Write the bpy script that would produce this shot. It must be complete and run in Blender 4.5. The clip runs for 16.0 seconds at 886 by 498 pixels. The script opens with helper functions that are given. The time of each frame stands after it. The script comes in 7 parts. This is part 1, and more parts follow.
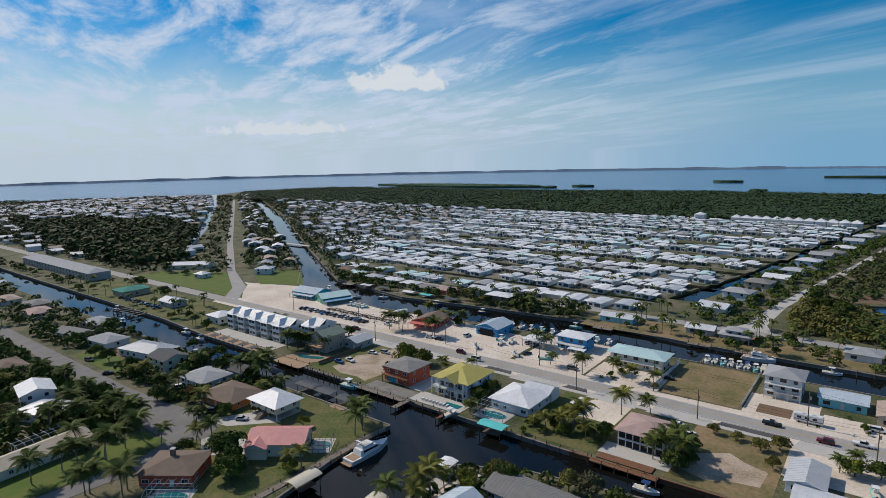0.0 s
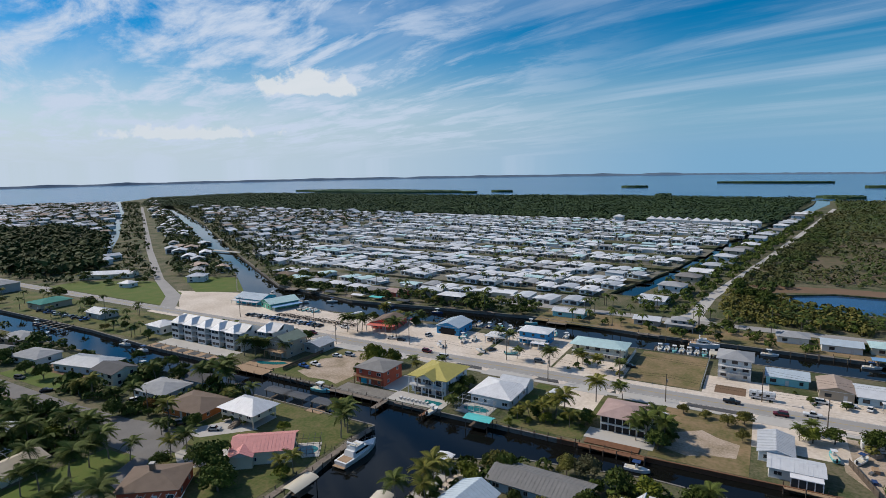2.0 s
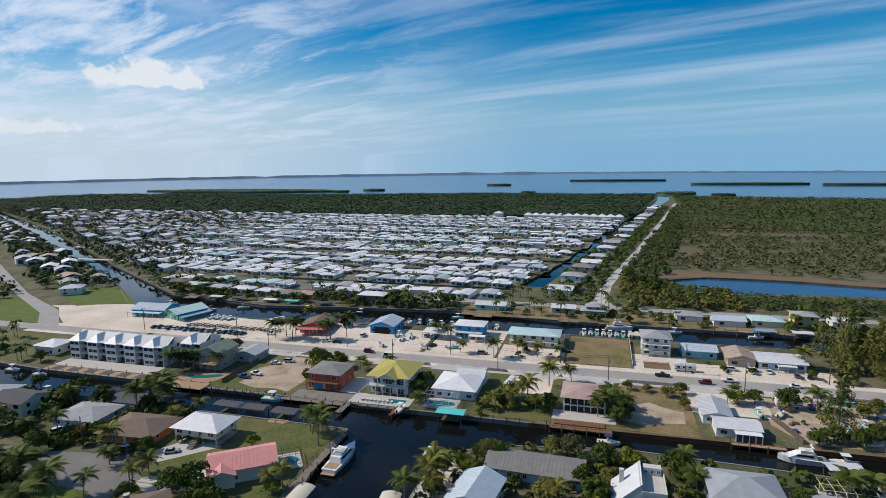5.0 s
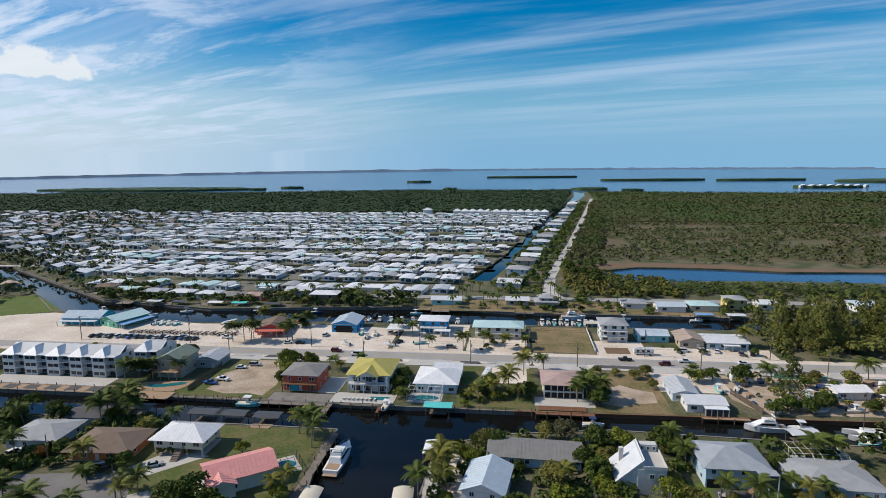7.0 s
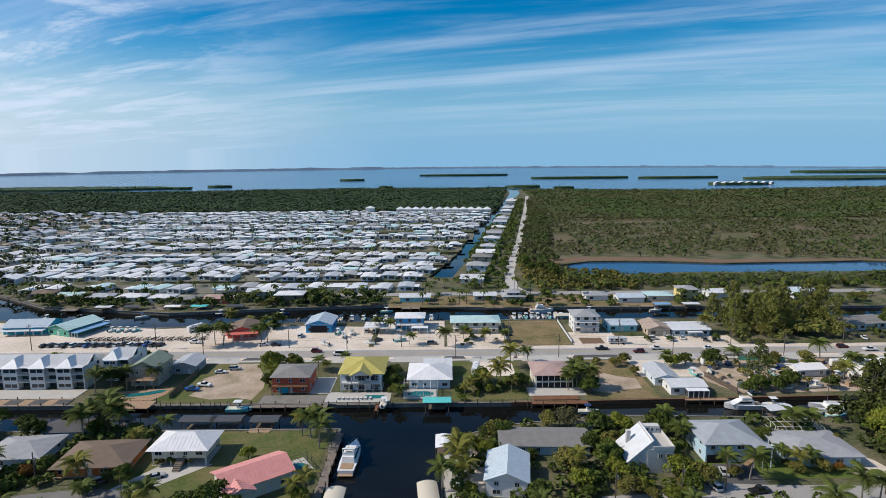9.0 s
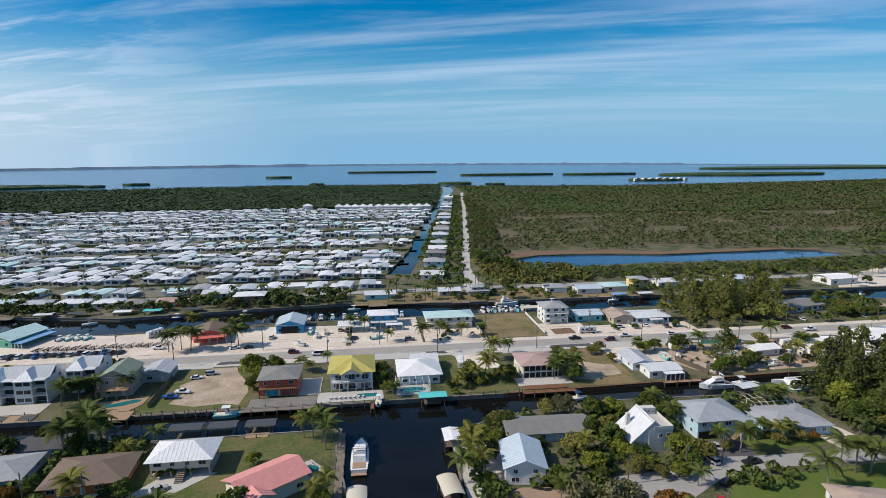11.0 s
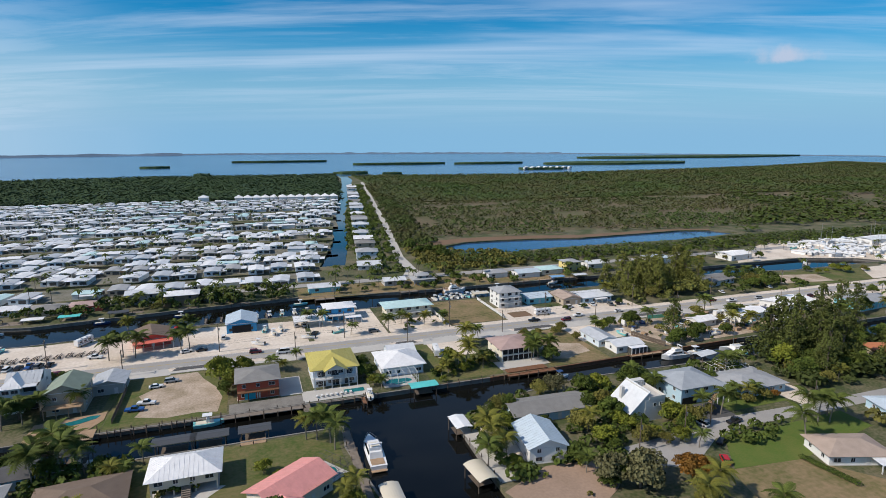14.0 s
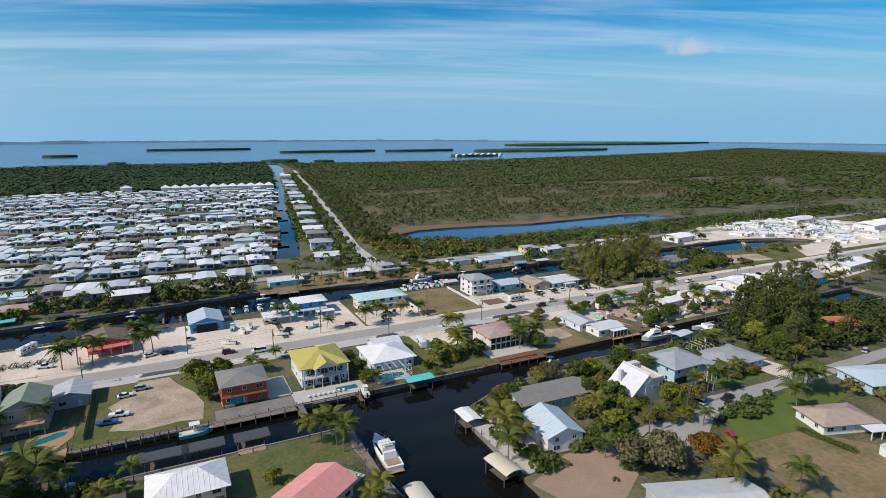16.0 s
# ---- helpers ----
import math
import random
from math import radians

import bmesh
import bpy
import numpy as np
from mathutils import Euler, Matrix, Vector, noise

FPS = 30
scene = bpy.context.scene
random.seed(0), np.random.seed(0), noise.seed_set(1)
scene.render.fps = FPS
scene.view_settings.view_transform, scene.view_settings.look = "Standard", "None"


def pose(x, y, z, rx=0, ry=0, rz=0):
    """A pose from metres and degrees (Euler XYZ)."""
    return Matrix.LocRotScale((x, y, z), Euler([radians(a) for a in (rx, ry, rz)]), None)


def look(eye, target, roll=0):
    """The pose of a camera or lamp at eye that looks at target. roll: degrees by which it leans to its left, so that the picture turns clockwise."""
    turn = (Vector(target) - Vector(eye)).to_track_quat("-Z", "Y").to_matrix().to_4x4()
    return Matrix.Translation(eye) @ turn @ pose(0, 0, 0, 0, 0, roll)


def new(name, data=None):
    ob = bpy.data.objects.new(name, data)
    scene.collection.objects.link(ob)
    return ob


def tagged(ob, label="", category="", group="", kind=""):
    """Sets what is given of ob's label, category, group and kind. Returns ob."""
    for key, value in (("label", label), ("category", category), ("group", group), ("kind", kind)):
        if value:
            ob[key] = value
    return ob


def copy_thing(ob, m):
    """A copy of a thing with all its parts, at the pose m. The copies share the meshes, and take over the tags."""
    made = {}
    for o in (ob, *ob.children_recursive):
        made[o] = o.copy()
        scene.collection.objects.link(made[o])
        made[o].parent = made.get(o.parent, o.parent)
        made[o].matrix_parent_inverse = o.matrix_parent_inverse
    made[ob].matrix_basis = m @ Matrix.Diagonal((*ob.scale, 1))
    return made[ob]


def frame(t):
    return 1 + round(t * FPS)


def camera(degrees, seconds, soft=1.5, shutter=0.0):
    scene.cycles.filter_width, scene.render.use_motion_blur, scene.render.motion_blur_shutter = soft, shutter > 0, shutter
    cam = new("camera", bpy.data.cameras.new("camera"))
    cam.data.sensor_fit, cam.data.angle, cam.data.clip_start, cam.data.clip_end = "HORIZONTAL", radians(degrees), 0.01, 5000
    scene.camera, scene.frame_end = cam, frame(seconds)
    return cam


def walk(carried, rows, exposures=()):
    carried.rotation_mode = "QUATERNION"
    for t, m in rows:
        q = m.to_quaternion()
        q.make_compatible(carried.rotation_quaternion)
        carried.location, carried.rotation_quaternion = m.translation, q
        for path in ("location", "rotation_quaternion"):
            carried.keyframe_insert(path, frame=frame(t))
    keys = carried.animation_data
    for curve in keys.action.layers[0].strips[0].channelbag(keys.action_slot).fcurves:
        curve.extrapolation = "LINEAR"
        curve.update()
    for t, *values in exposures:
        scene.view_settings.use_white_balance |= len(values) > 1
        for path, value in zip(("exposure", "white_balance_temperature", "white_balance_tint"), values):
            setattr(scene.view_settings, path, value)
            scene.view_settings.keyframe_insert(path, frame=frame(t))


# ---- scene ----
cam = camera(75.2, 16.0, soft=0.6)
METRES, EYE, TILT, LEAN, TURN = 161.5 * 1.14, 76.5 * 1.14, 0.0, 0.0, 38.1
ROWS = [
    (0.0, 0.0, 0.0, 0.0, -0.19, -8.82, 1.21),
    (0.5, -0.0294, -0.001, -0.0095, -1.91, -8.47, 1.18),
    (1.0, -0.0592, -0.0008, -0.0151, -3.97, -8.31, 1.15),
    (1.5, -0.0894, 0.0005, -0.0155, -6.27, -8.33, 1.07),
    (2.0, -0.1198, 0.003, -0.0151, -8.65, -8.34, 1.0),
    (2.5, -0.1504, 0.0061, -0.0146, -11.02, -8.34, 0.96),
    (3.0, -0.1812, 0.0104, -0.0139, -13.42, -8.37, 0.94),
    (3.5, -0.2117, 0.0161, -0.0132, -15.69, -8.42, 0.92),
    (4.0, -0.2422, 0.0228, -0.0129, -17.95, -8.49, 0.87),
    (6.5, -0.3916, 0.0752, -0.0131, -28.85, -8.94, 0.69),
    (7.0, -0.4199, 0.0884, -0.0134, -30.94, -9.04, 0.68),
    (7.5, -0.4478, 0.1026, -0.0135, -32.74, -9.1, 0.63),
    (8.0, -0.4753, 0.1177, -0.0133, -34.5, -9.17, 0.61),
    (8.5, -0.502, 0.1339, -0.0135, -36.3, -9.23, 0.56),
    (9.0, -0.5284, 0.1507, -0.0143, -38.14, -9.28, 0.53),
    (11.5, -0.6498, 0.2495, -0.0159, -47.56, -9.76, 0.29),
    (12.0, -0.6703, 0.2731, -0.0164, -49.45, -9.91, 0.24),
    (12.5, -0.6892, 0.2982, -0.0173, -51.39, -10.08, 0.19),
    (13.0, -0.7064, 0.3247, -0.0185, -53.33, -10.26, 0.11),
    (13.5, -0.7218, 0.3523, -0.0195, -55.21, -10.45, 0.07),
    (14.0, -0.7348, 0.3808, -0.0205, -57.14, -10.68, 0.05),
    (14.5, -0.7457, 0.4103, -0.0219, -59.08, -10.95, 0.01),
    (15.0, -0.7544, 0.4404, -0.0231, -60.93, -11.22, 0.01),
    (15.5, -0.7604, 0.471, -0.0243, -62.75, -11.53, -0.02),
    (16.0, -0.7647, 0.5017, -0.0255, -64.53, -11.88, -0.08),
]
walk(cam, [(t, pose(0, 0, EYE, TILT, LEAN, TURN) @ pose(METRES * x, METRES * y, METRES * z, 90 + pitch, roll, yaw)) for t, x, y, z, yaw, pitch, roll in ROWS],
     [(0.0, -0.37), (3.5, -0.22), (7.0, -0.1), (9.0, -0.05), (16.0, -0.03)])

# ---- sky, sun ----
SUN_ELEV, SUN_DIR = 42.0, (-0.998, -0.06)
world = bpy.data.worlds.new("sky")
scene.world = world
world.use_nodes = True
wn, wl = world.node_tree.nodes, world.node_tree.links
wn.clear()


def wnode(kind, **values):
    n = wn.new(kind)
    for key, value in values.items():
        n.inputs[key].default_value = value
    return n


def wmath(op, a, b=0.0, c=0.0):
    n = wn.new("ShaderNodeMath")
    n.operation = op
    for i, v in enumerate((a, b, c)):
        if isinstance(v, (int, float)):
            n.inputs[i].default_value = v
        else:
            wl.new(v, n.inputs[i])
    return n.outputs[0]


tc = wn.new("ShaderNodeTexCoord")
sep = wn.new("ShaderNodeSeparateXYZ")
wl.new(tc.outputs["Generated"], sep.inputs[0])
up = wmath("MAXIMUM", sep.outputs[2], 0.012)
com = wn.new("ShaderNodeCombineXYZ")
wl.new(sep.outputs[0], com.inputs[0])
wl.new(sep.outputs[1], com.inputs[1])
wl.new(up, com.inputs[2])
sky = wn.new("ShaderNodeTexSky")
sky.sky_type = "NISHITA"
sky.sun_disc = False
sky.sun_elevation = radians(SUN_ELEV)
sky.sun_rotation = math.atan2(SUN_DIR[0], SUN_DIR[1])
sky.air_density, sky.dust_density, sky.ozone_density = 1.0, 0.6, 2.5
wl.new(com.outputs[0], sky.inputs[0])
# cloud layers on a flat deck overhead
deck = wmath("ADD", up, 0.075)
px, py = wmath("DIVIDE", sep.outputs[0], deck), wmath("DIVIDE", sep.outputs[1], deck)
plane = wn.new("ShaderNodeCombineXYZ")
wl.new(px, plane.inputs[0])
wl.new(py, plane.inputs[1])


def cloud(angle, sx, sy, scale, detail, rough, lo, hi, shift=(0, 0, 0), warp=0.6):
    mp = wn.new("ShaderNodeMapping")
    mp.inputs["Rotation"].default_value = (0, 0, radians(angle))
    mp2 = wn.new("ShaderNodeMapping")
    mp2.inputs["Scale"].default_value = (sx, sy, 1)
    mp2.inputs["Location"].default_value = shift
    wl.new(plane.outputs[0], mp.inputs[0])
    wl.new(mp.outputs[0], mp2.inputs[0])
    nz = wnode("ShaderNodeTexNoise", Scale=scale, Detail=detail, Roughness=rough, Distortion=warp)
    wl.new(mp2.outputs[0], nz.inputs["Vector"])
    mr = wn.new("ShaderNodeMapRange")
    mr.interpolation_type = "SMOOTHSTEP"
    mr.inputs["From Min"].default_value, mr.inputs["From Max"].default_value = lo, hi
    wl.new(nz.outputs[0], mr.inputs[0])
    return mr.outputs[0]


def slope(value, lo, hi, to_lo=0.0, to_hi=1.0):
    mr = wn.new("ShaderNodeMapRange")
    mr.interpolation_type = "SMOOTHSTEP"
    for key, v in (("From Min", lo), ("From Max", hi), ("To Min", to_lo), ("To Max", to_hi)):
        mr.inputs[key].default_value = v
    wl.new(value, mr.inputs[0])
    return mr.outputs[0]


streaks = cloud(18, 0.14, 0.8, 1.1, 6, 0.52, 0.47, 0.78, (3.1, 0.4, 0))
wisps = cloud(22, 0.2, 0.75, 1.5, 9, 0.62, 0.46, 0.72, (7.3, 2.1, 3), 0.4)
fleece = cloud(24, 0.5, 1.25, 1.5, 12, 0.64, 0.41, 0.62, (1.2, 5.0, 8), 0.35)
# the fleecy field thickens towards the sun's side of the sky
west = slope(wmath("ADD", wmath("MULTIPLY", sep.outputs[0], -0.92), wmath("MULTIPLY", sep.outputs[1], 0.12)), 0.2, 0.75)
cover = wmath("MAXIMUM", wmath("MULTIPLY", streaks, 0.6), wmath("MULTIPLY", wisps, 0.36))
fade = slope(sep.outputs[2], 0.012, 0.11, 0.0, 1.0)
cover = wmath("MULTIPLY", cover, fade)
cover = wmath("MAXIMUM", cover, wmath("MULTIPLY", wmath("MULTIPLY", fleece, west), slope(sep.outputs[2], 0.01, 0.05)))
veil = cloud(30, 0.35, 0.9, 0.8, 8, 0.6, 0.44, 0.66, (4.4, 1.7, 5))
cover = wmath("MAXIMUM", cover, wmath("MULTIPLY", wmath("MULTIPLY", veil, west), 0.55))
# heaped clouds: a broken bank low on the sun's side and two lone puffs
def puff(azimuth, rise, wide, high, lo, hi, scale):
    """A heap of cloud round one direction of the sky, flat below and lumpy above; azimuth counts from north towards west."""
    a, e = radians(azimuth), radians(rise)
    side = wmath("ADD", wmath("MULTIPLY", sep.outputs[0], -math.cos(a)), wmath("MULTIPLY", sep.outputs[1], -math.sin(a)))
    ahead = wmath("ADD", wmath("MULTIPLY", sep.outputs[0], -math.sin(a)), wmath("MULTIPLY", sep.outputs[1], math.cos(a)))
    u = wmath("DIVIDE", side, wide)
    v = wmath("DIVIDE", wmath("SUBTRACT", sep.outputs[2], math.sin(e)), high)
    v = wmath("MAXIMUM", v, wmath("MULTIPLY", v, -2.4))
    d = wmath("SQRT", wmath("ADD", wmath("MULTIPLY", u, u), wmath("MULTIPLY", v, v)))
    nz = wnode("ShaderNodeTexNoise", Scale=scale, Detail=8, Roughness=0.58)
    wl.new(tc.outputs["Generated"], nz.inputs["Vector"])
    body = wmath("SUBTRACT", wmath("MULTIPLY", nz.outputs[0], 1.7), d)
    return wmath("MULTIPLY", slope(body, lo, hi), slope(ahead, 0.2, 0.4))


heaps = [puff(42, 7.3, 0.115, 0.045, 0.12, 0.34, 24), puff(53, 3.0, 0.2, 0.026, 0.22, 0.52, 44), puff(-48.8, 6.6, 0.07, 0.028, 0.05, 0.8, 26)]
haze = slope(sep.outputs[2], 0.0, 0.23, 0.95, 0.0)
mixh = wn.new("ShaderNodeMix")
mixh.data_type = "RGBA"
wl.new(haze, mixh.inputs[0])
deep = wnode("ShaderNodeHueSaturation", Hue=0.5, Saturation=1.95, Value=1.22)
wl.new(sky.outputs[0], deep.inputs["Color"])
wl.new(deep.outputs[0], mixh.inputs[6])
pale = wn.new("ShaderNodeMix")
pale.data_type = "RGBA"
wl.new(slope(wmath("ADD", wmath("MULTIPLY", sep.outputs[0], -0.96), wmath("MULTIPLY", sep.outputs[1], 0.28)), 0.3, 1.0), pale.inputs[0])
pale.inputs[6].default_value, pale.inputs[7].default_value = (2.7, 5.8, 9.0, 1), (7.2, 8.9, 10.6, 1)
wl.new(pale.outputs[2], mixh.inputs[7])
mixc = wn.new("ShaderNodeMix")
mixc.data_type = "RGBA"
wl.new(cover, mixc.inputs[0])
wl.new(mixh.outputs[2], mixc.inputs[6])
mixc.inputs[7].default_value = (8.0, 9.4, 11.6, 1)
out = mixc.outputs[2]
for heap, tone in zip(heaps, ((10.2, 10.8, 11.4, 1), (9.6, 10.4, 11.2, 1), (6.0, 7.0, 9.0, 1))):
    mp = wn.new("ShaderNodeMix")
    mp.data_type = "RGBA"
    wl.new(wmath("MULTIPLY", heap, 0.9), mp.inputs[0])
    wl.new(out, mp.inputs[6])
    mp.inputs[7].default_value = tone
    out = mp.outputs[2]
bg = wnode("ShaderNodeBackground", Strength=0.085)
wl.new(out, bg.inputs[0])
wout = wn.new("ShaderNodeOutputWorld")
wl.new(bg.outputs[0], wout.inputs[0])

sun_lamp = new("sun", bpy.data.lights.new("sun", "SUN"))
sun_lamp.data.energy, sun_lamp.data.angle, sun_lamp.data.color = 4.5, radians(0.6), (1.0, 0.905, 0.79)
c = math.cos(radians(SUN_ELEV))
sun_lamp.matrix_world = look((SUN_DIR[0] * c * 900 - 80, SUN_DIR[1] * c * 900 + 100, math.sin(radians(SUN_ELEV)) * 900), (-80, 100, 0))


# ---- materials ----
def mat(name, a, b=None, scale=1.0, rough=0.8, metal=0.0, bump=0.0, fine=9.0, spread=0.18, jitter=0.0, stretch=(1, 1, 1), spec=0.3):
    """Two colours mixed by a broad and a fine noise, fine relief; jitter varies each piece's brightness."""
    b = b or tuple(v * 0.72 for v in a)
    m = bpy.data.materials.new(name)
    m.use_nodes = True
    n, l = m.node_tree.nodes, m.node_tree.links
    p = n["Principled BSDF"]
    p.inputs["Roughness"].default_value, p.inputs["Metallic"].default_value = rough, metal
    p.inputs["Specular IOR Level"].default_value = spec
    t = n.new("ShaderNodeTexCoord")
    mp = n.new("ShaderNodeMapping")
    mp.inputs["Scale"].default_value = stretch
    l.new(t.outputs["Object"], mp.inputs[0])
    broad, grain = n.new("ShaderNodeTexNoise"), n.new("ShaderNodeTexNoise")
    broad.inputs["Scale"].default_value, broad.inputs["Detail"].default_value = scale, 6
    grain.inputs["Scale"].default_value, grain.inputs["Detail"].default_value = scale * fine, 4
    l.new(mp.outputs[0], broad.inputs["Vector"])
    l.new(mp.outputs[0], grain.inputs["Vector"])
    add = n.new("ShaderNodeMath")
    add.operation = "MULTIPLY_ADD"
    add.inputs[1].default_value = 0.4
    l.new(grain.outputs[0], add.inputs[0])
    half = n.new("ShaderNodeMath")
    half.operation = "MULTIPLY"
    half.inputs[1].default_value = 0.6
    l.new(broad.outputs[0], half.inputs[0])
    l.new(half.outputs[0], add.inputs[2])
    r = n.new("ShaderNodeMapRange")
    r.inputs["From Min"].default_value, r.inputs["From Max"].default_value = 0.5 - spread, 0.5 + spread
    l.new(add.outputs[0], r.inputs[0])
    mix = n.new("ShaderNodeMix")
    mix.data_type = "RGBA"
    mix.inputs[6].default_value, mix.inputs[7].default_value = (*a, 1), (*b, 1)
    l.new(r.outputs[0], mix.inputs[0])
    out = mix.outputs[2]
    if jitter:
        info = n.new("ShaderNodeObjectInfo")
        geo = n.new("ShaderNodeNewGeometry")
        s = n.new("ShaderNodeMath")
        s.operation = "ADD"
        l.new(info.outputs["Random"], s.inputs[0])
        l.new(geo.outputs["Random Per Island"], s.inputs[1])
        rr = n.new("ShaderNodeMapRange")
        rr.inputs["From Max"].default_value = 2.0
        rr.inputs["To Min"].default_value, rr.inputs["To Max"].default_value = 1 - jitter, 1 + jitter
        l.new(s.outputs[0], rr.inputs[0])
        hsv = n.new("ShaderNodeHueSaturation")
        l.new(rr.outputs[0], hsv.inputs["Value"])
        l.new(out, hsv.inputs["Color"])
        out = hsv.outputs[0]
    l.new(out, p.inputs["Base Color"])
    if bump:
        bp = n.new("ShaderNodeBump")
        bp.inputs["Strength"].default_value = bump
        bp.inputs["Distance"].default_value = 0.1
        l.new(grain.outputs[0], bp.inputs["Height"])
        l.new(bp.outputs[0], p.inputs["Normal"])
    return m


def leafy(name, a, b, jitter=0.45, scale=0.35):
    m = mat(name, a, b, scale, 0.75, 0, 0, 6, 0.15, jitter, spec=0.15)
    p = m.node_tree.nodes["Principled BSDF"]
    p.inputs["Subsurface Weight"].default_value = 0.0
    return m


def water(name, col, scale, strength, rough=0.06, spec=0.5, second=None):
    m = mat(name, col, second or tuple(v * 0.7 for v in col), 0.006 if second else 0.02, rough, spec=spec, stretch=(0.5, 2.2, 1), fine=4, spread=0.1)
    m.node_tree.nodes["Principled BSDF"].inputs["IOR"].default_value = 1.33
    n, l = m.node_tree.nodes, m.node_tree.links
    nz = n.new("ShaderNodeTexNoise")
    nz.inputs["Scale"].default_value, nz.inputs["Detail"].default_value = scale, 3
    big = n.new("ShaderNodeTexNoise")
    big.inputs["Scale"].default_value, big.inputs["Detail"].default_value = scale * 0.02, 4
    t = n.new("ShaderNodeTexCoord")
    l.new(t.outputs["Object"], nz.inputs["Vector"])
    l.new(t.outputs["Object"], big.inputs["Vector"])
    ml = n.new("ShaderNodeMath")
    ml.operation = "MULTIPLY"
    l.new(nz.outputs[0], ml.inputs[0])
    l.new(big.outputs[0], ml.inputs[1])
    bp = n.new("ShaderNodeBump")
    bp.inputs["Strength"].default_value, bp.inputs["Distance"].default_value = strength, 0.12
    l.new(ml.outputs[0], bp.inputs["Height"])
    l.new(bp.outputs[0], n["Principled BSDF"].inputs["Normal"])
    return m


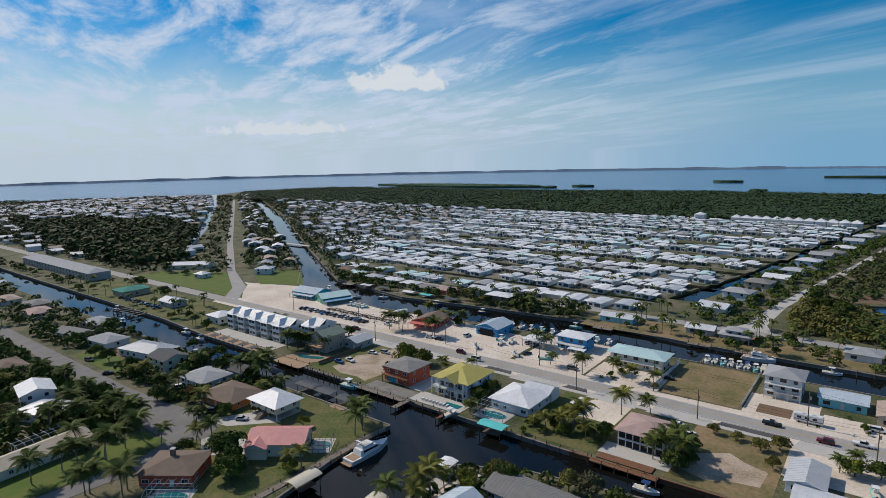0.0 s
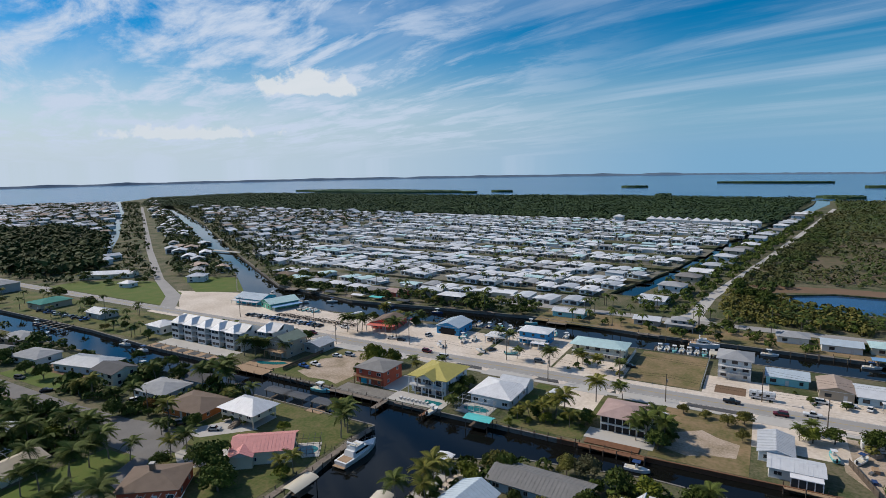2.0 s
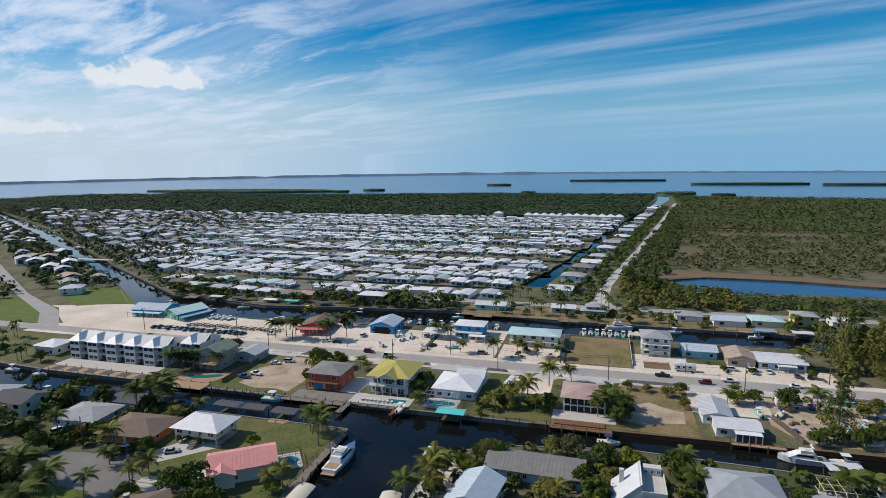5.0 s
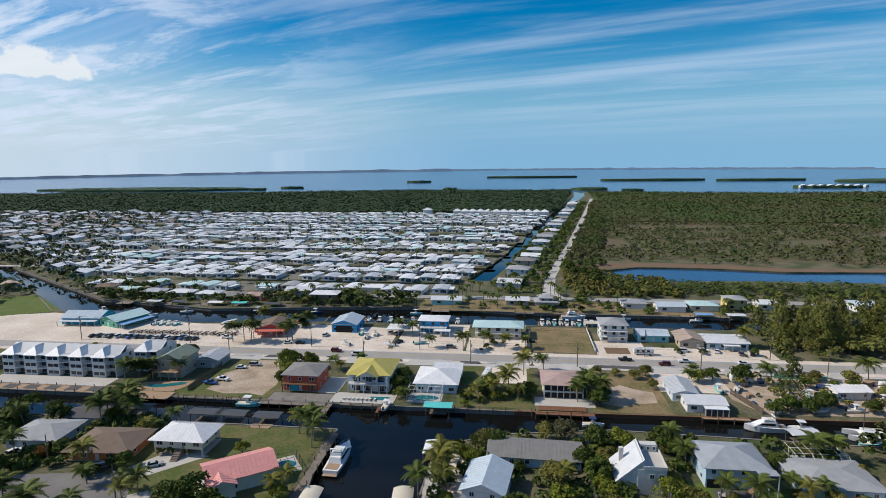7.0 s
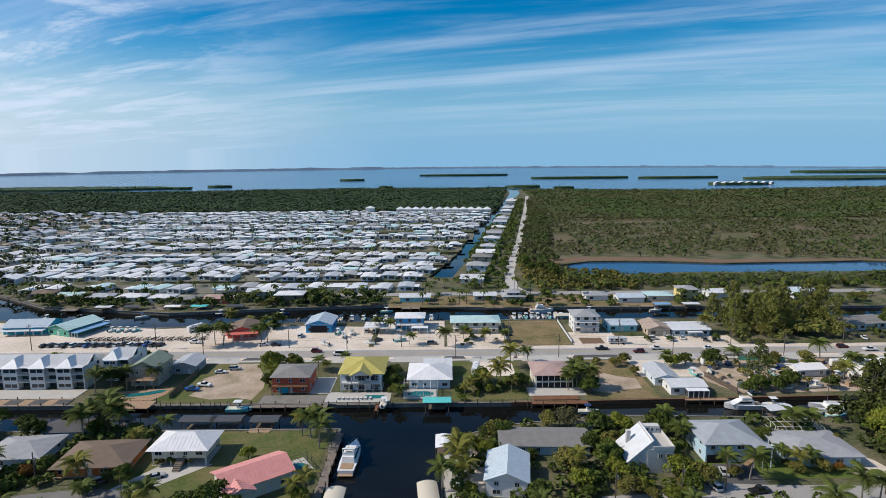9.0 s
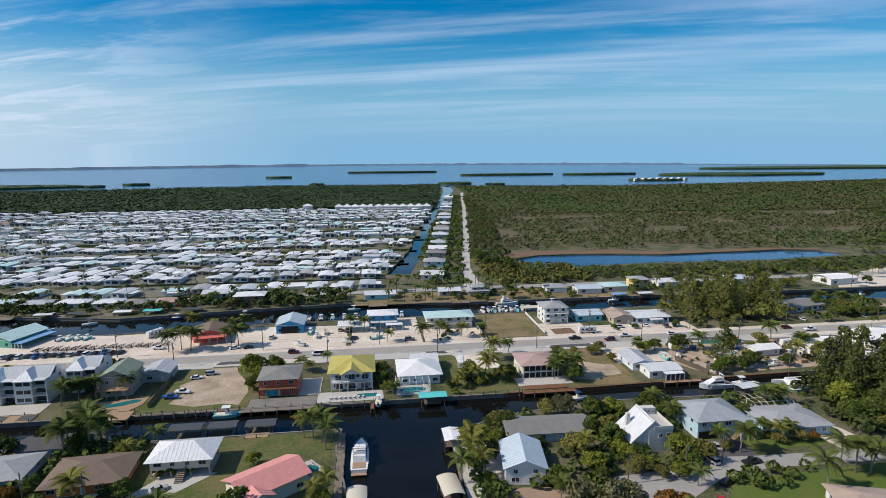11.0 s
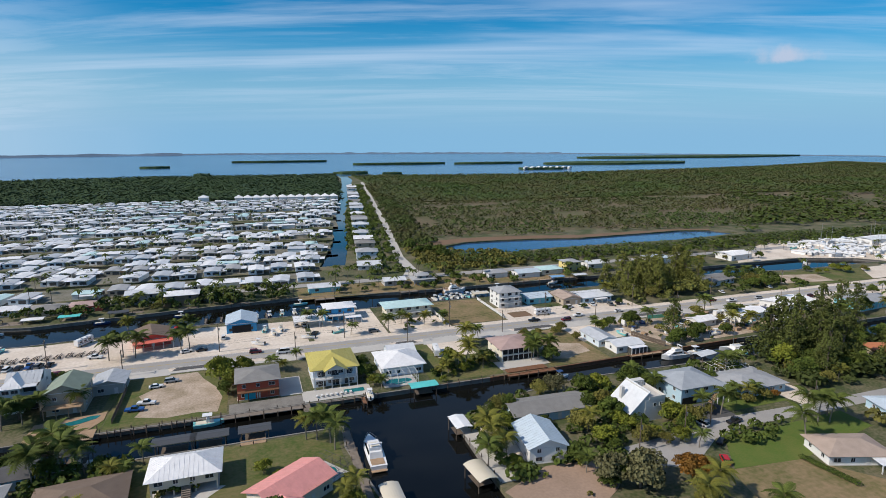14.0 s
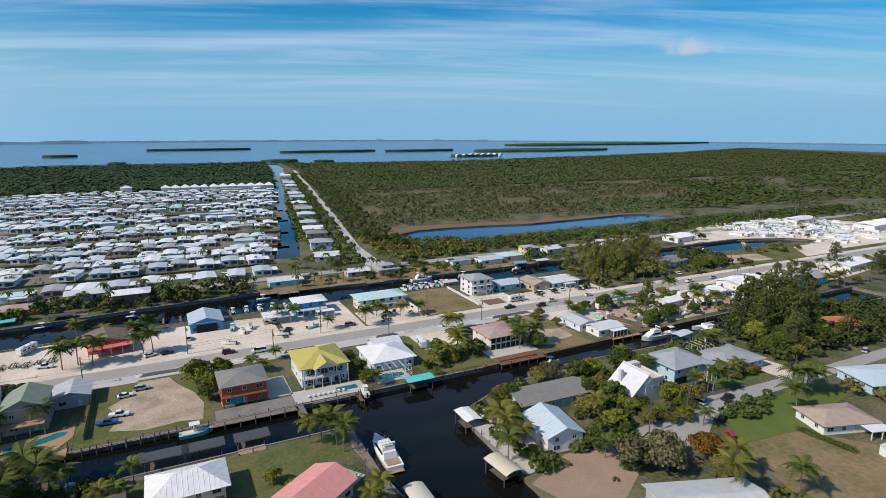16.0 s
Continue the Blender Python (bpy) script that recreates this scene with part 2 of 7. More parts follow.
M = {
    "ground": mat("ground", (0.15, 0.13, 0.08), (0.05, 0.068, 0.022), 0.08, 0.95, bump=0.4, fine=14, spread=0.085),
    "lawn": mat("lawn", (0.062, 0.092, 0.018), (0.15, 0.13, 0.055), 0.12, 0.95, bump=0.5, fine=9, spread=0.1),
    "green_lawn": mat("green_lawn", (0.06, 0.12, 0.014), (0.13, 0.14, 0.035), 0.15, 0.95, bump=0.5, fine=14),
    "dry_lawn": mat("dry_lawn", (0.265, 0.185, 0.105), (0.115, 0.11, 0.038), 0.1, 0.95, bump=0.5, fine=9, spread=0.12),
    "brown_soil": mat("brown_soil", (0.2, 0.12, 0.075), (0.14, 0.1, 0.06), 0.08, 0.95, bump=0.4, fine=12),
    "sand": mat("sand", (0.7, 0.62, 0.53), (0.5, 0.42, 0.335), 0.06, 0.95, bump=0.3, fine=16, spread=0.14),
    "pink_sand": mat("pink_sand", (0.5, 0.4, 0.32), (0.24, 0.19, 0.12), 0.14, 0.95, bump=0.3, fine=12, spread=0.14),
    "asphalt": mat("asphalt", (0.35, 0.335, 0.315), (0.27, 0.26, 0.245), 0.15, 0.9, bump=0.2, fine=30, spread=0.2),
    "old_asphalt": mat("old_asphalt", (0.2, 0.192, 0.182), (0.14, 0.136, 0.13), 0.2, 0.9, bump=0.2, fine=25),
    "leaf_dark_pine": leafy("leaf_dark_pine", (0.105, 0.122, 0.03), (0.045, 0.06, 0.016)),
    "red_earth": mat("red_earth", (0.36, 0.255, 0.19), (0.24, 0.17, 0.12), 0.12, 0.95, bump=0.4, fine=12),
    "scrub_soil": mat("scrub_soil", (0.075, 0.085, 0.032), (0.15, 0.11, 0.07), 0.02, 0.95, bump=0.4, fine=12, spread=0.1),
    "dark_asphalt": mat("dark_asphalt", (0.1, 0.1, 0.1), (0.075, 0.075, 0.075), 0.15, 0.9, bump=0.2, fine=30),
    "concrete": mat("concrete", (0.5, 0.48, 0.44), (0.4, 0.38, 0.35), 0.2, 0.9, bump=0.2, fine=20),
    "seawall": mat("seawall", (0.25, 0.235, 0.21), (0.14, 0.13, 0.115), 0.4, 0.9, bump=0.3),
    "dock_wood": mat("dock_wood", (0.24, 0.2, 0.165), (0.15, 0.125, 0.1), 1.2, 0.9, bump=0.3, jitter=0.2),
    "tan_wood": mat("tan_wood", (0.4, 0.28, 0.18), (0.3, 0.2, 0.12), 0.8, 0.85, bump=0.3, jitter=0.15),
    "red_wood": mat("red_wood", (0.23, 0.11, 0.06), (0.15, 0.075, 0.04), 0.8, 0.85, bump=0.3, jitter=0.15),
    "trunk": mat("trunk", (0.17, 0.14, 0.11), (0.09, 0.075, 0.06), 3, 0.95, bump=0.5),
    "palm_trunk": mat("palm_trunk", (0.26, 0.23, 0.19), (0.15, 0.13, 0.105), 4, 0.95, bump=0.5),
    "leaf": leafy("leaf", (0.085, 0.115, 0.02), (0.034, 0.052, 0.011)),
    "park_ground": mat("park_ground", (0.23, 0.21, 0.175), (0.09, 0.095, 0.06), 0.12, 0.95, bump=0.3, fine=9),
    "leaf_olive": leafy("leaf_olive", (0.169, 0.154, 0.037), (0.085, 0.085, 0.021)),
    "leaf_bright": leafy("leaf_bright", (0.163, 0.177, 0.023), (0.085, 0.108, 0.015)),
    "leaf_rust": leafy("leaf_rust", (0.221, 0.097, 0.018), (0.098, 0.063, 0.013)),
    "leaf_grey": leafy("leaf_grey", (0.137, 0.131, 0.062), (0.078, 0.078, 0.035)),
    "leaf_pine": leafy("leaf_pine", (0.175, 0.18, 0.042), (0.085, 0.095, 0.022)),
    "frond": leafy("frond", (0.1, 0.125, 0.024), (0.05, 0.07, 0.015), 0.3),
    "frond_yellow": leafy("frond_yellow", (0.17, 0.155, 0.028), (0.085, 0.1, 0.018), 0.3),
    "mangrove": leafy("mangrove", (0.055, 0.09, 0.034), (0.036, 0.062, 0.028), 0.22, 0.014),
    "grove": leafy("grove", (0.06, 0.078, 0.02), (0.03, 0.043, 0.012), 0.4, 0.02),
    "scrub": leafy("scrub", (0.05, 0.09, 0.018), (0.09, 0.08, 0.034), 0.35, 0.009),
    "water": water("canal_water", (0.007, 0.0075, 0.007), 0.9, 0.05, 0.05, 0.42),
    "bay": water("bay_water", (0.022, 0.085, 0.19), 0.4, 0.4, 0.2, 0.36, (0.08, 0.18, 0.31)),
    "pond": water("pond_water", (0.03, 0.085, 0.19), 0.6, 0.3, 0.1),
    "pool": mat("pool_water", (0.02, 0.19, 0.2), (0.015, 0.13, 0.15), 0.3, 0.08, spec=0.5),
    "glass": mat("window_glass", (0.03, 0.04, 0.05), (0.015, 0.02, 0.03), 0.5, 0.08, spec=0.6),
    "car_glass": mat("car_glass", (0.015, 0.018, 0.02), None, 1, 0.06, spec=0.6),
    "tyre": mat("tyre", (0.02, 0.02, 0.02), None, 5, 0.9),
    "steel": mat("steel", (0.5, 0.5, 0.5), None, 2, 0.35, 0.9),
    "screen": mat("screen", (0.07, 0.075, 0.075), (0.05, 0.05, 0.05), 1, 0.8),
    "dark": mat("dark_opening", (0.02, 0.02, 0.022), (0.012, 0.012, 0.012), 1, 0.8),
    "frame_white": mat("frame_white", (0.7, 0.7, 0.69), None, 1, 0.6),
    "pole_wood": mat("pole_wood", (0.14, 0.11, 0.085), (0.09, 0.07, 0.055), 2, 0.95, bump=0.3),
    # wooded shore with distance haze mixed into its base colour
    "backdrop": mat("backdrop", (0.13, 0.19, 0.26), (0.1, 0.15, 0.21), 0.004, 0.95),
}


def wall_paint(name, col):
    return mat(name, col, tuple(v * 0.86 for v in col), 0.4, 0.8, bump=0.15, fine=12)


def roofing(name, col, rough=0.45, metal=0.0):
    return mat(name, col, tuple(v * 0.78 for v in col), 0.35, rough, metal, 0.25, 8, 0.2, 0.06, stretch=(2.2, 2.2, 0.4))


W = {k: wall_paint("wall_" + k, v) for k, v in {
    "white": (0.72, 0.72, 0.7), "cream": (0.68, 0.64, 0.52), "pale_grey": (0.56, 0.55, 0.52), "red": (0.5, 0.11, 0.06), "blue": (0.42, 0.58, 0.68), "pale_blue": (0.6, 0.68, 0.74),
    "aqua": (0.25, 0.6, 0.66), "grey": (0.42, 0.42, 0.41), "tan": (0.45, 0.38, 0.29), "bright_blue": (0.05, 0.3, 0.58), "teal": (0.03, 0.42, 0.6),
    "orange": (0.6, 0.2, 0.06), "yellow": (0.7, 0.58, 0.25), "coral": (0.72, 0.17, 0.13), "green": (0.12, 0.42, 0.3), "brown": (0.25, 0.17, 0.12)}.items()}
RF = {k: roofing("roof_" + k, v) for k, v in {
    "white": (0.8, 0.8, 0.8), "silver": (0.5, 0.52, 0.54), "light": (0.64, 0.66, 0.68), "yellow": (0.52, 0.45, 0.13), "pink": (0.74, 0.33, 0.3),
    "pale_aqua": (0.52, 0.7, 0.69), "aqua": (0.12, 0.58, 0.55), "blue": (0.2, 0.38, 0.6), "pale_blue": (0.5, 0.58, 0.64), "coral": (0.72, 0.18, 0.13)}.items()}
for k, v in {"grey": (0.24, 0.235, 0.225), "brown": (0.2, 0.15, 0.115), "tan": (0.42, 0.33, 0.27), "cream": (0.5, 0.44, 0.34), "dark": (0.1, 0.1, 0.105), "green": (0.24, 0.29, 0.23),
             "terracotta": (0.42, 0.16, 0.08), "shingle": (0.33, 0.36, 0.39), "teal": (0.05, 0.24, 0.2), "rose": (0.43, 0.31, 0.28), "cool_grey": (0.36, 0.37, 0.38)}.items():
    RF[k] = mat("roof_" + k, v, tuple(x * 0.72 for x in v), 0.5, 0.9, 0, 0.35, 10, 0.2, 0.06)


# ---- mesh helpers ----
def box(bm, x0, x1, y0, y1, z0, z1):
    v = [bm.verts.new(p) for p in ((x0, y0, z0), (x1, y0, z0), (x1, y1, z0), (x0, y1, z0), (x0, y0, z1), (x1, y0, z1), (x1, y1, z1), (x0, y1, z1))]
    for f in ((3, 2, 1, 0), (4, 5, 6, 7), (0, 1, 5, 4), (1, 2, 6, 5), (2, 3, 7, 6), (3, 0, 4, 7)):
        bm.faces.new([v[i] for i in f])
    return v


def bar(bm, a, b, r, sides=6, r2=None):
    """A round bar from a to b."""
    a, b = Vector(a), Vector(b)
    q = (b - a).to_track_quat("Z", "Y")
    rings = []
    for p, rad in ((a, r), (b, r if r2 is None else r2)):
        rings.append([bm.verts.new(p + q @ Vector((math.cos(i * 2 * math.pi / sides) * rad, math.sin(i * 2 * math.pi / sides) * rad, 0))) for i in range(sides)])
    for i in range(sides):
        j = (i + 1) % sides
        bm.faces.new((rings[0][i], rings[0][j], rings[1][j], rings[1][i]))
    bm.faces.new(rings[0][::-1])
    bm.faces.new(rings[1])


def prism(bm, pts, z0, z1):
    lo, hi = [bm.verts.new((x, y, z0)) for x, y in pts], [bm.verts.new((x, y, z1)) for x, y in pts]
    n = len(pts)
    bm.faces.new(lo[::-1])
    bm.faces.new(hi)
    for i in range(n):
        j = (i + 1) % n
        bm.faces.new((lo[i], lo[j], hi[j], hi[i]))


def slab(bm, quads, th):
    """Sloped panels with thickness: each a list of corners, counter-clockwise seen from outside."""
    for q in quads:
        a = [bm.verts.new(p) for p in q]
        nrm = (a[1].co - a[0].co).cross(a[2].co - a[0].co).normalized() * th
        b = [bm.verts.new(p.co - nrm) for p in a]
        bm.faces.new(a)
        bm.faces.new(b[::-1])
        for i in range(len(a)):
            j = (i + 1) % len(a)
            bm.faces.new((a[j], a[i], b[i], b[j]))


def meshed(name, bm, *materials):
    me = bpy.data.meshes.new(name)
    bm.to_mesh(me)
    bm.free()
    for m in materials:
        me.materials.append(m)
    return me


def part(name, bm, material, parent, label=""):
    me = bm if isinstance(bm, bpy.types.Mesh) else meshed(name, bm, material)
    ob = new(name, me)
    ob.parent = parent
    if label:
        tagged(ob, label)
    return ob


def thing(name, m, label, category, group="", kind=""):
    ob = new(name)
    ob.matrix_basis = m
    ob.empty_display_size = 0.5
    return tagged(ob, label, category, group, kind)


def solid(name, bm, material, label, category, group="", kind="", m=None):
    ob = new(name, meshed(name, bm, material))
    if m is not None:
        ob.matrix_basis = m
    return tagged(ob, label, category, group, kind)


def B(fn, *args):
    bm = bmesh.new()
    fn(bm, *args)
    return bm


# ---- ground, water, roads ----
from mathutils.geometry import delaunay_2d_cdt

LAND = [(-1900, -900), (1900, -900), (1900, 1500), (1300, 1260), (900, 1180), (430, 1120), (140, 1180), (-60, 1215), (-320, 1250), (-600, 1180),
        (-1000, 1190), (-1300, 1160), (-1450, 950), (-1330, 760), (-1430, 660), (-1400, 580), (-1530, 500), (-1700, 420), (-1900, 300)]
CANALS = {
    "near": [(-1500, 118), (-111, 114.5), (-112, 104), (-105, 60), (-103, -200), (-82, -200), (-83, 80), (-82, 108), (-66, 116), (-36, 121.5), (24, 119), (140, 118), (140, 135), (40, 134),
             (-62, 131), (-240, 131.5), (-290, 135), (-480, 135), (-1500, 150)],
    "marina": [(-338, 262), (-296, 226), (-245, 216), (-212, 211), (-150, 217), (-60, 219), (140, 219), (160, 214), (240, 214), (228, 226), (196, 238), (140, 238), (60, 239),
               (-60, 241), (-110, 247), (-160, 243), (-215, 236), (-285, 250), (-335, 281), (-413, 330), (-682, 506), (-1010, 700), (-1380, 930), (-1390, 910), (-990, 664), (-709, 493), (-429, 318)],
    "park": [(-92, 312), (-77, 312), (-60, 396), (-34, 570), (-14, 660), (22, 853), (42, 960), (70, 1100), (80, 1230), (60, 1230), (48, 1100), (26, 960), (6, 853), (-28, 660), (-46, 570), (-72, 396)],
    "west": [(-560, 292), (-546, 297), (-647, 366), (-1068, 634), (-1385, 819), (-1390, 810), (-1075, 625), (-655, 360)],
    "finger_1": [(-250, 302), (-92, 300), (-92, 304), (-250, 307)],
    "finger_2": [(-420, 352), (-76, 346), (-75, 353), (-420, 360)],
    "finger_3": [(-470, 405), (-66, 397), (-65, 405), (-470, 414)],
    "finger_4": [(-520, 462), (-55, 452), (-54, 460), (-520, 471)],
    "finger_5": [(-560, 525), (-47, 512), (-46, 521), (-560, 535)],
    "finger_6": [(-600, 590), (-38, 574), (-37, 583), (-600, 600)],
}
POND = [(-7, 348), (0, 320), (23, 316), (70, 322), (119, 321), (173, 320), (214, 325), (243, 331), (232, 349), (206, 356), (180, 354), (150, 353), (110, 351), (74, 359), (46, 362), (19, 362)]


def sheet(outer, holes):
    """Flat triangulation of an outline less its holes: points and triangles."""
    pts, faces = [], []
    for poly in [outer] + holes:
        faces.append(list(range(len(pts), len(pts) + len(poly))))
        pts += [Vector(p) for p in poly]
    vs, _, fs, _, _, of = delaunay_2d_cdt(pts, [], faces, 1, 1e-5)
    keep = [f for f, o in zip(fs, of) if list(o) == [0]]
    return [(v.x, v.y) for v in vs], keep


holes = list(CANALS.values()) + [POND]
vs, fs = sheet(LAND, holes)
bm = bmesh.new()
bv = [bm.verts.new((x, y, 0)) for x, y in vs]
for f in fs:
    bm.faces.new([bv[i] for i in f])
bmesh.ops.recalc_face_normals(bm, faces=bm.faces[:])
if sum(f.normal.z for f in bm.faces) < 0:
    bmesh.ops.reverse_faces(bm, faces=bm.faces[:])
bound = [e for e in bm.edges if len(e.link_faces) == 1]
ext = bmesh.ops.extrude_edge_only(bm, edges=bound)
for v in ext["geom"]:
    if isinstance(v, bmesh.types.BMVert):
        v.co.z = -3.0
solid("ground", bm, M["ground"], "flat sandy ground with patchy grass between the canals", "ground", kind="structure")

bm = bmesh.new()
ring = [bm.verts.new((-80 + 3350 * math.cos(i * math.pi / 48), 3350 * math.sin(i * math.pi / 48), -1.3)) for i in range(96)]
bm.faces.new(ring)
solid("water", bm, M["bay"], "calm blue bay water reaching to the horizon", "water", kind="structure")


def outline(bm, poly, z):
    bm.faces.new([bm.verts.new((x, y, z)) for x, y in poly])


for key in CANALS:
    bm = bmesh.new()
    vs2, fs2 = sheet(CANALS[key], [])
    bv = [bm.verts.new((x, y, -1.25)) for x, y in vs2]
    for f in fs2:
        bm.faces.new([bv[i] for i in f])
    for f in bm.faces:
        f.normal_update()
        if f.normal.z < 0:
            f.normal_flip()
    solid("canal_water", bm, M["water"], "dark still canal water between seawalls", "water", kind="structure")
bm = bmesh.new()
vs2, fs2 = sheet(POND, [])
bv = [bm.verts.new((x, y, -0.9)) for x, y in vs2]
for f in fs2:
    bm.faces.new([bv[i] for i in f])
for f in bm.faces:
    f.normal_update()
    if f.normal.z < 0:
        f.normal_flip()
solid("pond_water", bm, M["pond"], "blue pond with a bare earth bank beside scrub", "pond", kind="structure")


def patch(name, poly, material, z, label, category):
    bm = bmesh.new()
    prism(bm, poly, min(z - 0.2, -0.1), z)
    bmesh.ops.recalc_face_normals(bm, faces=bm.faces[:])
    return solid(name, bm, M[material], label, category, kind="structure")


def rect(x0, x1, y0, y1):
    return [(x0, y0), (x1, y0), (x1, y1), (x0, y1)]


# seawall caps along the canal banks
def seawall(a, b, material="seawall", th=0.5, top=0.18):
    d = math.hypot(b[0] - a[0], b[1] - a[1])
    m = pose(a[0], a[1], 0, 0, 0, math.degrees(math.atan2(b[1] - a[1], b[0] - a[0])))
    t = thing("seawall", m, "weathered concrete seawall with a flat cap along the canal", "seawall", "seawalls", "structure")
    part("wall_face", B(box, 0, d, -0.12, 0.1, -2.5, top - 0.15), M[material], t)
    part("cap", B(box, 0, d, -th * 0.7, 0.15, top - 0.15, top), M[material], t)
    return t


for key in ("near", "marina"):
    poly = CANALS[key]
    for i, a in enumerate(poly):
        b = poly[(i + 1) % len(poly)]
        if max(a[0], b[0]) > -600 and min(a[1], b[1]) > 0 and max(a[1], b[1]) < 340:
            seawall(b, a, "red_wood" if key == "near" and a[0] == 40 else "seawall")

# the main road, side streets and lots
patch("road", rect(-1500, 1500, 172.2, 179.6), "asphalt", 0.09, "long straight two-lane road of worn grey asphalt", "road")
patch("road", [(-303, 179), (-290, 179), (-316, 202), (-373, 230.5), (-511, 315.5), (-1111, 699), (-1113, 695), (-514, 311), (-376.5, 226), (-322, 196)], "asphalt", 0.085, "straight grey street beside a canal", "road")
patch("road", rect(-300, 1500, 266, 273), "asphalt", 0.085, "narrow grey residential street", "road")
patch("road", [(-52, 273), (-36, 273), (-40, 285), (-37.5, 325), (-12.5, 470), (40, 800), (71, 1000), (66, 1000), (35.5, 800), (-17.5, 470), (-43.5, 325), (-47, 285)], "concrete", 0.088, "pale straight lane with sandy verges", "road")
patch("road", [(-560, 75.5), (-205, 75.5), (-185, 75), (-170, 71), (-154, 71), (-148, 78), (-152, 85), (-163, 87), (-180, 84), (-205, 82.5), (-560, 82.5)], "old_asphalt", 0.085, "grey residential street ending in a turning circle", "road")
patch("road", [(-156, 0), (-149.5, 0), (-147, 40), (-145.5, 62), (-148, 74), (-157, 74), (-152, 62), (-153, 40)], "old_asphalt", 0.08, "grey driveway lane through lawns", "road")
patch("road", [(-50, 75), (-42, 71), (-34, 72), (-24, 78), (-10, 80.5), (20, 80), (300, 80), (300, 85), (20, 85), (-10, 86), (-22, 87), (-36, 83), (-48, 82)], "asphalt", 0.085, "grey residential lane ending in a turning circle", "road")
patch("road", [(-303, 262), (-160, 264), (-160, 271), (-303, 271)], "asphalt", 0.084, "narrow grey residential street", "road")

patch("sand_lot", [(-292, 183.3), (-112, 183.3), (-112, 210), (-160, 214), (-205, 210), (-245, 214), (-290, 222), (-330, 210)], "sand", 0.045, "wide bare lot of pale sand and shell", "lot")
patch("sand_lot", rect(-110, -82, 183.3, 218), "sand", 0.045, "bare lot of pale sand and shell", "lot")
patch("sand_lot", rect(-81, -56, 183.3, 200), "sand", 0.045, "pale sandy forecourt of the motel", "lot")
patch("sand_lot", rect(-31, -12, 183.3, 200), "sand", 0.045, "pale sandy drive", "lot")
patch("sand_lot", rect(-11, 34, 183.3, 194), "sand", 0.045, "pale sandy yard with parked boats", "lot")
patch("shoulder", rect(-300, 400, 179.7, 183.2), "sand", 0.04, "sandy shoulder beside the road", "verge")
patch("shoulder", rect(-300, 400, 169.2, 172.1), "sand", 0.038, "sandy shoulder beside the road", "verge")
patch("sidewalk", rect(-260, 300, 167.2, 169.0), "concrete", 0.1, "strip of pale concrete pavement beside the road", "pavement")
patch("dry_lawn", rect(-55, -32, 184, 217.5), "dry_lawn", 0.05, "square vacant lot of dry brown grass", "lawn")
patch("dry_lawn", rect(-39, -16, 133, 166.5), "dry_lawn", 0.05, "vacant lot of dry patchy grass", "lawn")
patch("sandy_lot", [(-163, 138), (-155, 135), (-147, 136), (-142, 134.5), (-141, 144), (-143, 152), (-147, 160), (-149, 166), (-157, 166), (-159, 158), (-164, 152), (-161, 145)], "pink_sand", 0.05, "bare pinkish sandy lot with tyre tracks", "lot")
patch("rough_grass", rect(-170, -139.5, 133, 166.4), "lawn", 0.035, "rough grass round a bare lot", "lawn")
patch("dry_lawn", rect(-172, -170.2, 133, 166), "lawn", 0.05, "strip of rough grass", "lawn")
patch("lawn", rect(-80, -56, 133, 166.5), "lawn", 0.05, "garden lawn with palms by the canal", "lawn")
patch("sand_lot", rect(-72, -58, 152, 167), "sand", 0.07, "sandy drive with a parked motorhome", "lot")
patch("lawn", rect(-160, -113, 60, 113.5), "lawn", 0.05, "clipped lawn running down to the canal", "lawn")
patch("green_lawn", [(-168, 22), (-156, 22), (-154, 44), (-153.5, 60), (-158, 70), (-167, 70), (-169, 40)], "green_lawn", 0.055, "bright green clipped lawn", "lawn")
patch("green_lawn", [(-27, 89), (-8, 88.5), (12, 88.5), (14, 96), (-22, 97)], "green_lawn", 0.055, "bright green front lawn", "lawn")
patch("green_lawn", [(-22, 77), (20, 79), (20, 70), (-12, 64), (-30, 66)], "green_lawn", 0.055, "front lawn of mixed grass", "lawn")
patch("dry_lawn", [(-31, 66), (-12, 64), (-2, 52), (-10, 30), (-40, 40)], "dry_lawn", 0.06, "sloping field of dry grass", "lawn")
patch("bare_soil", [(-83, 75), (-70, 81), (-55, 79), (-53, 74), (-60, 68), (-70, 62), (-80, 66)], "red_earth", 0.05, "bare reddish earth plot", "lot")
patch("sandy_yard", [(-82, 82), (-74, 82), (-70, 96), (-66, 100), (-74, 108), (-81, 106)], "sand", 0.06, "pale sandy yard on the canal edge", "lot")
patch("sandy_drive", [(14, 85), (24, 85), (22, 96), (16, 104), (12, 96)], "sand", 0.06, "pale sandy drive beside a house", "lot")
patch("driveway", rect(-18, -9, 85.5, 95), "dark_asphalt", 0.075, "dark asphalt drive", "drive")
patch("driveway", [(-160, 84), (-150, 86), (-139, 97), (-150, 99)], "concrete", 0.075, "pale concrete drive", "drive")
patch("driveway", [(-150, 78), (-140, 72), (-126, 84), (-132, 88)], "concrete", 0.075, "pale concrete drive", "drive")
patch("grass_verge", rect(-110, 40, 242, 264), "dry_lawn", 0.05, "strip of rough grass along the canal", "lawn")
patch("lawn", [(-300, 187), (-322, 207), (-372, 222), (-420, 200), (-420, 181), (-305, 181)], "green_lawn", 0.05, "wide triangular lawn beside the road", "lawn")
patch("lawn", rect(-420, -250, 136, 168), "lawn", 0.05, "rough lawn beside the canal", "lawn")
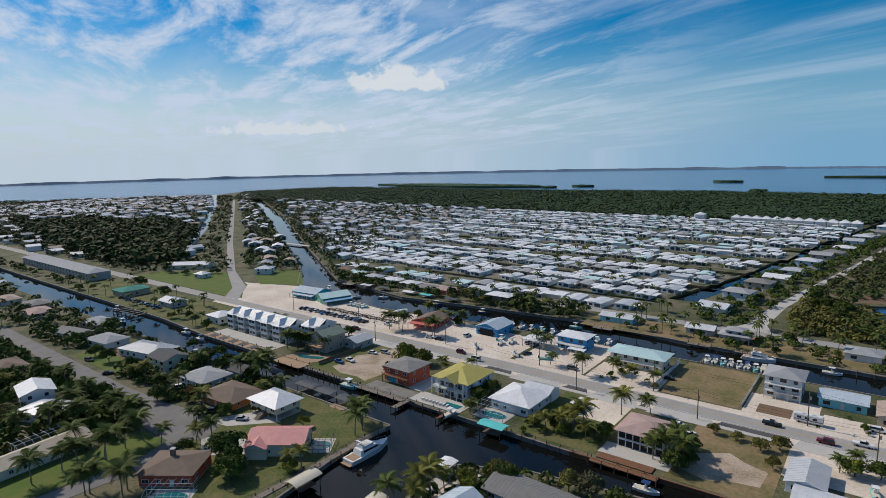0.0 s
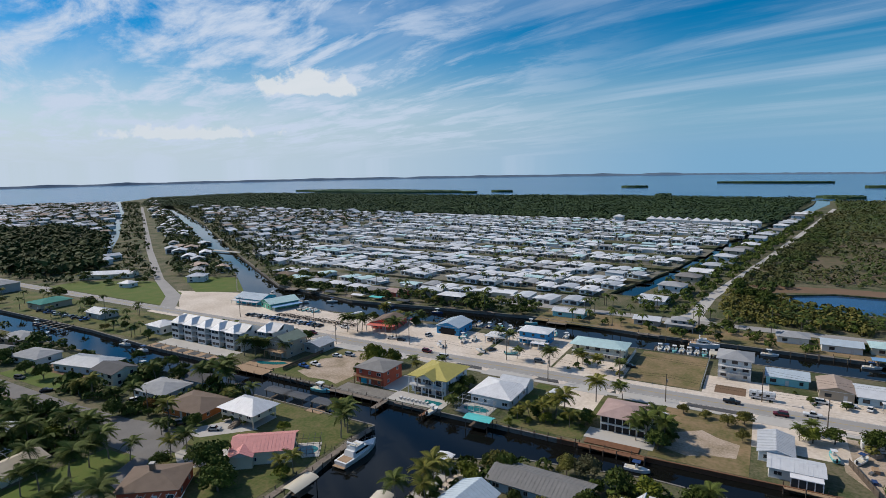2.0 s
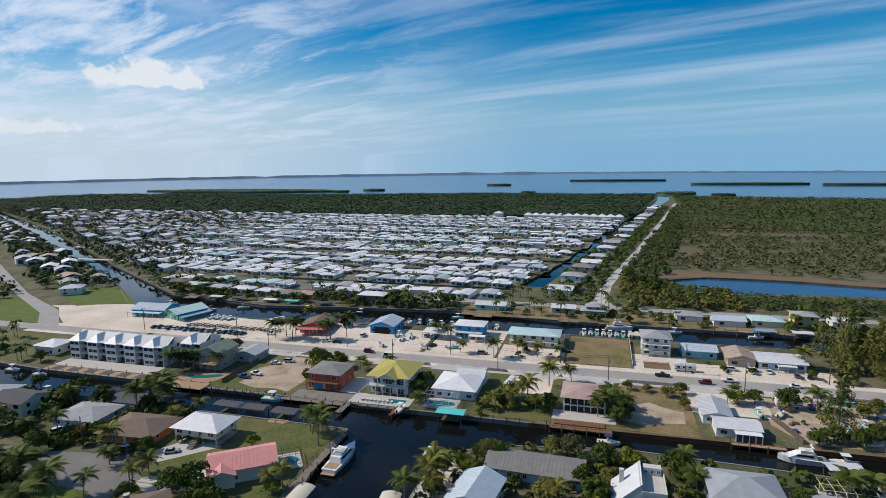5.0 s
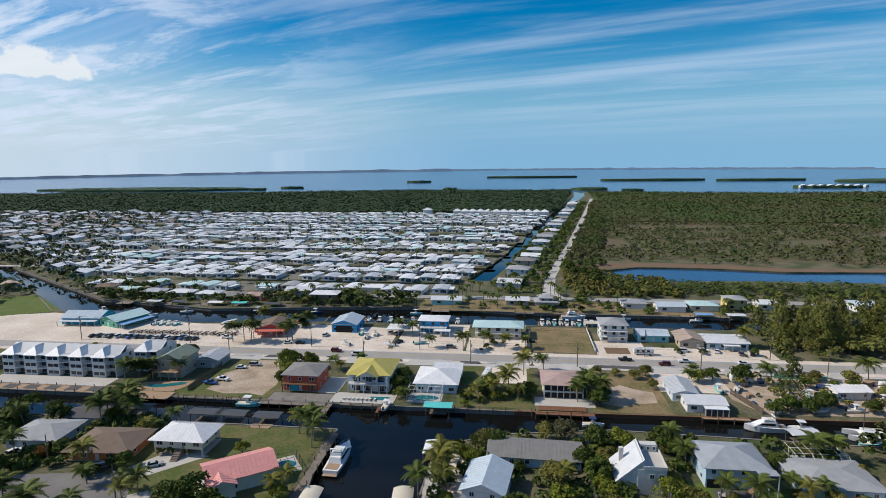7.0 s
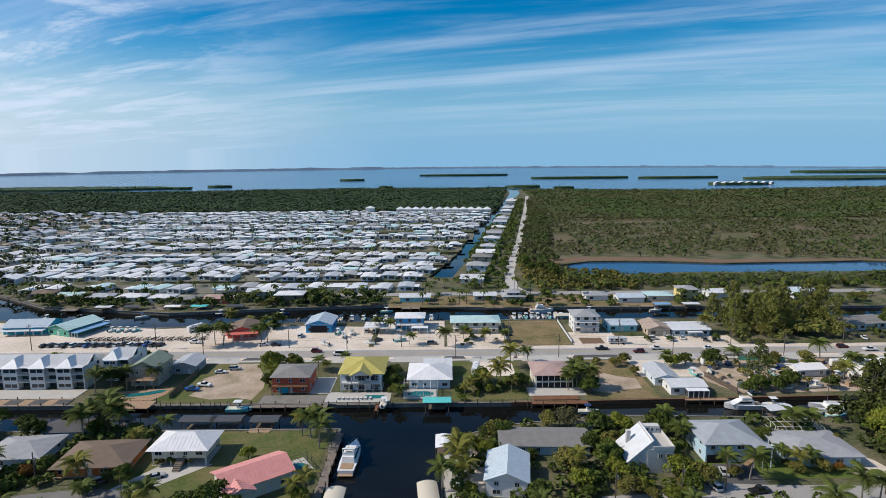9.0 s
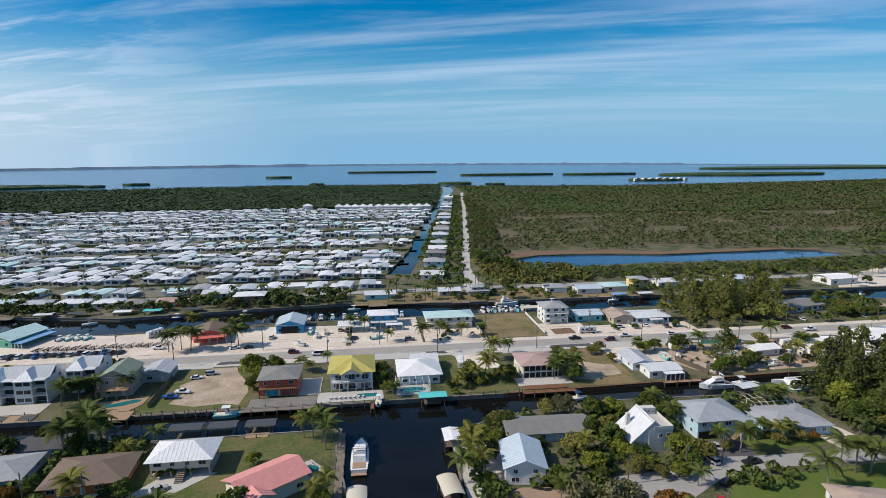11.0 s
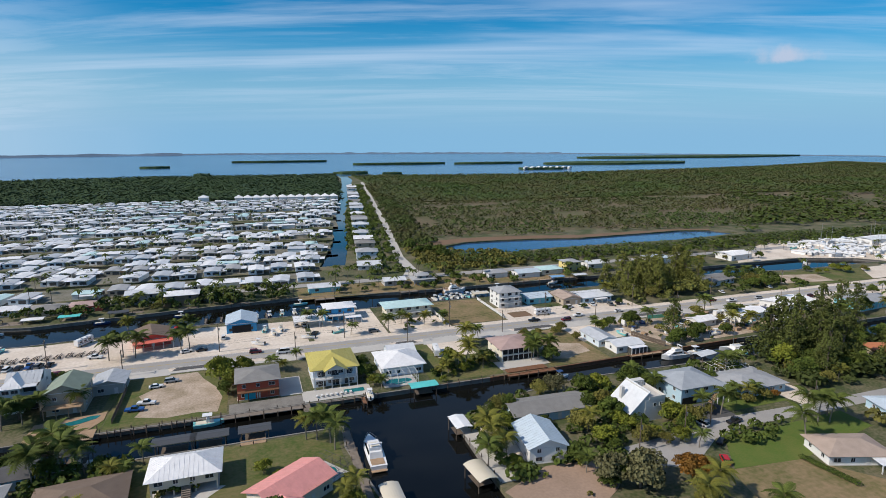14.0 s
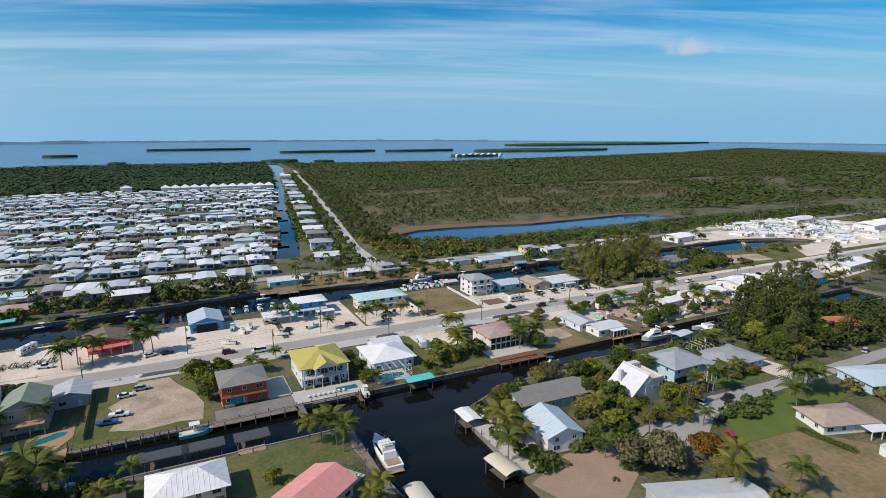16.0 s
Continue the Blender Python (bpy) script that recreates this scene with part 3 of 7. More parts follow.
patch("lawn", [(-316, 212), (-290, 226), (-330, 256), (-366, 240)], "green_lawn", 0.05, "lawn beside the street", "lawn")
patch("brown_soil", [(-265, 96), (-236, 112), (-228, 108), (-226, 98), (-240, 92)], "brown_soil", 0.05, "bare reddish earth plot by the canal", "lot")
patch("lawn", [(-262, 85), (-226, 85), (-226, 96), (-262, 94)], "green_lawn", 0.055, "green front lawn", "lawn")
for a, b, c, d in ((-95, -320, 277, 300), (-95, -330, 308, 345), (-78, -420, 361, 396), (-68, -430, 415, 451), (-56, -470, 472, 511), (-48, -520, 536, 573), (-39, -560, 601, 720)):
    patch("park_ground", [(b, c), (a, c - 0.5), (a + (d - c) * 0.19 - 4, d - 0.5), (b, d)], "park_ground", 0.03, "pale paved ground between the park homes", "pavement")
patch("earth_bank", [(-13, 352), (19, 363), (46, 363), (74, 360), (110, 352), (150, 354), (180, 355), (206, 357), (232, 350), (236, 354.8), (210, 363.4), (184, 363.0), (154, 363.6), (114, 363.2), (78, 372.8), (50, 377.4), (23, 379.0), (-23, 370)], "brown_soil", 0.05, "bare reddish earth bank of the pond", "bank")

# islands and the far shore
def island(x0, x1, y, depth, h):
    bm = bmesh.new()
    n = 26
    pts = []
    for i in range(n):
        a = i * 2 * math.pi / n
        k = 1 + 0.25 * noise.noise((math.cos(a) * 2 + x0, math.sin(a) * 2, y))
        pts.append(((x0 + x1) / 2 + (x1 - x0) / 2 * math.cos(a) * k, y + depth * math.sin(a) * k))
    prism(bm, pts, -2, h * 0.5)
    solid("island", bm, M["mangrove"], "low mangrove island in the bay", "island", "bay islands", "structure")
    return pts


# ---- houses ----
FOOT = []


def window_mesh(w, h):
    bm = bmesh.new()
    t = 0.1
    for q in ((-w / 2, w / 2, 0, t), (-w / 2, w / 2, h - t, h), (-w / 2, -w / 2 + t, t, h - t), (w / 2 - t, w / 2, t, h - t), (-0.03, 0.03, t, h - t)):
        box(bm, q[0], q[1], -0.07, 0.02, q[2], q[3])
    fr = meshed("window", bm, M["frame_white"])
    pane = meshed("pane", B(box, -w / 2 + t, w / 2 - t, -0.03, 0.0, t, h - t), M["glass"])
    return fr, pane


WIN = {k: window_mesh(*k) for k in ((1.1, 1.3), (1.8, 1.3), (2.4, 2.1), (0.8, 1.0))}
FAR = {}
for k in WIN:
    bm = bmesh.new()
    box(bm, -k[0] / 2, k[0] / 2, -0.07, 0.0, 0, k[1])
    FAR[k] = meshed("window", bm, M["glass"])
DOOR = meshed("door", B(box, -0.5, 0.5, -0.06, 0.02, 0, 2.05), M["frame_white"])
KNOB = meshed("handle", B(box, 0.32, 0.42, -0.1, -0.06, 0.95, 1.1), M["steel"])


def window(parent, x, y, z, turn, size=(1.1, 1.3)):
    fr, pane = WIN[size]
    if parent.location.y > 183 or parent.location.x < -195:
        f = part("window", FAR[size], None, parent)
        f.matrix_basis = pose(x, y, z, 0, 0, turn)
        return
    f = part("window", fr, None, parent)
    f.matrix_basis = pose(x, y, z, 0, 0, turn)
    part("pane", pane, None, f)


def hip_quads(x0, x1, y0, y1, z, rise, gable):
    """Roof planes over a rectangle; the ridge runs along the longer side. gable: upright ends in place of hips."""
    w, d = x1 - x0, y1 - y0
    if w >= d:
        k = 0 if gable else d / 2
        a, b = (x0 + k, (y0 + y1) / 2, z + rise), (x1 - k, (y0 + y1) / 2, z + rise)
        q = [[(x0, y0, z), (x1, y0, z), b, a], [(x1, y1, z), (x0, y1, z), a, b]]
        e = [[(x1, y0, z), (x1, y1, z), b], [(x0, y1, z), (x0, y0, z), a]]
    else:
        k = 0 if gable else w / 2
        a, b = ((x0 + x1) / 2, y0 + k, z + rise), ((x0 + x1) / 2, y1 - k, z + rise)
        q = [[(x1, y0, z), (x1, y1, z), b, a], [(x0, y1, z), (x0, y0, z), a, b]]
        e = [[(x0, y0, z), (x1, y0, z), a], [(x1, y1, z), (x0, y1, z), b]]
    return q, e


def seams(bm, q, step=0.9):
    """Standing seams up each roof plane."""
    for p in q:
        p = [Vector(v) for v in p]
        along, n = (p[1] - p[0]), (p[1] - p[0]).cross(p[2] - p[0]).normalized()
        length = along.length
        along.normalize()
        fall = n.cross(along)
        top = p[2] if len(p) == 3 else None
        k = int(length / step)
        for i in range(1, k):
            s = length * i / k
            base = p[0] + along * s
            if len(p) == 4:
                l0, l1 = (p[3] - p[0]).dot(along), (p[2] - p[0]).dot(along)
                run = (p[3] - p[0]).dot(fall)
                f = 1.0 if l0 <= s <= l1 else (s / l0 if s < l0 else (length - s) / max(length - l1, 0.01))
            else:
                l0, run = (top - p[0]).dot(along), (top - p[0]).dot(fall)
                f = s / l0 if s < l0 else (length - s) / max(length - l0, 0.01)
            if f * run < 0.3:
                continue
            end = base + fall * run * f
            o = along * 0.035
            vs = [bm.verts.new(v) for v in (base - o, base + o, end + o, end - o)]
            ws = [bm.verts.new(v.co + n * 0.05) for v in vs]
            bm.faces.new(ws)
            for a in range(4):
                b = (a + 1) % 4
                bm.faces.new((vs[a], vs[b], ws[b], ws[a]))


def roof(parent, x0, x1, y0, y1, z, rise, material, gable=False, over=0.6, wall=None, metal=False, label=""):
    X0, X1, Y0, Y1 = x0 - over, x1 + over, y0 - over, y1 + over
    q, e = hip_quads(X0, X1, Y0, Y1, z, rise, gable)
    bm = bmesh.new()
    slab(bm, q if gable else q + e, 0.14)
    r = part("roof", bm, material, parent, label)
    if metal:
        bm = bmesh.new()
        seams(bm, q if gable else q + e)
        part("seams", bm, material, r)
    if gable and wall:
        _, g = hip_quads(x0, x1, y0, y1, z, rise * 0.93, True)
        for end in g[:2 if parent.location.y < 215 else 1]:
            bm = bmesh.new()
            slab(bm, [end], 0.15)
            part("gable", bm, wall, parent)
    return r


def house(x, y, w, d, h, turn=0, walls="white", roofs="grey", rise=1.8, gable=False, storeys=1, label="", stilts=0.0, over=0.7, metal=None, name="house", category="house", group="", doors=True, front=None):
    """A house on a rectangle w by d, centred on x, y; its front looks towards -y before the turn."""
    t = thing(name, pose(x, y, 0, 0, 0, turn) @ Matrix.Diagonal((1, 1, 0.87, 1)), label, category, group)
    FOOT.append((x, y, max(w, d) * 0.5 + 0.5, min(w, d) * 0.5 + 0.5))
    wm, rm = W[walls], RF[roofs]
    metal = roofs in ("white", "silver", "light", "yellow", "pink", "pale_aqua", "aqua", "blue", "pale_blue", "coral") if metal is None else metal
    x0, x1, y0, y1 = -w / 2, w / 2, -d / 2, d / 2
    bm = bmesh.new()
    box(bm, x0, x1, y0, y1, stilts, h)
    part("wall", bm, wm, t)
    bm = bmesh.new()
    box(bm, x0 - 0.12, x1 + 0.12, y0 - 0.12, y1 + 0.12, -0.2, 0.16)
    if y < 183 and x > -200:
        part("plinth", bm, M["concrete"], t)
    if stilts:
        for px in np.linspace(x0 + 0.2, x1 - 0.2, max(3, int(w / 4) + 1)):
            for py in (y0 + 0.2, y1 - 0.2):
                part("post", B(box, px - 0.15, px + 0.15, py - 0.15, py + 0.15, 0.1, stilts), wm, t)
        part("ground_floor", B(box, x0 + 1.5, x1 - w * 0.3, y0 + d * 0.35, y1 - 0.5, 0.1, stilts), wm, t)
    roof(t, x0, x1, y0, y1, h, rise, rm, gable, over, wm, metal)
    if y < 230 and x > -300:
        part("fascia", B(box, x0 - 0.05, x1 + 0.05, y0 - 0.05, y1 + 0.05, h - 0.22, h - 0.02), M["frame_white"], t)
    sh = (h - stilts) / storeys
    for s in range(storeys):
        z = stilts + s * sh + min(1.0, sh * 0.32)
        n = max(2, int(w / (3.2 if y < 215 and x > -260 else 5.5)))
        for i in range(n):
            px = x0 + w * (i + 0.5) / n
            if s == 0 and i == n // 2 and doors and not stilts:
                dr = part("door", DOOR, None, t)
                dr.matrix_basis = pose(px, y0, 0.16)
                if y < 183:
                    part("handle", KNOB, None, dr)
            else:
                window(t, px, y0, z, 0, (1.8, 1.3) if (i + s) % 3 == 0 else (1.1, 1.3))
            if y > 60 and y < 110:
                window(t, px, y1, z, 180)
        n = max(1, int(d / 4.2)) if y < 215 and x > -260 else 1
        for i in range(n):
            py = y0 + d * (i + 0.5) / n
            window(t, x0, py, z, -90)
            window(t, x1, py, z, 90)
    return t


def railing(parent, x0, x1, y, z, material="frame_white", h=1.0, name="railing", along_y=False):
    bm = bmesh.new()
    if along_y:
        box(bm, y - 0.04, y + 0.04, x0, x1, z + h - 0.08, z + h)
        for k in np.arange(x0, x1 + 0.01, 0.45):
            box(bm, y - 0.02, y + 0.02, k - 0.025, k + 0.025, z, z + h)
    else:
        box(bm, x0, x1, y - 0.04, y + 0.04, z + h - 0.08, z + h)
        for k in np.arange(x0, x1 + 0.01, 0.45):
            box(bm, k - 0.025, k + 0.025, y - 0.02, y + 0.02, z, z + h)
    return part(name, bm, M[material], parent)


def porch(parent, x0, x1, y0, y1, z, deck=0.0, material="frame_white", roofs=None, posts=4):
    """A slab on posts: a balcony, or a porch roof."""
    p = part("porch_roof" if roofs else "balcony", B(box, x0, x1, y0, y1, z - 0.18, z), RF[roofs] if roofs else M[material], parent)
    for px in np.linspace(x0 + 0.15, x1 - 0.15, posts):
        part("post", B(box, px - 0.11, px + 0.11, y0 + 0.05, y0 + 0.27, deck, z - 0.18), M[material], parent)
    return p


def pool_cage(parent, x0, x1, y0, y1, h, material="frame_white", n=5, r=0.06, pool=True):
    """Screened pool enclosure: a frame of thin bars with a mansard top over a pool."""
    i = min(1.6, (y1 - y0) * 0.3)
    for k in range(n + 1):
        px = x0 + (x1 - x0) * k / n
        bm = bmesh.new()
        bar(bm, (px, y0, 0), (px, y0, h * 0.72), r, 4)
        bar(bm, (px, y0, h * 0.72), (px, y0 + i, h), r, 4)
        bar(bm, (px, y0 + i, h), (px, y1, h), r, 4)
        part("cage_frame", bm, M[material], parent)
    def rail(a, b):
        part("cage_rail", B(bar, a, b, r, 4), M[material], parent)
    for yy, z in ((y0, h * 0.72), (y0 + i, h), ((y0 + i + y1) / 2, h), (y0, h * 0.36)):
        rail((x0, yy, z), (x1, yy, z))
    for px in (x0, x1):
        for k in (0.33, 0.66):
            yy = y0 + (y1 - y0) * k
            rail((px, yy, 0), (px, yy, h))
        rail((px, y0, h * 0.4), (px, y1, h * 0.4))
    if pool:
        part("pool_deck", B(box, x0, x1, y0, y1, -0.1, 0.14), M["concrete"], parent)
        bm = bmesh.new()
        cx, cy, a, b = (x0 + x1) / 2, (y0 + y1) / 2, (x1 - x0) * 0.36, (y1 - y0) * 0.3
        prism(bm, [(cx + a * math.cos(k * math.pi / 8) * (1 + 0.12 * math.cos(k * math.pi / 4)), cy + b * math.sin(k * math.pi / 8)) for k in range(16)], 0.1, 0.17)
        part("pool", bm, M["pool"], parent, "turquoise pool water")


# townhouse row on the canal
def townhouse(x, y, label):
    t = thing("townhouse", pose(x, y, 0) @ Matrix.Diagonal((1, 1, 0.87, 1)), label, "townhouse", "townhouse row on the canal")
    w, d, h = 8.7, 12.0, 8.6
    wm = W["white"]
    part("wall", B(box, -w / 2, w / 2, -d / 2 + 2.2, d / 2, 0, h), wm, t)
    part("wing", B(box, -w / 2, -w / 2 + 4.6, -d / 2, -d / 2 + 2.3, 0, h - 0.2), wm, t)
    part("party_wall", B(box, w / 2 - 0.3, w / 2, -d / 2, -d / 2 + 2.3, 0, h), wm, t)
    bm = bmesh.new()
    slab(bm, [[(-w / 2, -d / 2 + 2.6, h), (w / 2, -d / 2 + 2.6, h), (w / 2, 0.6, h + 2.6), (-w / 2, 0.6, h + 2.6)], [(w / 2, d / 2 + 0.4, h), (-w / 2, d / 2 + 0.4, h), (-w / 2, 0.6, h + 2.6), (w / 2, 0.6, h + 2.6)]], 0.15)
    r = part("roof", bm, RF["silver"], t)
    bm = bmesh.new()
    seams(bm, [[(-w / 2, -d / 2 + 2.6, h), (w / 2, -d / 2 + 2.6, h), (w / 2, 0.6, h + 2.6), (-w / 2, 0.6, h + 2.6)]])
    part("seams", bm, RF["silver"], r)
    roof(t, -w / 2, -w / 2 + 4.9, -d / 2, 2.5, h - 0.2, 2.9, RF["white"], False, 0.45, None, True)
    for tri in ([(-w / 2, -0.5, h), (-w / 2, d / 2, h), (-w / 2, 0.6, h + 2.5)], [(w / 2, d / 2, h), (w / 2, -0.5, h), (w / 2, 0.6, h + 2.5)]):
        bm = bmesh.new()
        slab(bm, [tri], 0.12)
        part("gable", bm, wm, t)
    for s in range(3):
        z = 0.15 + s * 2.85
        if s:
            part("balcony", B(box, -w / 2 + 4.6, w / 2 - 0.3, -d / 2, -d / 2 + 2.2, z - 0.2, z), M["frame_white"], t)
            railing(t, -w / 2 + 4.6, w / 2 - 0.3, -d / 2 + 0.1, z)
        window(t, 2.3, -d / 2 + 2.2, z + 0.05, 0, (2.4, 2.1))
        window(t, -w / 2 + 1.2, -d / 2, z + 0.75, 0, (1.8, 1.3))
        window(t, -w / 2 + 3.3, -d / 2, z + 0.75, 0, (1.8, 1.3))
        # dark sheet over the glazing puts the balcony's shade into colour
        part("recess", B(box, -w / 2 + 4.7, w / 2 - 0.35, -d / 2 + 2.12, -d / 2 + 2.19, z + 0.02, z + 2.5), M["screen"], t, "dark sheet painted as shade over a balcony's glazed back")
        window(t, w / 2, 2, z + 0.8, 90)
    part("balcony_roof", B(box, -w / 2 + 4.6, w / 2, -d / 2 - 0.2, -d / 2 + 2.4, h - 0.2, h), RF["light"], t)
    return t


for i in range(5):
    townhouse(-238.5 + 8.75 * i, 150, "three-storey white townhouse with balconies and a silver metal roof")
townhouse(-192.5, 157, "three-storey white end townhouse set back from the canal")
for i in range(6):
    patch("boat_slip", rect(-240 + 7.6 * i, -235.6 + 7.6 * i, 132.2, 135.6), "dark_asphalt", 0.19, "dark covered boat slip let into the timber terrace", "slip")
patch("terrace", rect(-243, -198, 136.5, 143.6), "concrete", 0.12, "pale paved terrace before the townhouses", "terrace")

t = house(-181, 152, 9, 11, 7.2, 0, "tan", "green", 2.6, True, 2, "tall grey-tan gabled house with a green roof", over=0.5)
porch(t, -4.5, 4.5, -8.6, -5.5, 3.4, 0.1, "tan_wood")
railing(t, -4.5, 4.5, -8.5, 3.4, "tan_wood")
house(-172.5, 161, 8, 9, 3.6, 0, "grey", "silver", 1.6, True, 1, "low grey outbuilding with a silver gable roof", name="garage", category="garage")
t = house(-131, 145, 11.5, 11, 6.2, 0, "red", "grey", 1.7, False, 2, "two-storey red house with a grey hip roof")
porch(t, -5.7, 5.7, -7.2, -5.5, 3.2, 0.1, "red_wood", posts=5)
railing(t, -5.7, 5.7, -7.1, 3.2, "red_wood")
part("garage_door", B(box, -3.8, -0.8, -5.6, -5.5, 0.16, 2.6), W["teal"], t, "teal garage door")
patch("patio", rect(-139, -119, 131.6, 137.5), "seawall", 0.13, "cracked concrete patio on the canal edge", "patio")
patch("patio", rect(-125, -118.5, 138.6, 152), "concrete", 0.13, "pale concrete side yard", "patio")
t = house(-108.7, 148.6, 13.0, 14.5, 6.6, 0, "pale_blue", "yellow", 3.0, False, 2, "two-storey pale blue house with a yellow metal roof", over=1.0)
porch(t, -6.5, 6.5, -9.6, -7.25, 3.6, 0.1, posts=6)
railing(t, -6.5, 6.5, -9.5, 3.6)
roof(t, -3.0, 3.0, -9.4, 0, 6.6, 2.2, RF["yellow"], True, 0.6, W["white"], True)
for px in (-6.3, -3.0, 3.0, 6.3):
    part("column", B(box, px - 0.16, px + 0.16, -9.45, -9.15, 3.6, 6.7), M["frame_white"], t)
for px in (-4, 0, 4):
    window(t, px, -7.27, 0.2, 0, (2.4, 2.1))
    window(t, px, -7.29, 3.7, 0, (2.4, 2.1))
patch("terrace", rect(-119, -99, 132, 139.4), "concrete", 0.13, "pale paved terrace with loungers on the canal edge", "terrace")
patch("swimming_pool", rect(-107, -101, 134.5, 137), "pool", 0.17, "narrow turquoise pool in a paved terrace", "pool")
t = house(-87, 149, 13, 14, 3.8, 0, "pale_blue", "white", 2.6, False, 1, "white-roofed house with a screened pool", over=0.9)
pool_cage(t, -8, 2.5, -15, -7.5, 4.2)
roof(t, -2, 7, 4, 12, 3.7, 2.0, RF["light"], True, 0.5, W["white"], True)
part("wing", B(box, -2, 7, 6.9, 12, 0, 3.7), W["pale_blue"], t)
t = house(-47, 147.5, 12.2, 11.5, 5.2, 0, "cream", "rose", 1.8, False, 2, "two-storey cream house with screened verandas and a worn rose roof", over=0.9)
for z in (0.3, 2.9):
    part("screen", B(box, -5.7, 5.7, -5.95, -5.76, z, z + 2.0), M["dark"], t)
    for px in np.linspace(-5.8, 5.8, 7):
        part("post", B(box, px - 0.12, px + 0.12, -6.05, -5.7, z, z + 2.2), M["frame_white"], t)
    part("beam", B(box, -6.0, 6.0, -6.1, -5.77, z + 2.0, z + 2.35), M["frame_white"], t)
patch("deck", rect(-55, -41, 132.2, 135.2), "red_wood", 0.3, "reddish timber deck over the canal bank", "deck")
patch("patio", rect(-56, -38, 135.4, 142), "concrete", 0.14, "pale patio", "patio")
house(-10.5, 149, 7.5, 12, 3.0, 0, "pale_blue", "silver", 1.3, True, 1, "small pale blue cottage with a silver metal roof", over=0.5)
t = house(-6.5, 139, 11, 7, 3.0, 0, "white", "light", 1.0, True, 1, "small white canal cottage with a glazed porch", over=0.5)
part("sunroom", B(box, -1, 5, -6, -3.6, 0.1, 2.6), M["screen"], t, "screened porch")
porch(t, -1.3, 5.3, -6.3, -3.6, 2.8, 0.1, roofs="white", posts=5)

# south bank
t = house(-147, 101, 13.2, 8.9, 4.9, 0, "cream", "white", 2.7, False, 1, "cream house raised a storey with a white metal hip roof", over=1.0, stilts=2.2)
for k in range(8):
    part("step", B(box, -0.6, 1.2, -7.6 + 0.4 * k, -7.2 + 0.4 * k, 0, 0.28 * (k + 1)), M["dock_wood"], t)
house(-166.5, 98, 16, 12, 3.0, 4, "orange", "brown", 2.3, False, 1, "low house with orange walls and a brown shingle roof", over=1.0)
house(-188.5, 101.5, 14, 11, 3.0, 3, "pale_blue", "cool_grey", 1.9, False, 1, "low pale house with a grey shingle roof", over=0.8)
house(-184, 113, 10, 7, 3.0, 3, "blue", "dark", 1.2, True, 1, "low blue outbuilding with a dark roof by the canal", over=0.6)
t = house(-126, 87.5, 14.5, 9.5, 4.2, 36, "cream", "pink", 2.3, True, 1, "cream house with a bright pink metal roof", over=0.8)
roof(t, -7.5, -2, -7, 0, 3.9, 1.6, RF["pink"], True, 0.5, W["white"], True)
part("wing", B(box, -7.5, -2, -6.6, -4.7, 0, 3.9), W["cream"], t)
pool_cage(t, 7.8, 14.0, -3, 5, 3.4, "screen", 4)
t = house(-68, 88, 9, 12, 4.6, -8, "white", "pale_blue", 2.4, True, 2, "narrow white gabled house with a pale blue metal roof", over=0.6)
house(-57, 104.5, 22, 9, 3.0, -2, "blue", "grey", 1.7, True, 1, "long low house with a grey metal roof", over=0.7, metal=True)
t = house(-12.5, 101.5, 13.4, 11.5, 5.8, 0, "blue", "shingle", 2.6, False, 2, "two-storey pale blue house with a grey shingle roof", over=0.9)
porch(t, 3.5, 7.8, -8.6, -6, 6.0, 0.1, roofs="shingle", posts=3)
part("garage_door", B(box, -6.5, -1.5, -6.08, -6.0, 0.16, 2.5), M["dark"], t, "open garage door")
for k in range(9):
    part("step", B(box, 2.2 + 0.3 * k, 2.5 + 0.3 * k, -8, -6.4, 0.2 + 0.3 * k, 0.35 + 0.3 * k), M["tan_wood"], t)
t = house(8.5, 99.5, 16.5, 12, 3.2, 0, "blue", "cool_grey", 1.6, False, 1, "low pale blue house with a grey roof and a pool cage", over=0.8)
pool_cage(t, -4, 8, 6, 13, 4.0, n=6)
bm = bmesh.new()
box(bm, 8.8, 9.2, -2, 16, 0, 2.0)
part("fence", bm, M["frame_white"], t, "white boundary fence")
# angular modern house
t = thing("house", pose(-34, 96.5, 0) @ Matrix.Diagonal((0.95, 0.95, 0.9, 1)), "angular modern pale grey house with a roof deck and a chimney", "house")
part("wall", B(box, -1, 5.5, -5.5, 5, 0, 6.6), W["pale_grey"], t)
bm = bmesh.new()
slab(bm, [[(-6, -5.5, 3.0), (-6, 5, 3.0), (0.4, 5, 9.2), (0.4, -5.5, 9.2)][::-1]], 0.2)
part("roof", bm, RF["light"], t)
bm = bmesh.new()
for yy in (-5.4, 4.7):
    a = [bm.verts.new(p) for p in ((-5.6, yy, 0), (0.3, yy, 0), (0.3, yy, 9.0), (-5.6, yy, 3.2))]
    b = [bm.verts.new((v.co.x, yy + 0.25, v.co.z)) for v in a]
    bm.faces.new(a)
    bm.faces.new(b[::-1])
    for i in range(4):
        bm.faces.new((a[(i + 1) % 4], a[i], b[i], b[(i + 1) % 4]))
box(bm, -0.1, 0.3, -5.15, 4.7, 0, 9.0)
part("wing", bm, W["pale_grey"], t)
part("roof_terrace", B(box, 0.4, 5.3, -5.3, 4.8, 6.6, 6.7), M["concrete"], t)
for q in ((0.3, 5.6, -5.6, -5.4), (0.3, 5.6, 4.9, 5.1), (5.4, 5.6, -5.4, 4.9)):
    part("parapet", B(box, *q, 6.6, 7.5), W["pale_grey"], t)
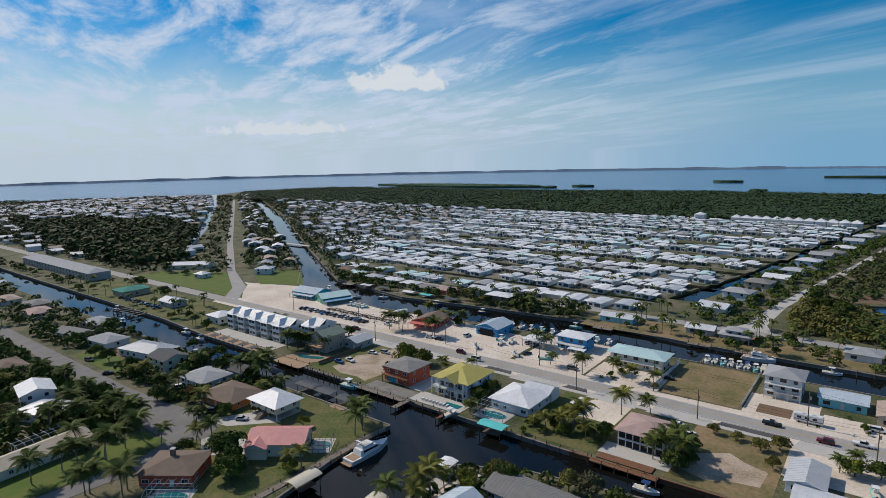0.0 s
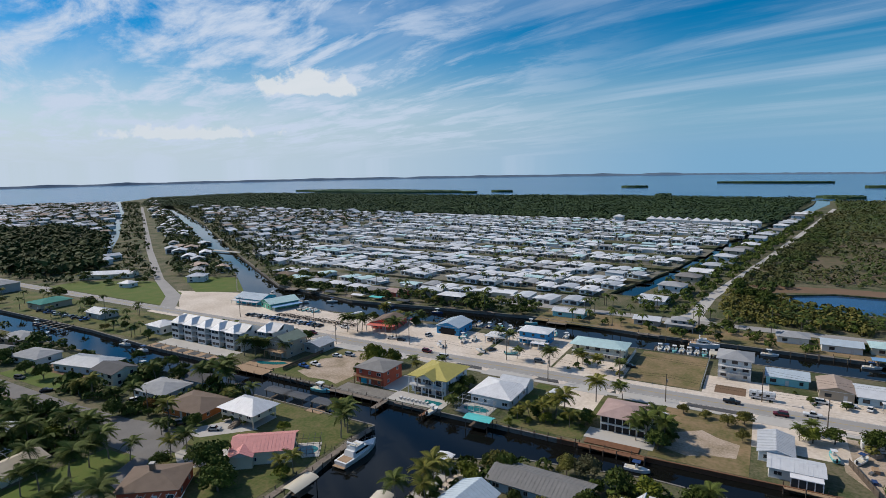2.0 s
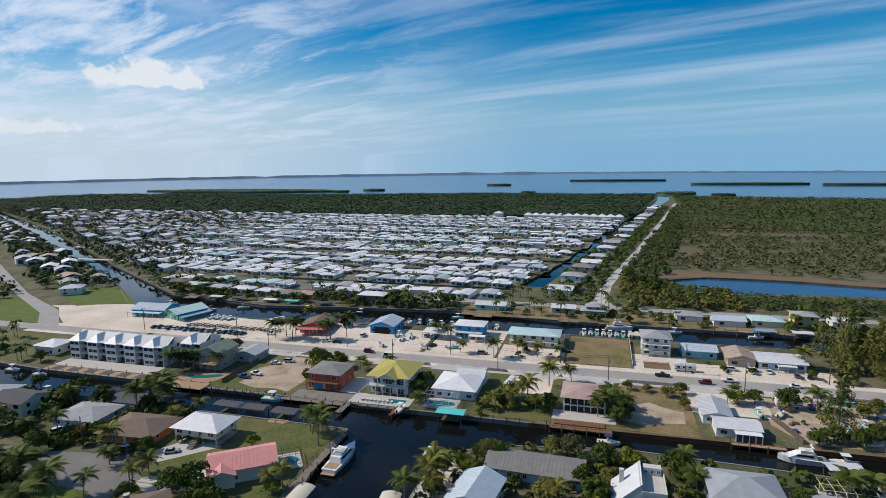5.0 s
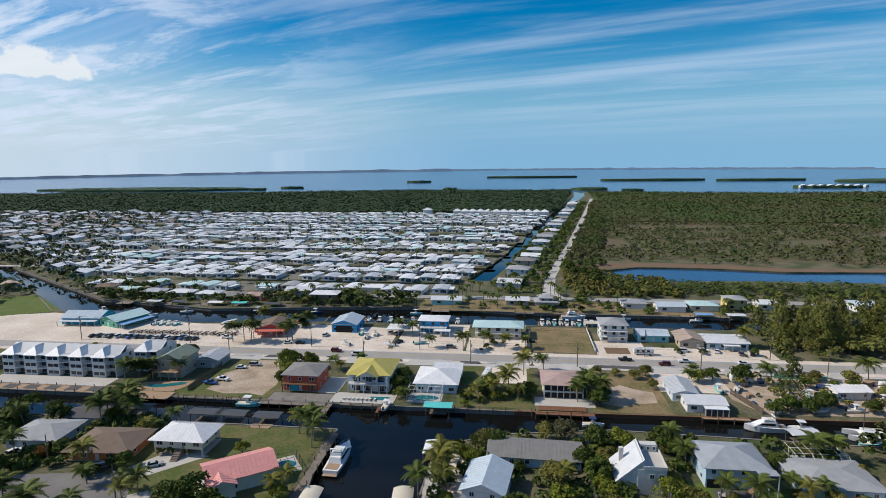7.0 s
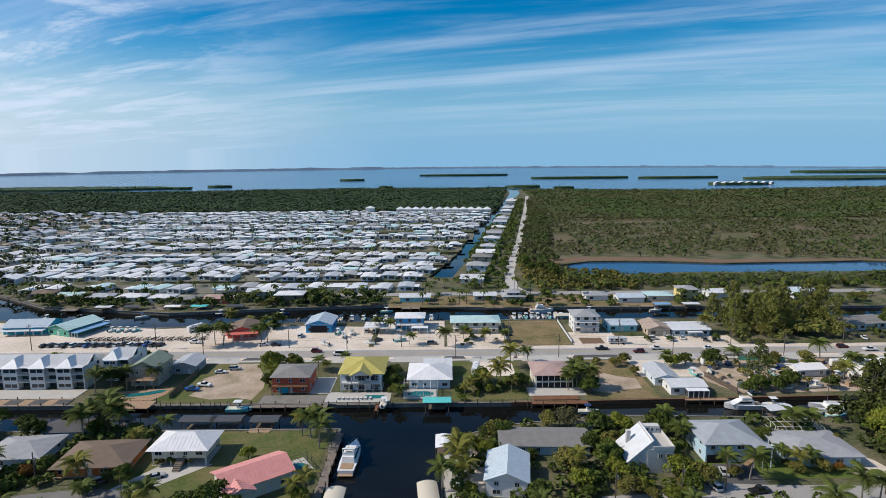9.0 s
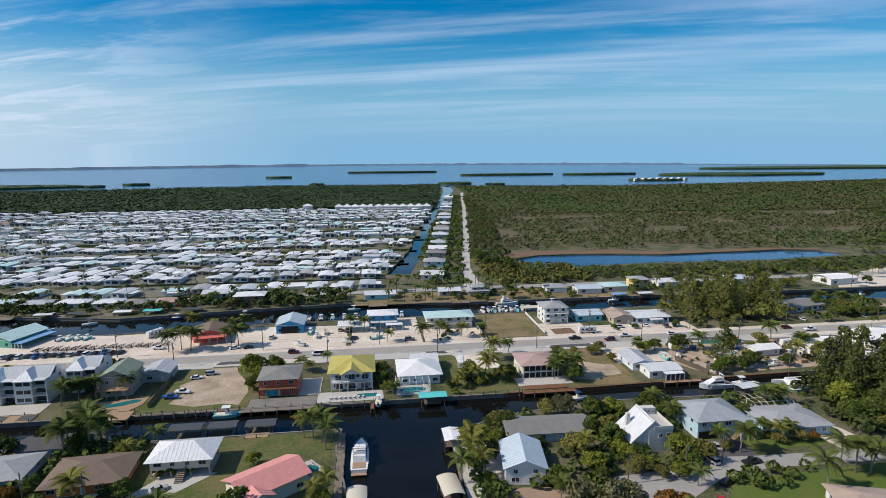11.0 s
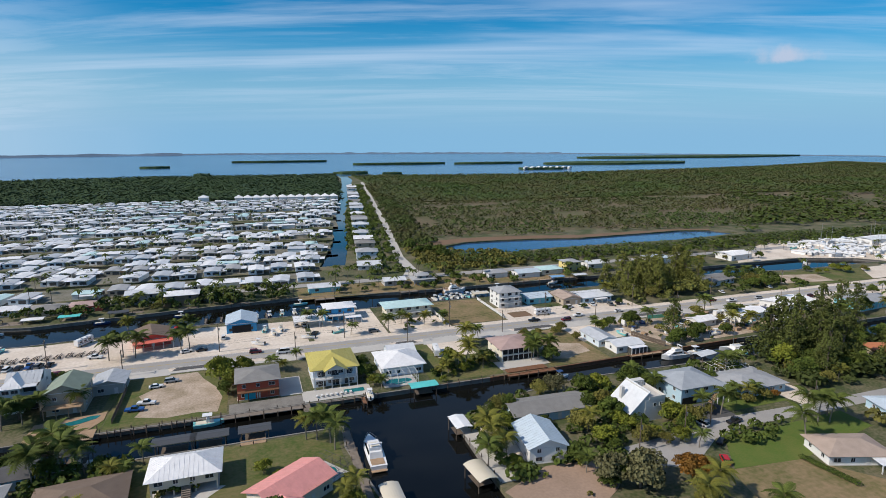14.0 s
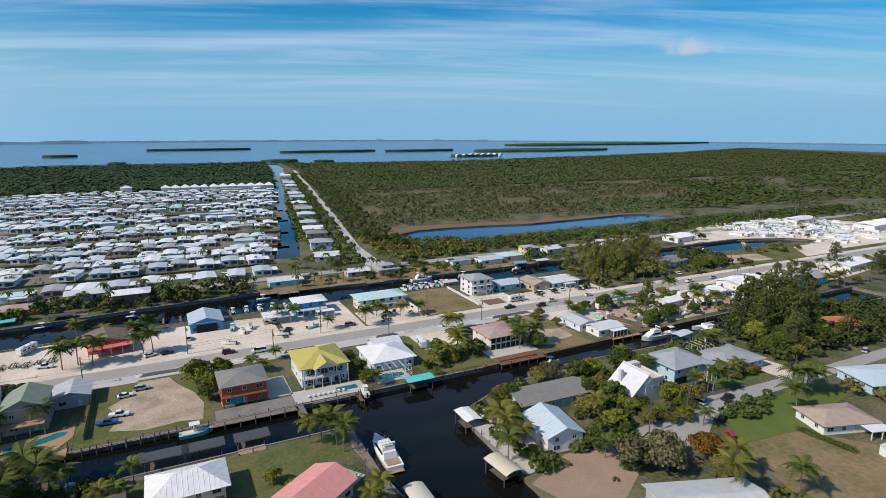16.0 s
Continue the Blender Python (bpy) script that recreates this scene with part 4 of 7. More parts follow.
part("chimney", B(box, -4.2, -3.2, 1, 2, 3, 8.4), W["pale_grey"], t)
part("roof_house", B(box, 1, 5, 3.0, 4.9, 6.7, 8.6), W["pale_grey"], t)
for px in (1.6, 3.0, 4.4):
    window(t, px, 2.98, 7.2, 0, (0.8, 1.0))
window(t, 4.3, -5.5, 4.2, 0)
window(t, 2.2, -5.5, 4.2, 0)
window(t, -2.2, -5.4, 1.0, 0, (1.8, 1.3))
t = house(-0.5, 62, 14.5, 9, 3.0, -18, "white", "tan", 1.9, False, 1, "white house with a tan shingle roof beside a lawn", over=0.8)
porch(t, 2, 8, -8.5, -4.5, 2.7, 0.1, roofs="white", posts=3)
house(75, 103, 12, 10, 3.4, -20, "tan", "terracotta", 2.2, False, 1, "tan house with a terracotta roof", over=0.8)
house(36, 70, 18, 12, 3.2, -18, "blue", "pale_blue", 1.8, False, 1, "low house with a pale blue metal roof", over=0.8)
house(-58, 52, 20, 12, 3.2, -20, "grey", "silver", 1.8, True, 1, "low house with a ribbed silver metal roof", over=0.8)
t = thing("shed", pose(-5, 47.5, 0, 0, 0, -20), "small white garden shed", "shed")
part("wall", B(box, -1.3, 1.3, -1.6, 1.6, 0, 2.2), W["white"], t)
roof(t, -1.3, 1.3, -1.6, 1.6, 2.2, 0.5, RF["silver"], True, 0.1, W["white"])

# west bank neighbourhood
for x, y, w, d, h, tr, wc, rc, g, st, lb in (
        (-236, 104, 22, 11, 3.6, 12, "pale_blue", "silver", False, 1, "long pale house with a silver metal hip roof by the canal"),
        (-214, 101, 12, 9, 5.6, 0, "cream", "dark", True, 2, "two-storey cream house with a dark gable roof and outside stair"),
        (-266, 100, 16, 10, 3.2, 8, "white", "cool_grey", False, 1, "low house with a grey roof behind trees"),
        (-290, 96, 18, 8, 3.0, 10, "white", "grey", True, 1, "long low house with a flat grey roof"),
        (-300, 110, 16, 10, 3.2, 6, "tan", "cool_grey", False, 1, "low house with a pale grey hip roof"),
        (-350, 100, 16, 11, 3.2, 0, "tan", "rose", False, 1, "low tan house with a rose hip roof"),
        (-372, 106, 15, 11, 3.2, 0, "tan", "grey", False, 1, "low tan house with a grey hip roof"),
        (-400, 100, 16, 10, 3.2, 0, "white", "tan", False, 1, "low house with a tan roof"),
        (-330, 62, 16, 10, 3.2, 0, "white", "white", False, 1, "low white house behind trees"),
        (-262, 62, 16, 11, 3.2, 0, "tan", "brown", False, 1, "low house with a brown hip roof"),
        (-219, 59, 12, 9, 5.6, -10, "white", "white", True, 2, "two-storey white house with a steep white roof"),
        (-290, 55, 14, 9, 3.2, 0, "white", "light", True, 1, "low house with a pale roof"),
        (-203, 57, 14, 10, 3.4, 25, "white", "light", False, 1, "low house with a pale silver hip roof"),
        (-173.5, 43, 28, 8, 3.2, 96, "cream", "cream", True, 1, "long low house with a flat cream roof"),
        (-136, 63.5, 13, 11, 3.8, 36, "red", "brown", False, 1, "orange brick house with a brown shingle roof and chimney"),
        (-310, 152, 13, 9, 3.4, 0, "grey", "light", True, 1, "low grey house with a silver gable roof by the lawn"),
        (-257, 149, 10, 9, 4.2, 0, "white", "white", False, 1, "white pavilion with a hip roof at the canal"),
        (-360, 152, 14, 16, 4.0, 0, "tan", "teal", False, 1, "low restaurant with a dark teal hip roof"),
        (-415, 218, 34, 12, 3.6, 38, "cream", "white", True, 1, "long white single-storey building by the lawn"),
        (-371, 204, 8, 7, 3.2, 10, "white", "white", False, 1, "small white kiosk on a lawn"),
        (-345, 236, 11, 9, 4.6, 33, "white", "light", False, 2, "two-storey house with a pale roof")):
    house(x, y, w, d, h, tr, wc, rc, 1.9, g, st, lb, doors=True)
# screened pool beside the brick house, its chimney, and a cage behind the long cream house
t = thing("pool_enclosure", pose(-136, 63.5, 0, 0, 0, 36), "white-framed screened pool enclosure beside a brick house", "pool enclosure")
pool_cage(t, -1.5, 8.5, -13.0, -6.6, 3.0, "frame_white", 6)
t = thing("chimney", pose(-136, 63.5, 0, 0, 0, 36), "square brown brick chimney on a shingle roof", "chimney")
part("stack", B(box, -1.4, -0.4, 0.4, 1.4, 3.4, 6.4), W["brown"], t)
part("cap", B(box, -1.5, -0.3, 0.3, 1.5, 6.4, 6.6), M["concrete"], t)
t = thing("pool_enclosure", pose(-182, 48, 0, 0, 0, 96), "screened pool enclosure behind a long cream house", "pool enclosure")
pool_cage(t, -6, 6, -3.2, 3.0, 3.4, "frame_white", 6)
patch("bare_patch", [(-36, 139), (-30, 137), (-24, 140), (-19, 141), (-18.5, 149), (-24, 151), (-28, 154), (-35, 149), (-33.5, 144)], "pink_sand", 0.056, "bare sandy patch in a dry vacant lot", "lot")
# long storage building
t = thing("condominium", pose(-490, 160, 0, 0, 0, 0), "long two-storey grey building with a silver roof by the canal", "building")
part("wall", B(box, -65, 65, -7, 7, 0, 5.4), W["grey"], t)
roof(t, -65, 65, -7, 7, 5.4, 2.2, RF["cool_grey"], False, 0.8)
for i in range(22):
    window(t, -62 + 5.9 * i, -7, 3.2, 0, (1.8, 1.3))
    window(t, -62 + 5.9 * i, -7, 0.8, 0, (1.8, 1.3))

# north of the road
t = house(-262, 210, 18, 12, 3.6, 4, "teal", "pale_blue", 2.4, True, 1, "waterside restaurant with blue walls and a pale roof", name="restaurant", category="restaurant")
porch(t, -9, 9, -9.5, -6, 2.7, 0.1, roofs="light", posts=6)
t = house(-243, 209, 12, 16, 3.6, -20, "green", "pale_aqua", 2.2, True, 1, "green-walled shack with a pale aqua roof and blue awnings", name="restaurant", category="restaurant")
porch(t, 6, 11, -8, 8, 2.6, 0.1, roofs="blue", posts=4)
t = house(-167, 203, 12, 13, 3.4, 10, "coral", "brown", 2.2, True, 1, "beach bar with a thatched brown roof", name="bar", category="bar")
porch(t, -6.5, 6.5, -11, -6.4, 3.2, 0.1, roofs="coral", posts=5)
t = house(-135.5, 209, 11, 13, 4.2, 0, "bright_blue", "pale_blue", 2.2, True, 1, "bright blue boat shed with a pale blue gable roof", over=0.5, name="boat_shed", category="shed")
part("opening", B(box, -3.5, 3.5, -6.62, -6.5, 0.1, 3.4), M["dark"], t, "wide dark doorway")
t = thing("carport", pose(-111, 203, 0), "white flat-roofed carport on posts", "carport")
part("roof", B(box, -5, 5, -4, 4, 2.9, 3.15), RF["white"], t)
for px in (-4.7, 0, 4.7):
    for py in (-3.7, 3.7):
        part("post", B(box, px - 0.1, px + 0.1, py - 0.1, py + 0.1, 0, 2.9), M["frame_white"], t)
t = house(-97, 210, 12, 8.5, 6.0, 0, "bright_blue", "white", 1.2, False, 2, "two-storey bright blue marina office with white railings", over=0.7, name="marina_office", category="office")
porch(t, -6, 6, -7.3, -4.25, 3.2, 0.1, posts=6)
railing(t, -6, 6, -7.2, 3.2)
porch(t, 1, 8, -10.5, -7.5, 3.0, 0.1, roofs="white", posts=3)
t = house(-69, 204.5, 19, 9, 5.6, 0, "cream", "pale_aqua", 1.5, False, 2, "two-storey motel with a pale aqua metal roof", over=1.2, name="motel", category="motel")
porch(t, -9.5, 9.5, -6.2, -4.5, 2.9, 0.1, posts=8)
railing(t, -9.5, 9.5, -6.1, 2.9)
t = house(-22.5, 205, 10, 10.5, 8.0, 0, "white", "cool_grey", 2.0, False, 3, "three-storey white house with tiers of balconies and a grey hip roof", over=0.8)
for z in (2.8, 5.4):
    porch(t, -5, 5, -7.0, -5.25, z, z - 2.7, posts=4)
    railing(t, -5, 5, -6.9, z)
patch("paved_pad", rect(-27.5, -18.5, 185, 192), "brown_soil", 0.1, "reddish brick paving before the house", "paving")
house(-7, 205, 12, 9, 3.2, 0, "aqua", "pale_blue", 1.5, True, 1, "aqua cottage with a pale blue roof", over=0.5)
house(6, 200, 9, 12, 3.4, 0, "tan", "tan", 1.7, True, 1, "beige gabled cottage by a sandy yard", over=0.5)
t = house(19, 199, 15, 11, 3.2, 0, "blue", "light", 1.3, True, 1, "blue house with a pale metal roof", over=0.7)
porch(t, -2, 4, -8, -5.5, 2.7, 0.1, roofs="white", posts=3)
house(94, 205, 26, 11, 3.2, 10, "pale_blue", "grey", 1.8, True, 1, "long pale blue house with a grey roof under trees", over=0.7)
# houses along the far bank of the marina canal
for x, y, w, d, h, wc, rc, g, st, lb in (
        (-97, 256, 15, 7, 3.0, "aqua", "light", True, 1, "long low aqua house with a silver roof on the canal bank"),
        (-61, 258, 11, 7, 3.0, "grey", "light", True, 1, "small grey house with a carport on the canal bank"),
        
        (-4, 257, 11, 9, 3.2, "white", "cool_grey", False, 1, "low grey-roofed house on the canal bank"),
        (12, 252, 13, 9, 3.2, "white", "pale_blue", True, 1, "low house with a pale blue roof on the canal bank"),
        (28, 255, 13, 9, 3.2, "cream", "pale_aqua", False, 1, "low house with a pale aqua roof and white porch"),
        (44, 259, 9, 9, 5.6, "yellow", "cool_grey", False, 2, "two-storey yellow house with a grey roof"),
        (60, 260, 11, 9, 3.2, "white", "light", True, 1, "low white house behind trees"),
        (104, 258, 14, 10, 4.2, "white", "pale_blue", False, 1, "low house with a pale blue hip roof"),
        (-161, 255, 14, 9, 5.6, "brown", "white", False, 2, "two-storey screened house with a white hip roof"),
        (-178, 263, 14, 8, 5.4, "grey", "light", True, 2, "two-storey grey house with a pale roof"),
        (-200, 258, 13, 9, 3.0, "coral", "rose", False, 1, "low house with a dull rose roof on the canal"),
        (-214, 256, 12, 9, 3.0, "tan", "grey", False, 1, "low house with a grey roof on the canal"),
        (-229, 260, 12, 8, 3.0, "white", "white", False, 1, "low white-roofed house on the canal"),
        (-246, 262, 14, 8, 3.0, "white", "white", False, 1, "low white-roofed house on the canal"),
        (-263, 263, 13, 8, 3.0, "white", "silver", False, 1, "low silver-roofed house on the canal"),
        (-280, 266, 13, 8, 3.0, "yellow", "pale_aqua", True, 1, "low yellow house with a pale aqua roof"),
        (-300, 272, 13, 9, 3.0, "tan", "brown", False, 1, "low house with a brown roof")):
    house(x, y, w, d, h, 0, wc, rc, 1.5, g, st, lb, over=0.6)
t = house(-46.5, 254.5, 7, 6, 5.6, 0, "grey", "cool_grey", 1.3, False, 2, "grey two-storey house with wrap-round verandas on posts", over=0.6)
part("lower_floor", B(box, -5.6, 5.6, -4.2, 4.2, 2.0, 3.6), W["grey"], t)
roof(t, -5.6, 5.6, -4.2, 4.2, 3.6, 1.5, RF["cool_grey"], False, 0.8)
for px in np.linspace(-5.4, 5.4, 5):
    part("post", B(box, px - 0.12, px + 0.12, -4.2, -3.96, 0, 2.0), M["frame_white"], t)
patch("swimming_pool", [(-184, 137.8), (-181, 137.2), (-176, 138.6), (-172.5, 140.6), (-171.8, 142.2), (-174, 142.6), (-178, 140.6), (-182, 139.6), (-184, 139.2)], "pool", 0.2, "curving turquoise pool on a pale terrace", "pool")
patch("terrace", [(-187, 134.5), (-173, 134.5), (-170.5, 139), (-170.5, 144), (-187, 141.5)], "tan_wood", 0.13, "pale terrace round a pool", "terrace")
# houses along the lane to the bay
for i, y in enumerate(range(300, 930, 30)):
    x = -44 + (y - 325) * 0.16 - 17
    house(x, y, 13, 11, (3.2, 5.6, 5.8, 3.4)[i % 4], -9, ("white", "pale_blue", "tan", "cream")[i % 4], ("light", "cool_grey", "grey", "white", "silver")[i % 5], 2.0, i % 3 == 0, 2 if i % 4 in (1, 2) else 1,
          ("pale house with a metal roof beside the lane", "two-storey pale blue house with a grey roof beside the lane", "two-storey tan house with a grey roof beside the lane", "cream house with a metal roof beside the lane")[i % 4],
          group="houses along the lane")
# white pavilions at the far end of the park
for i in range(12):
    x = -138 + i * 10.2
    house(x, 716 - i * 1.2, 9.4, 11, 6.2, 0, "white", "white", 3.6, False, 1, "white house with a steep white hip roof at the park's edge", over=0.6, group="white row by the mangroves")
house(-178, 722, 11, 11, 7.5, 0, "white", "white", 3.0, False, 1, "white house with a steep white hip roof at the park's edge", group="white row by the mangroves")


# ---- plants ----
rng = np.random.default_rng(5)


def leaf_quads(centres, radii, per, leaf, flat=0.75, lift=0.0):
    """Loose leaf clumps on the shells of many small mounds: points and quads."""
    n = len(centres)
    d = rng.normal(size=(n, per, 3))
    d[:, :, 2] = np.abs(d[:, :, 2]) * 0.9 - 0.15
    d /= np.linalg.norm(d, axis=2, keepdims=True) + 1e-6
    p = centres[:, None, :] + d * radii[:, None, None] * rng.uniform(0.72, 1.05, (n, per, 1)) * np.array([1, 1, flat])
    nrm = d + rng.normal(scale=0.55, size=d.shape) + np.array([0, 0, lift])
    nrm /= np.linalg.norm(nrm, axis=2, keepdims=True)
    a = np.cross(nrm, rng.normal(size=d.shape))
    a /= np.linalg.norm(a, axis=2, keepdims=True) + 1e-6
    b = np.cross(nrm, a)
    s = (leaf if np.isscalar(leaf) else leaf[:, None, None]) * rng.uniform(0.6, 1.3, (n, per, 1))
    k = 0.7
    q = np.stack([p - a * s, p - b * s * k, p + a * s, p + b * s * k], axis=2).reshape(-1, 3)
    return q


def quad_mesh(name, q, material):
    n = len(q) // 4
    me = bpy.data.meshes.new(name)
    me.vertices.add(n * 4)
    me.vertices.foreach_set("co", q.astype(np.float32).ravel())
    me.loops.add(n * 4)
    me.loops.foreach_set("vertex_index", np.arange(n * 4, dtype=np.int32))
    me.polygons.add(n)
    me.polygons.foreach_set("loop_start", np.arange(0, n * 4, 4, dtype=np.int32))
    me.update(calc_edges=True)
    me.materials.append(material)
    return me


def trunk_mesh(h, r, limbs, spread, material):
    bm = bmesh.new()
    bar(bm, (0, 0, -0.1), (0.1, 0.05, h), r, 7, r * 0.6)
    for i in range(limbs):
        a = i * 2.4 + rng.uniform(-0.4, 0.4)
        e = spread * rng.uniform(0.5, 0.9)
        bar(bm, (0.06, 0.03, h * rng.uniform(0.55, 0.95)), (math.cos(a) * e, math.sin(a) * e, h * rng.uniform(1.3, 1.8)), r * 0.45, 5, r * 0.15)
    return meshed("trunk", bm, material)


def broad_crown(h, r, mounds, per, leaf, material):
    c = rng.normal(size=(mounds, 3))
    c /= np.linalg.norm(c, axis=1, keepdims=True)
    c[:, 2] = np.abs(c[:, 2]) * 1.35 - 0.5
    c = c * np.array([r * 0.66, r * 0.66, r * 0.5]) * rng.uniform(0.5, 1.3, (mounds, 1)) + np.array([0, 0, h])
    rad = r * rng.uniform(0.2, 0.46, mounds)
    return quad_mesh("crown", leaf_quads(c, rad, per, leaf), material)


KINDS = {}
for key, mt in (("broad", "leaf"), ("olive", "leaf_olive"), ("bright", "leaf_bright"), ("rust", "leaf_rust"), ("grey", "leaf_grey")):
    KINDS[key] = [(trunk_mesh(1.5, 0.22, 5, 2.0, M["trunk"]), broad_crown(2.7, 3.3, 28, 80, 0.245, M[mt])) for _ in range(3)]
KINDS["shrub"] = [(trunk_mesh(0.5, 0.08, 4, 0.7, M["trunk"]), broad_crown(0.95, 1.3, 9, 45, 0.2, M[m])) for m in ("leaf", "leaf_bright", "leaf_olive")]


def pine_crown(h, r, material):
    k = 92
    z = np.linspace(h * 0.16, h * 1.04, k)
    ang = rng.uniform(0, 6.28, k)
    e = r * (1.05 - 0.8 * (z / h - 0.2)) * rng.uniform(0.25, 1.1, k)
    c = np.stack([np.cos(ang) * e, np.sin(ang) * e, z], axis=1)
    rad = r * (0.33 - 0.19 * (z / h)) * rng.uniform(0.55, 1.3, k)
    return quad_mesh("crown", leaf_quads(c, rad, 29, 0.26, 1.5), material)


KINDS["pine"] = [(trunk_mesh(9, 0.28, 4, 1.2, M["trunk"]), pine_crown(14, 4.4, M["leaf_pine"])) for _ in range(3)]
KINDS["dark_pine"] = [(a, b.copy()) for a, b in KINDS["pine"]]
for _, b in KINDS["dark_pine"]:
    b.materials[0] = M["leaf_dark_pine"]
LABELS = {"dark_pine": "tall feathery dark pine tree", "broad": "dense dark green broadleaf tree", "olive": "spreading olive green tree", "bright": "leafy bright green tree", "rust": "tree with rust-orange foliage",
          "grey": "sparse grey-green tree", "shrub": "small rounded garden shrub", "pine": "tall feathery olive pine tree"}
count = 0


def tree(kind, x, y, size, where="on rough ground"):
    """size: the crown's width against that of the pattern."""
    global count
    count += 1
    tm, cm = KINDS[kind][count % len(KINDS[kind])]
    t = thing("shrub" if kind == "shrub" else "tree", pose(x, y, 0, 0, 0, count * 67 % 360) @ Matrix.Diagonal((size, size, size * (0.9 + 0.08 * (count % 4)), 1)),
              LABELS[kind] + " " + where, "shrub" if kind == "shrub" else "tree")
    part("trunk", tm, None, t)
    part("crown", cm, None, t)
    return t


def frond_mesh(material, length=3.1, droop=1.7):
    """An arched palm leaf with paired leaflets."""
    bm = bmesh.new()
    n = 11
    pts = [Vector((0.15 + length * (k / n), 0, 0.95 * math.sin(k / n * 1.9) - droop * (k / n) ** 2.4)) for k in range(n + 1)]
    for a, b in zip(pts, pts[1:]):
        o = Vector((0, 0.035, 0))
        bm.faces.new([bm.verts.new(v) for v in (a - o, b - o, b + o, a + o)])
    for k in range(1, n + 1):
        ln = 0.85 * math.sin(0.35 + 2.5 * k / n) + 0.15
        for s in (-1, 1):
            p = pts[k]
            tip = p + Vector((0.34, s * ln, -0.42 * ln))
            w = Vector((0.34, 0, 0))
            bm.faces.new([bm.verts.new(v) for v in (p - w * 0.5, p + w * 0.5, tip + w * 0.2, tip - w * 0.15)])
    return meshed("frond", bm, material)


FROND = {k: frond_mesh(M[k]) for k in ("frond", "frond_yellow")}
PALM_TRUNK = []
for lean in (0.0, 0.6, 1.1):
    bm = bmesh.new()
    last = Vector((0, 0, -0.1))
    for k in range(1, 6):
        p = Vector((lean * (k / 5) ** 2, 0, 7.0 * k / 5))
        bar(bm, last, p, 0.17 - 0.014 * (k - 1), 7, 0.17 - 0.014 * k)
        last = p
    PALM_TRUNK.append((meshed("trunk", bm, M["palm_trunk"]), lean))
CROWNS = []
for key in FROND:
    for rep in range(2):
        bm = bmesh.new()
        for i in range(20):
            sub = FROND[key].copy()
            sub.transform(pose(0, 0, 0, 0, 0, i * 137.5) @ pose(0, 0, 0, rng.uniform(-12, 12), -42 + 75 * (i / 20) + rng.uniform(-8, 8)))
            bm.from_mesh(sub)
            bpy.data.meshes.remove(sub)
        CROWNS.append(meshed("crown", bm, M[key]))


def palm(x, y, h=7.0, yellow=False, near=False, where="by the canal"):
    """A coconut palm; near ones have each frond as a part."""
    global count
    count += 1
    tm, lean = PALM_TRUNK[count % 3]
    s = h / 7.0 * 0.86
    t = thing("palm_tree", pose(x, y, 0, 0, 0, count * 71 % 360) @ Matrix.Diagonal((s * 0.85 + 0.25, s * 0.85 + 0.25, s * 0.92, 1)), ("yellowing" if yellow else "green") + " coconut palm with a slender trunk " + where, "palm tree")
    part("trunk", tm, None, t)
    if near:
        for i in range(13):
            f = part("frond", FROND["frond_yellow" if yellow else "frond"], None, t)
            f.matrix_basis = pose(lean, 0, 7.0) @ pose(0, 0, 0, 0, 0, i * 137.5) @ pose(0, 0, 0, (i * 37 % 24) - 12, -42 + 72 * i / 13)
    else:
        c = part("crown", CROWNS[(2 if yellow else 0) + count % 2], None, t)
        c.matrix_basis = pose(lean, 0, 7.0)
    return t


def inside(poly, x, y):
    c = False
    for i, (x1, y1) in enumerate(poly):
        x0, y0 = poly[i - 1]
        if (y1 > y) != (y0 > y) and x < (x0 - x1) * (y - y1) / (y0 - y1) + x1:
            c = not c
    return c


WATERS = list(CANALS.values()) + [POND]


def free(x, y, gap=0.0, road=True):
    if any(abs(x - fx) < a + gap and abs(y - fy) < a + gap and math.hypot(x - fx, y - fy) < (a + b) * 0.55 + gap for fx, fy, a, b in FOOT):
        return False
    if 166 < y < 183 and road:
        return False
    return not any(inside(w, x, y) for w in WATERS)


def scatter(kinds, poly, n, lo, hi, where, gap=0.8):
    xs, ys = [p[0] for p in poly], [p[1] for p in poly]
    made = tries = 0
    while made < n and tries < n * 12:
        tries += 1
        x, y = rng.uniform(min(xs), max(xs)), rng.uniform(min(ys), max(ys))
        if not inside(poly, x, y) or not free(x, y, gap):
            continue
        k = kinds[int(rng.integers(len(kinds)))]
        s = rng.uniform(lo, hi)
        if k == "palm":
            palm(x, y, 7.0 * rng.uniform(0.6, 1.15), rng.random() < 0.3, where=where)
        else:
            tree(k, x, y, s if k != "shrub" else s * 1.1, where)
        made += 1


for k, x, y, s in (
        ("bright", -140, 154, 1.25), ("bright", -135, 159, 1.2), ("broad", -100, 143, 0.85), ("broad", -102, 148, 0.75), ("broad", -37, 137, 1.05), ("broad", -35, 142, 0.8), ("broad", -190, 164, 1.1), ("broad", -186, 168, 1.0),
        ("broad", -165, 110, 0.9), ("broad", -192, 110, 1.2), ("broad", -186, 117, 0.8), ("rust", -182, 92, 0.7), ("broad", -157, 90, 0.85), ("bright", -131, 99, 0.7), ("olive", -34, 163, 0.55),
        ("olive", -28, 162.5, 0.55), ("olive", -22, 160, 0.7), ("olive", -18, 163, 0.75), ("olive", -18, 152, 0.6), ("bright", -2, 159, 1.0), ("broad", 3, 161, 0.95), ("broad", 17, 139, 1.0),
        ("olive", 36, 163, 0.7), ("broad", 43, 154, 0.9), ("grey", -48, 114, 1.25)):
    tree(k, x, y, s)
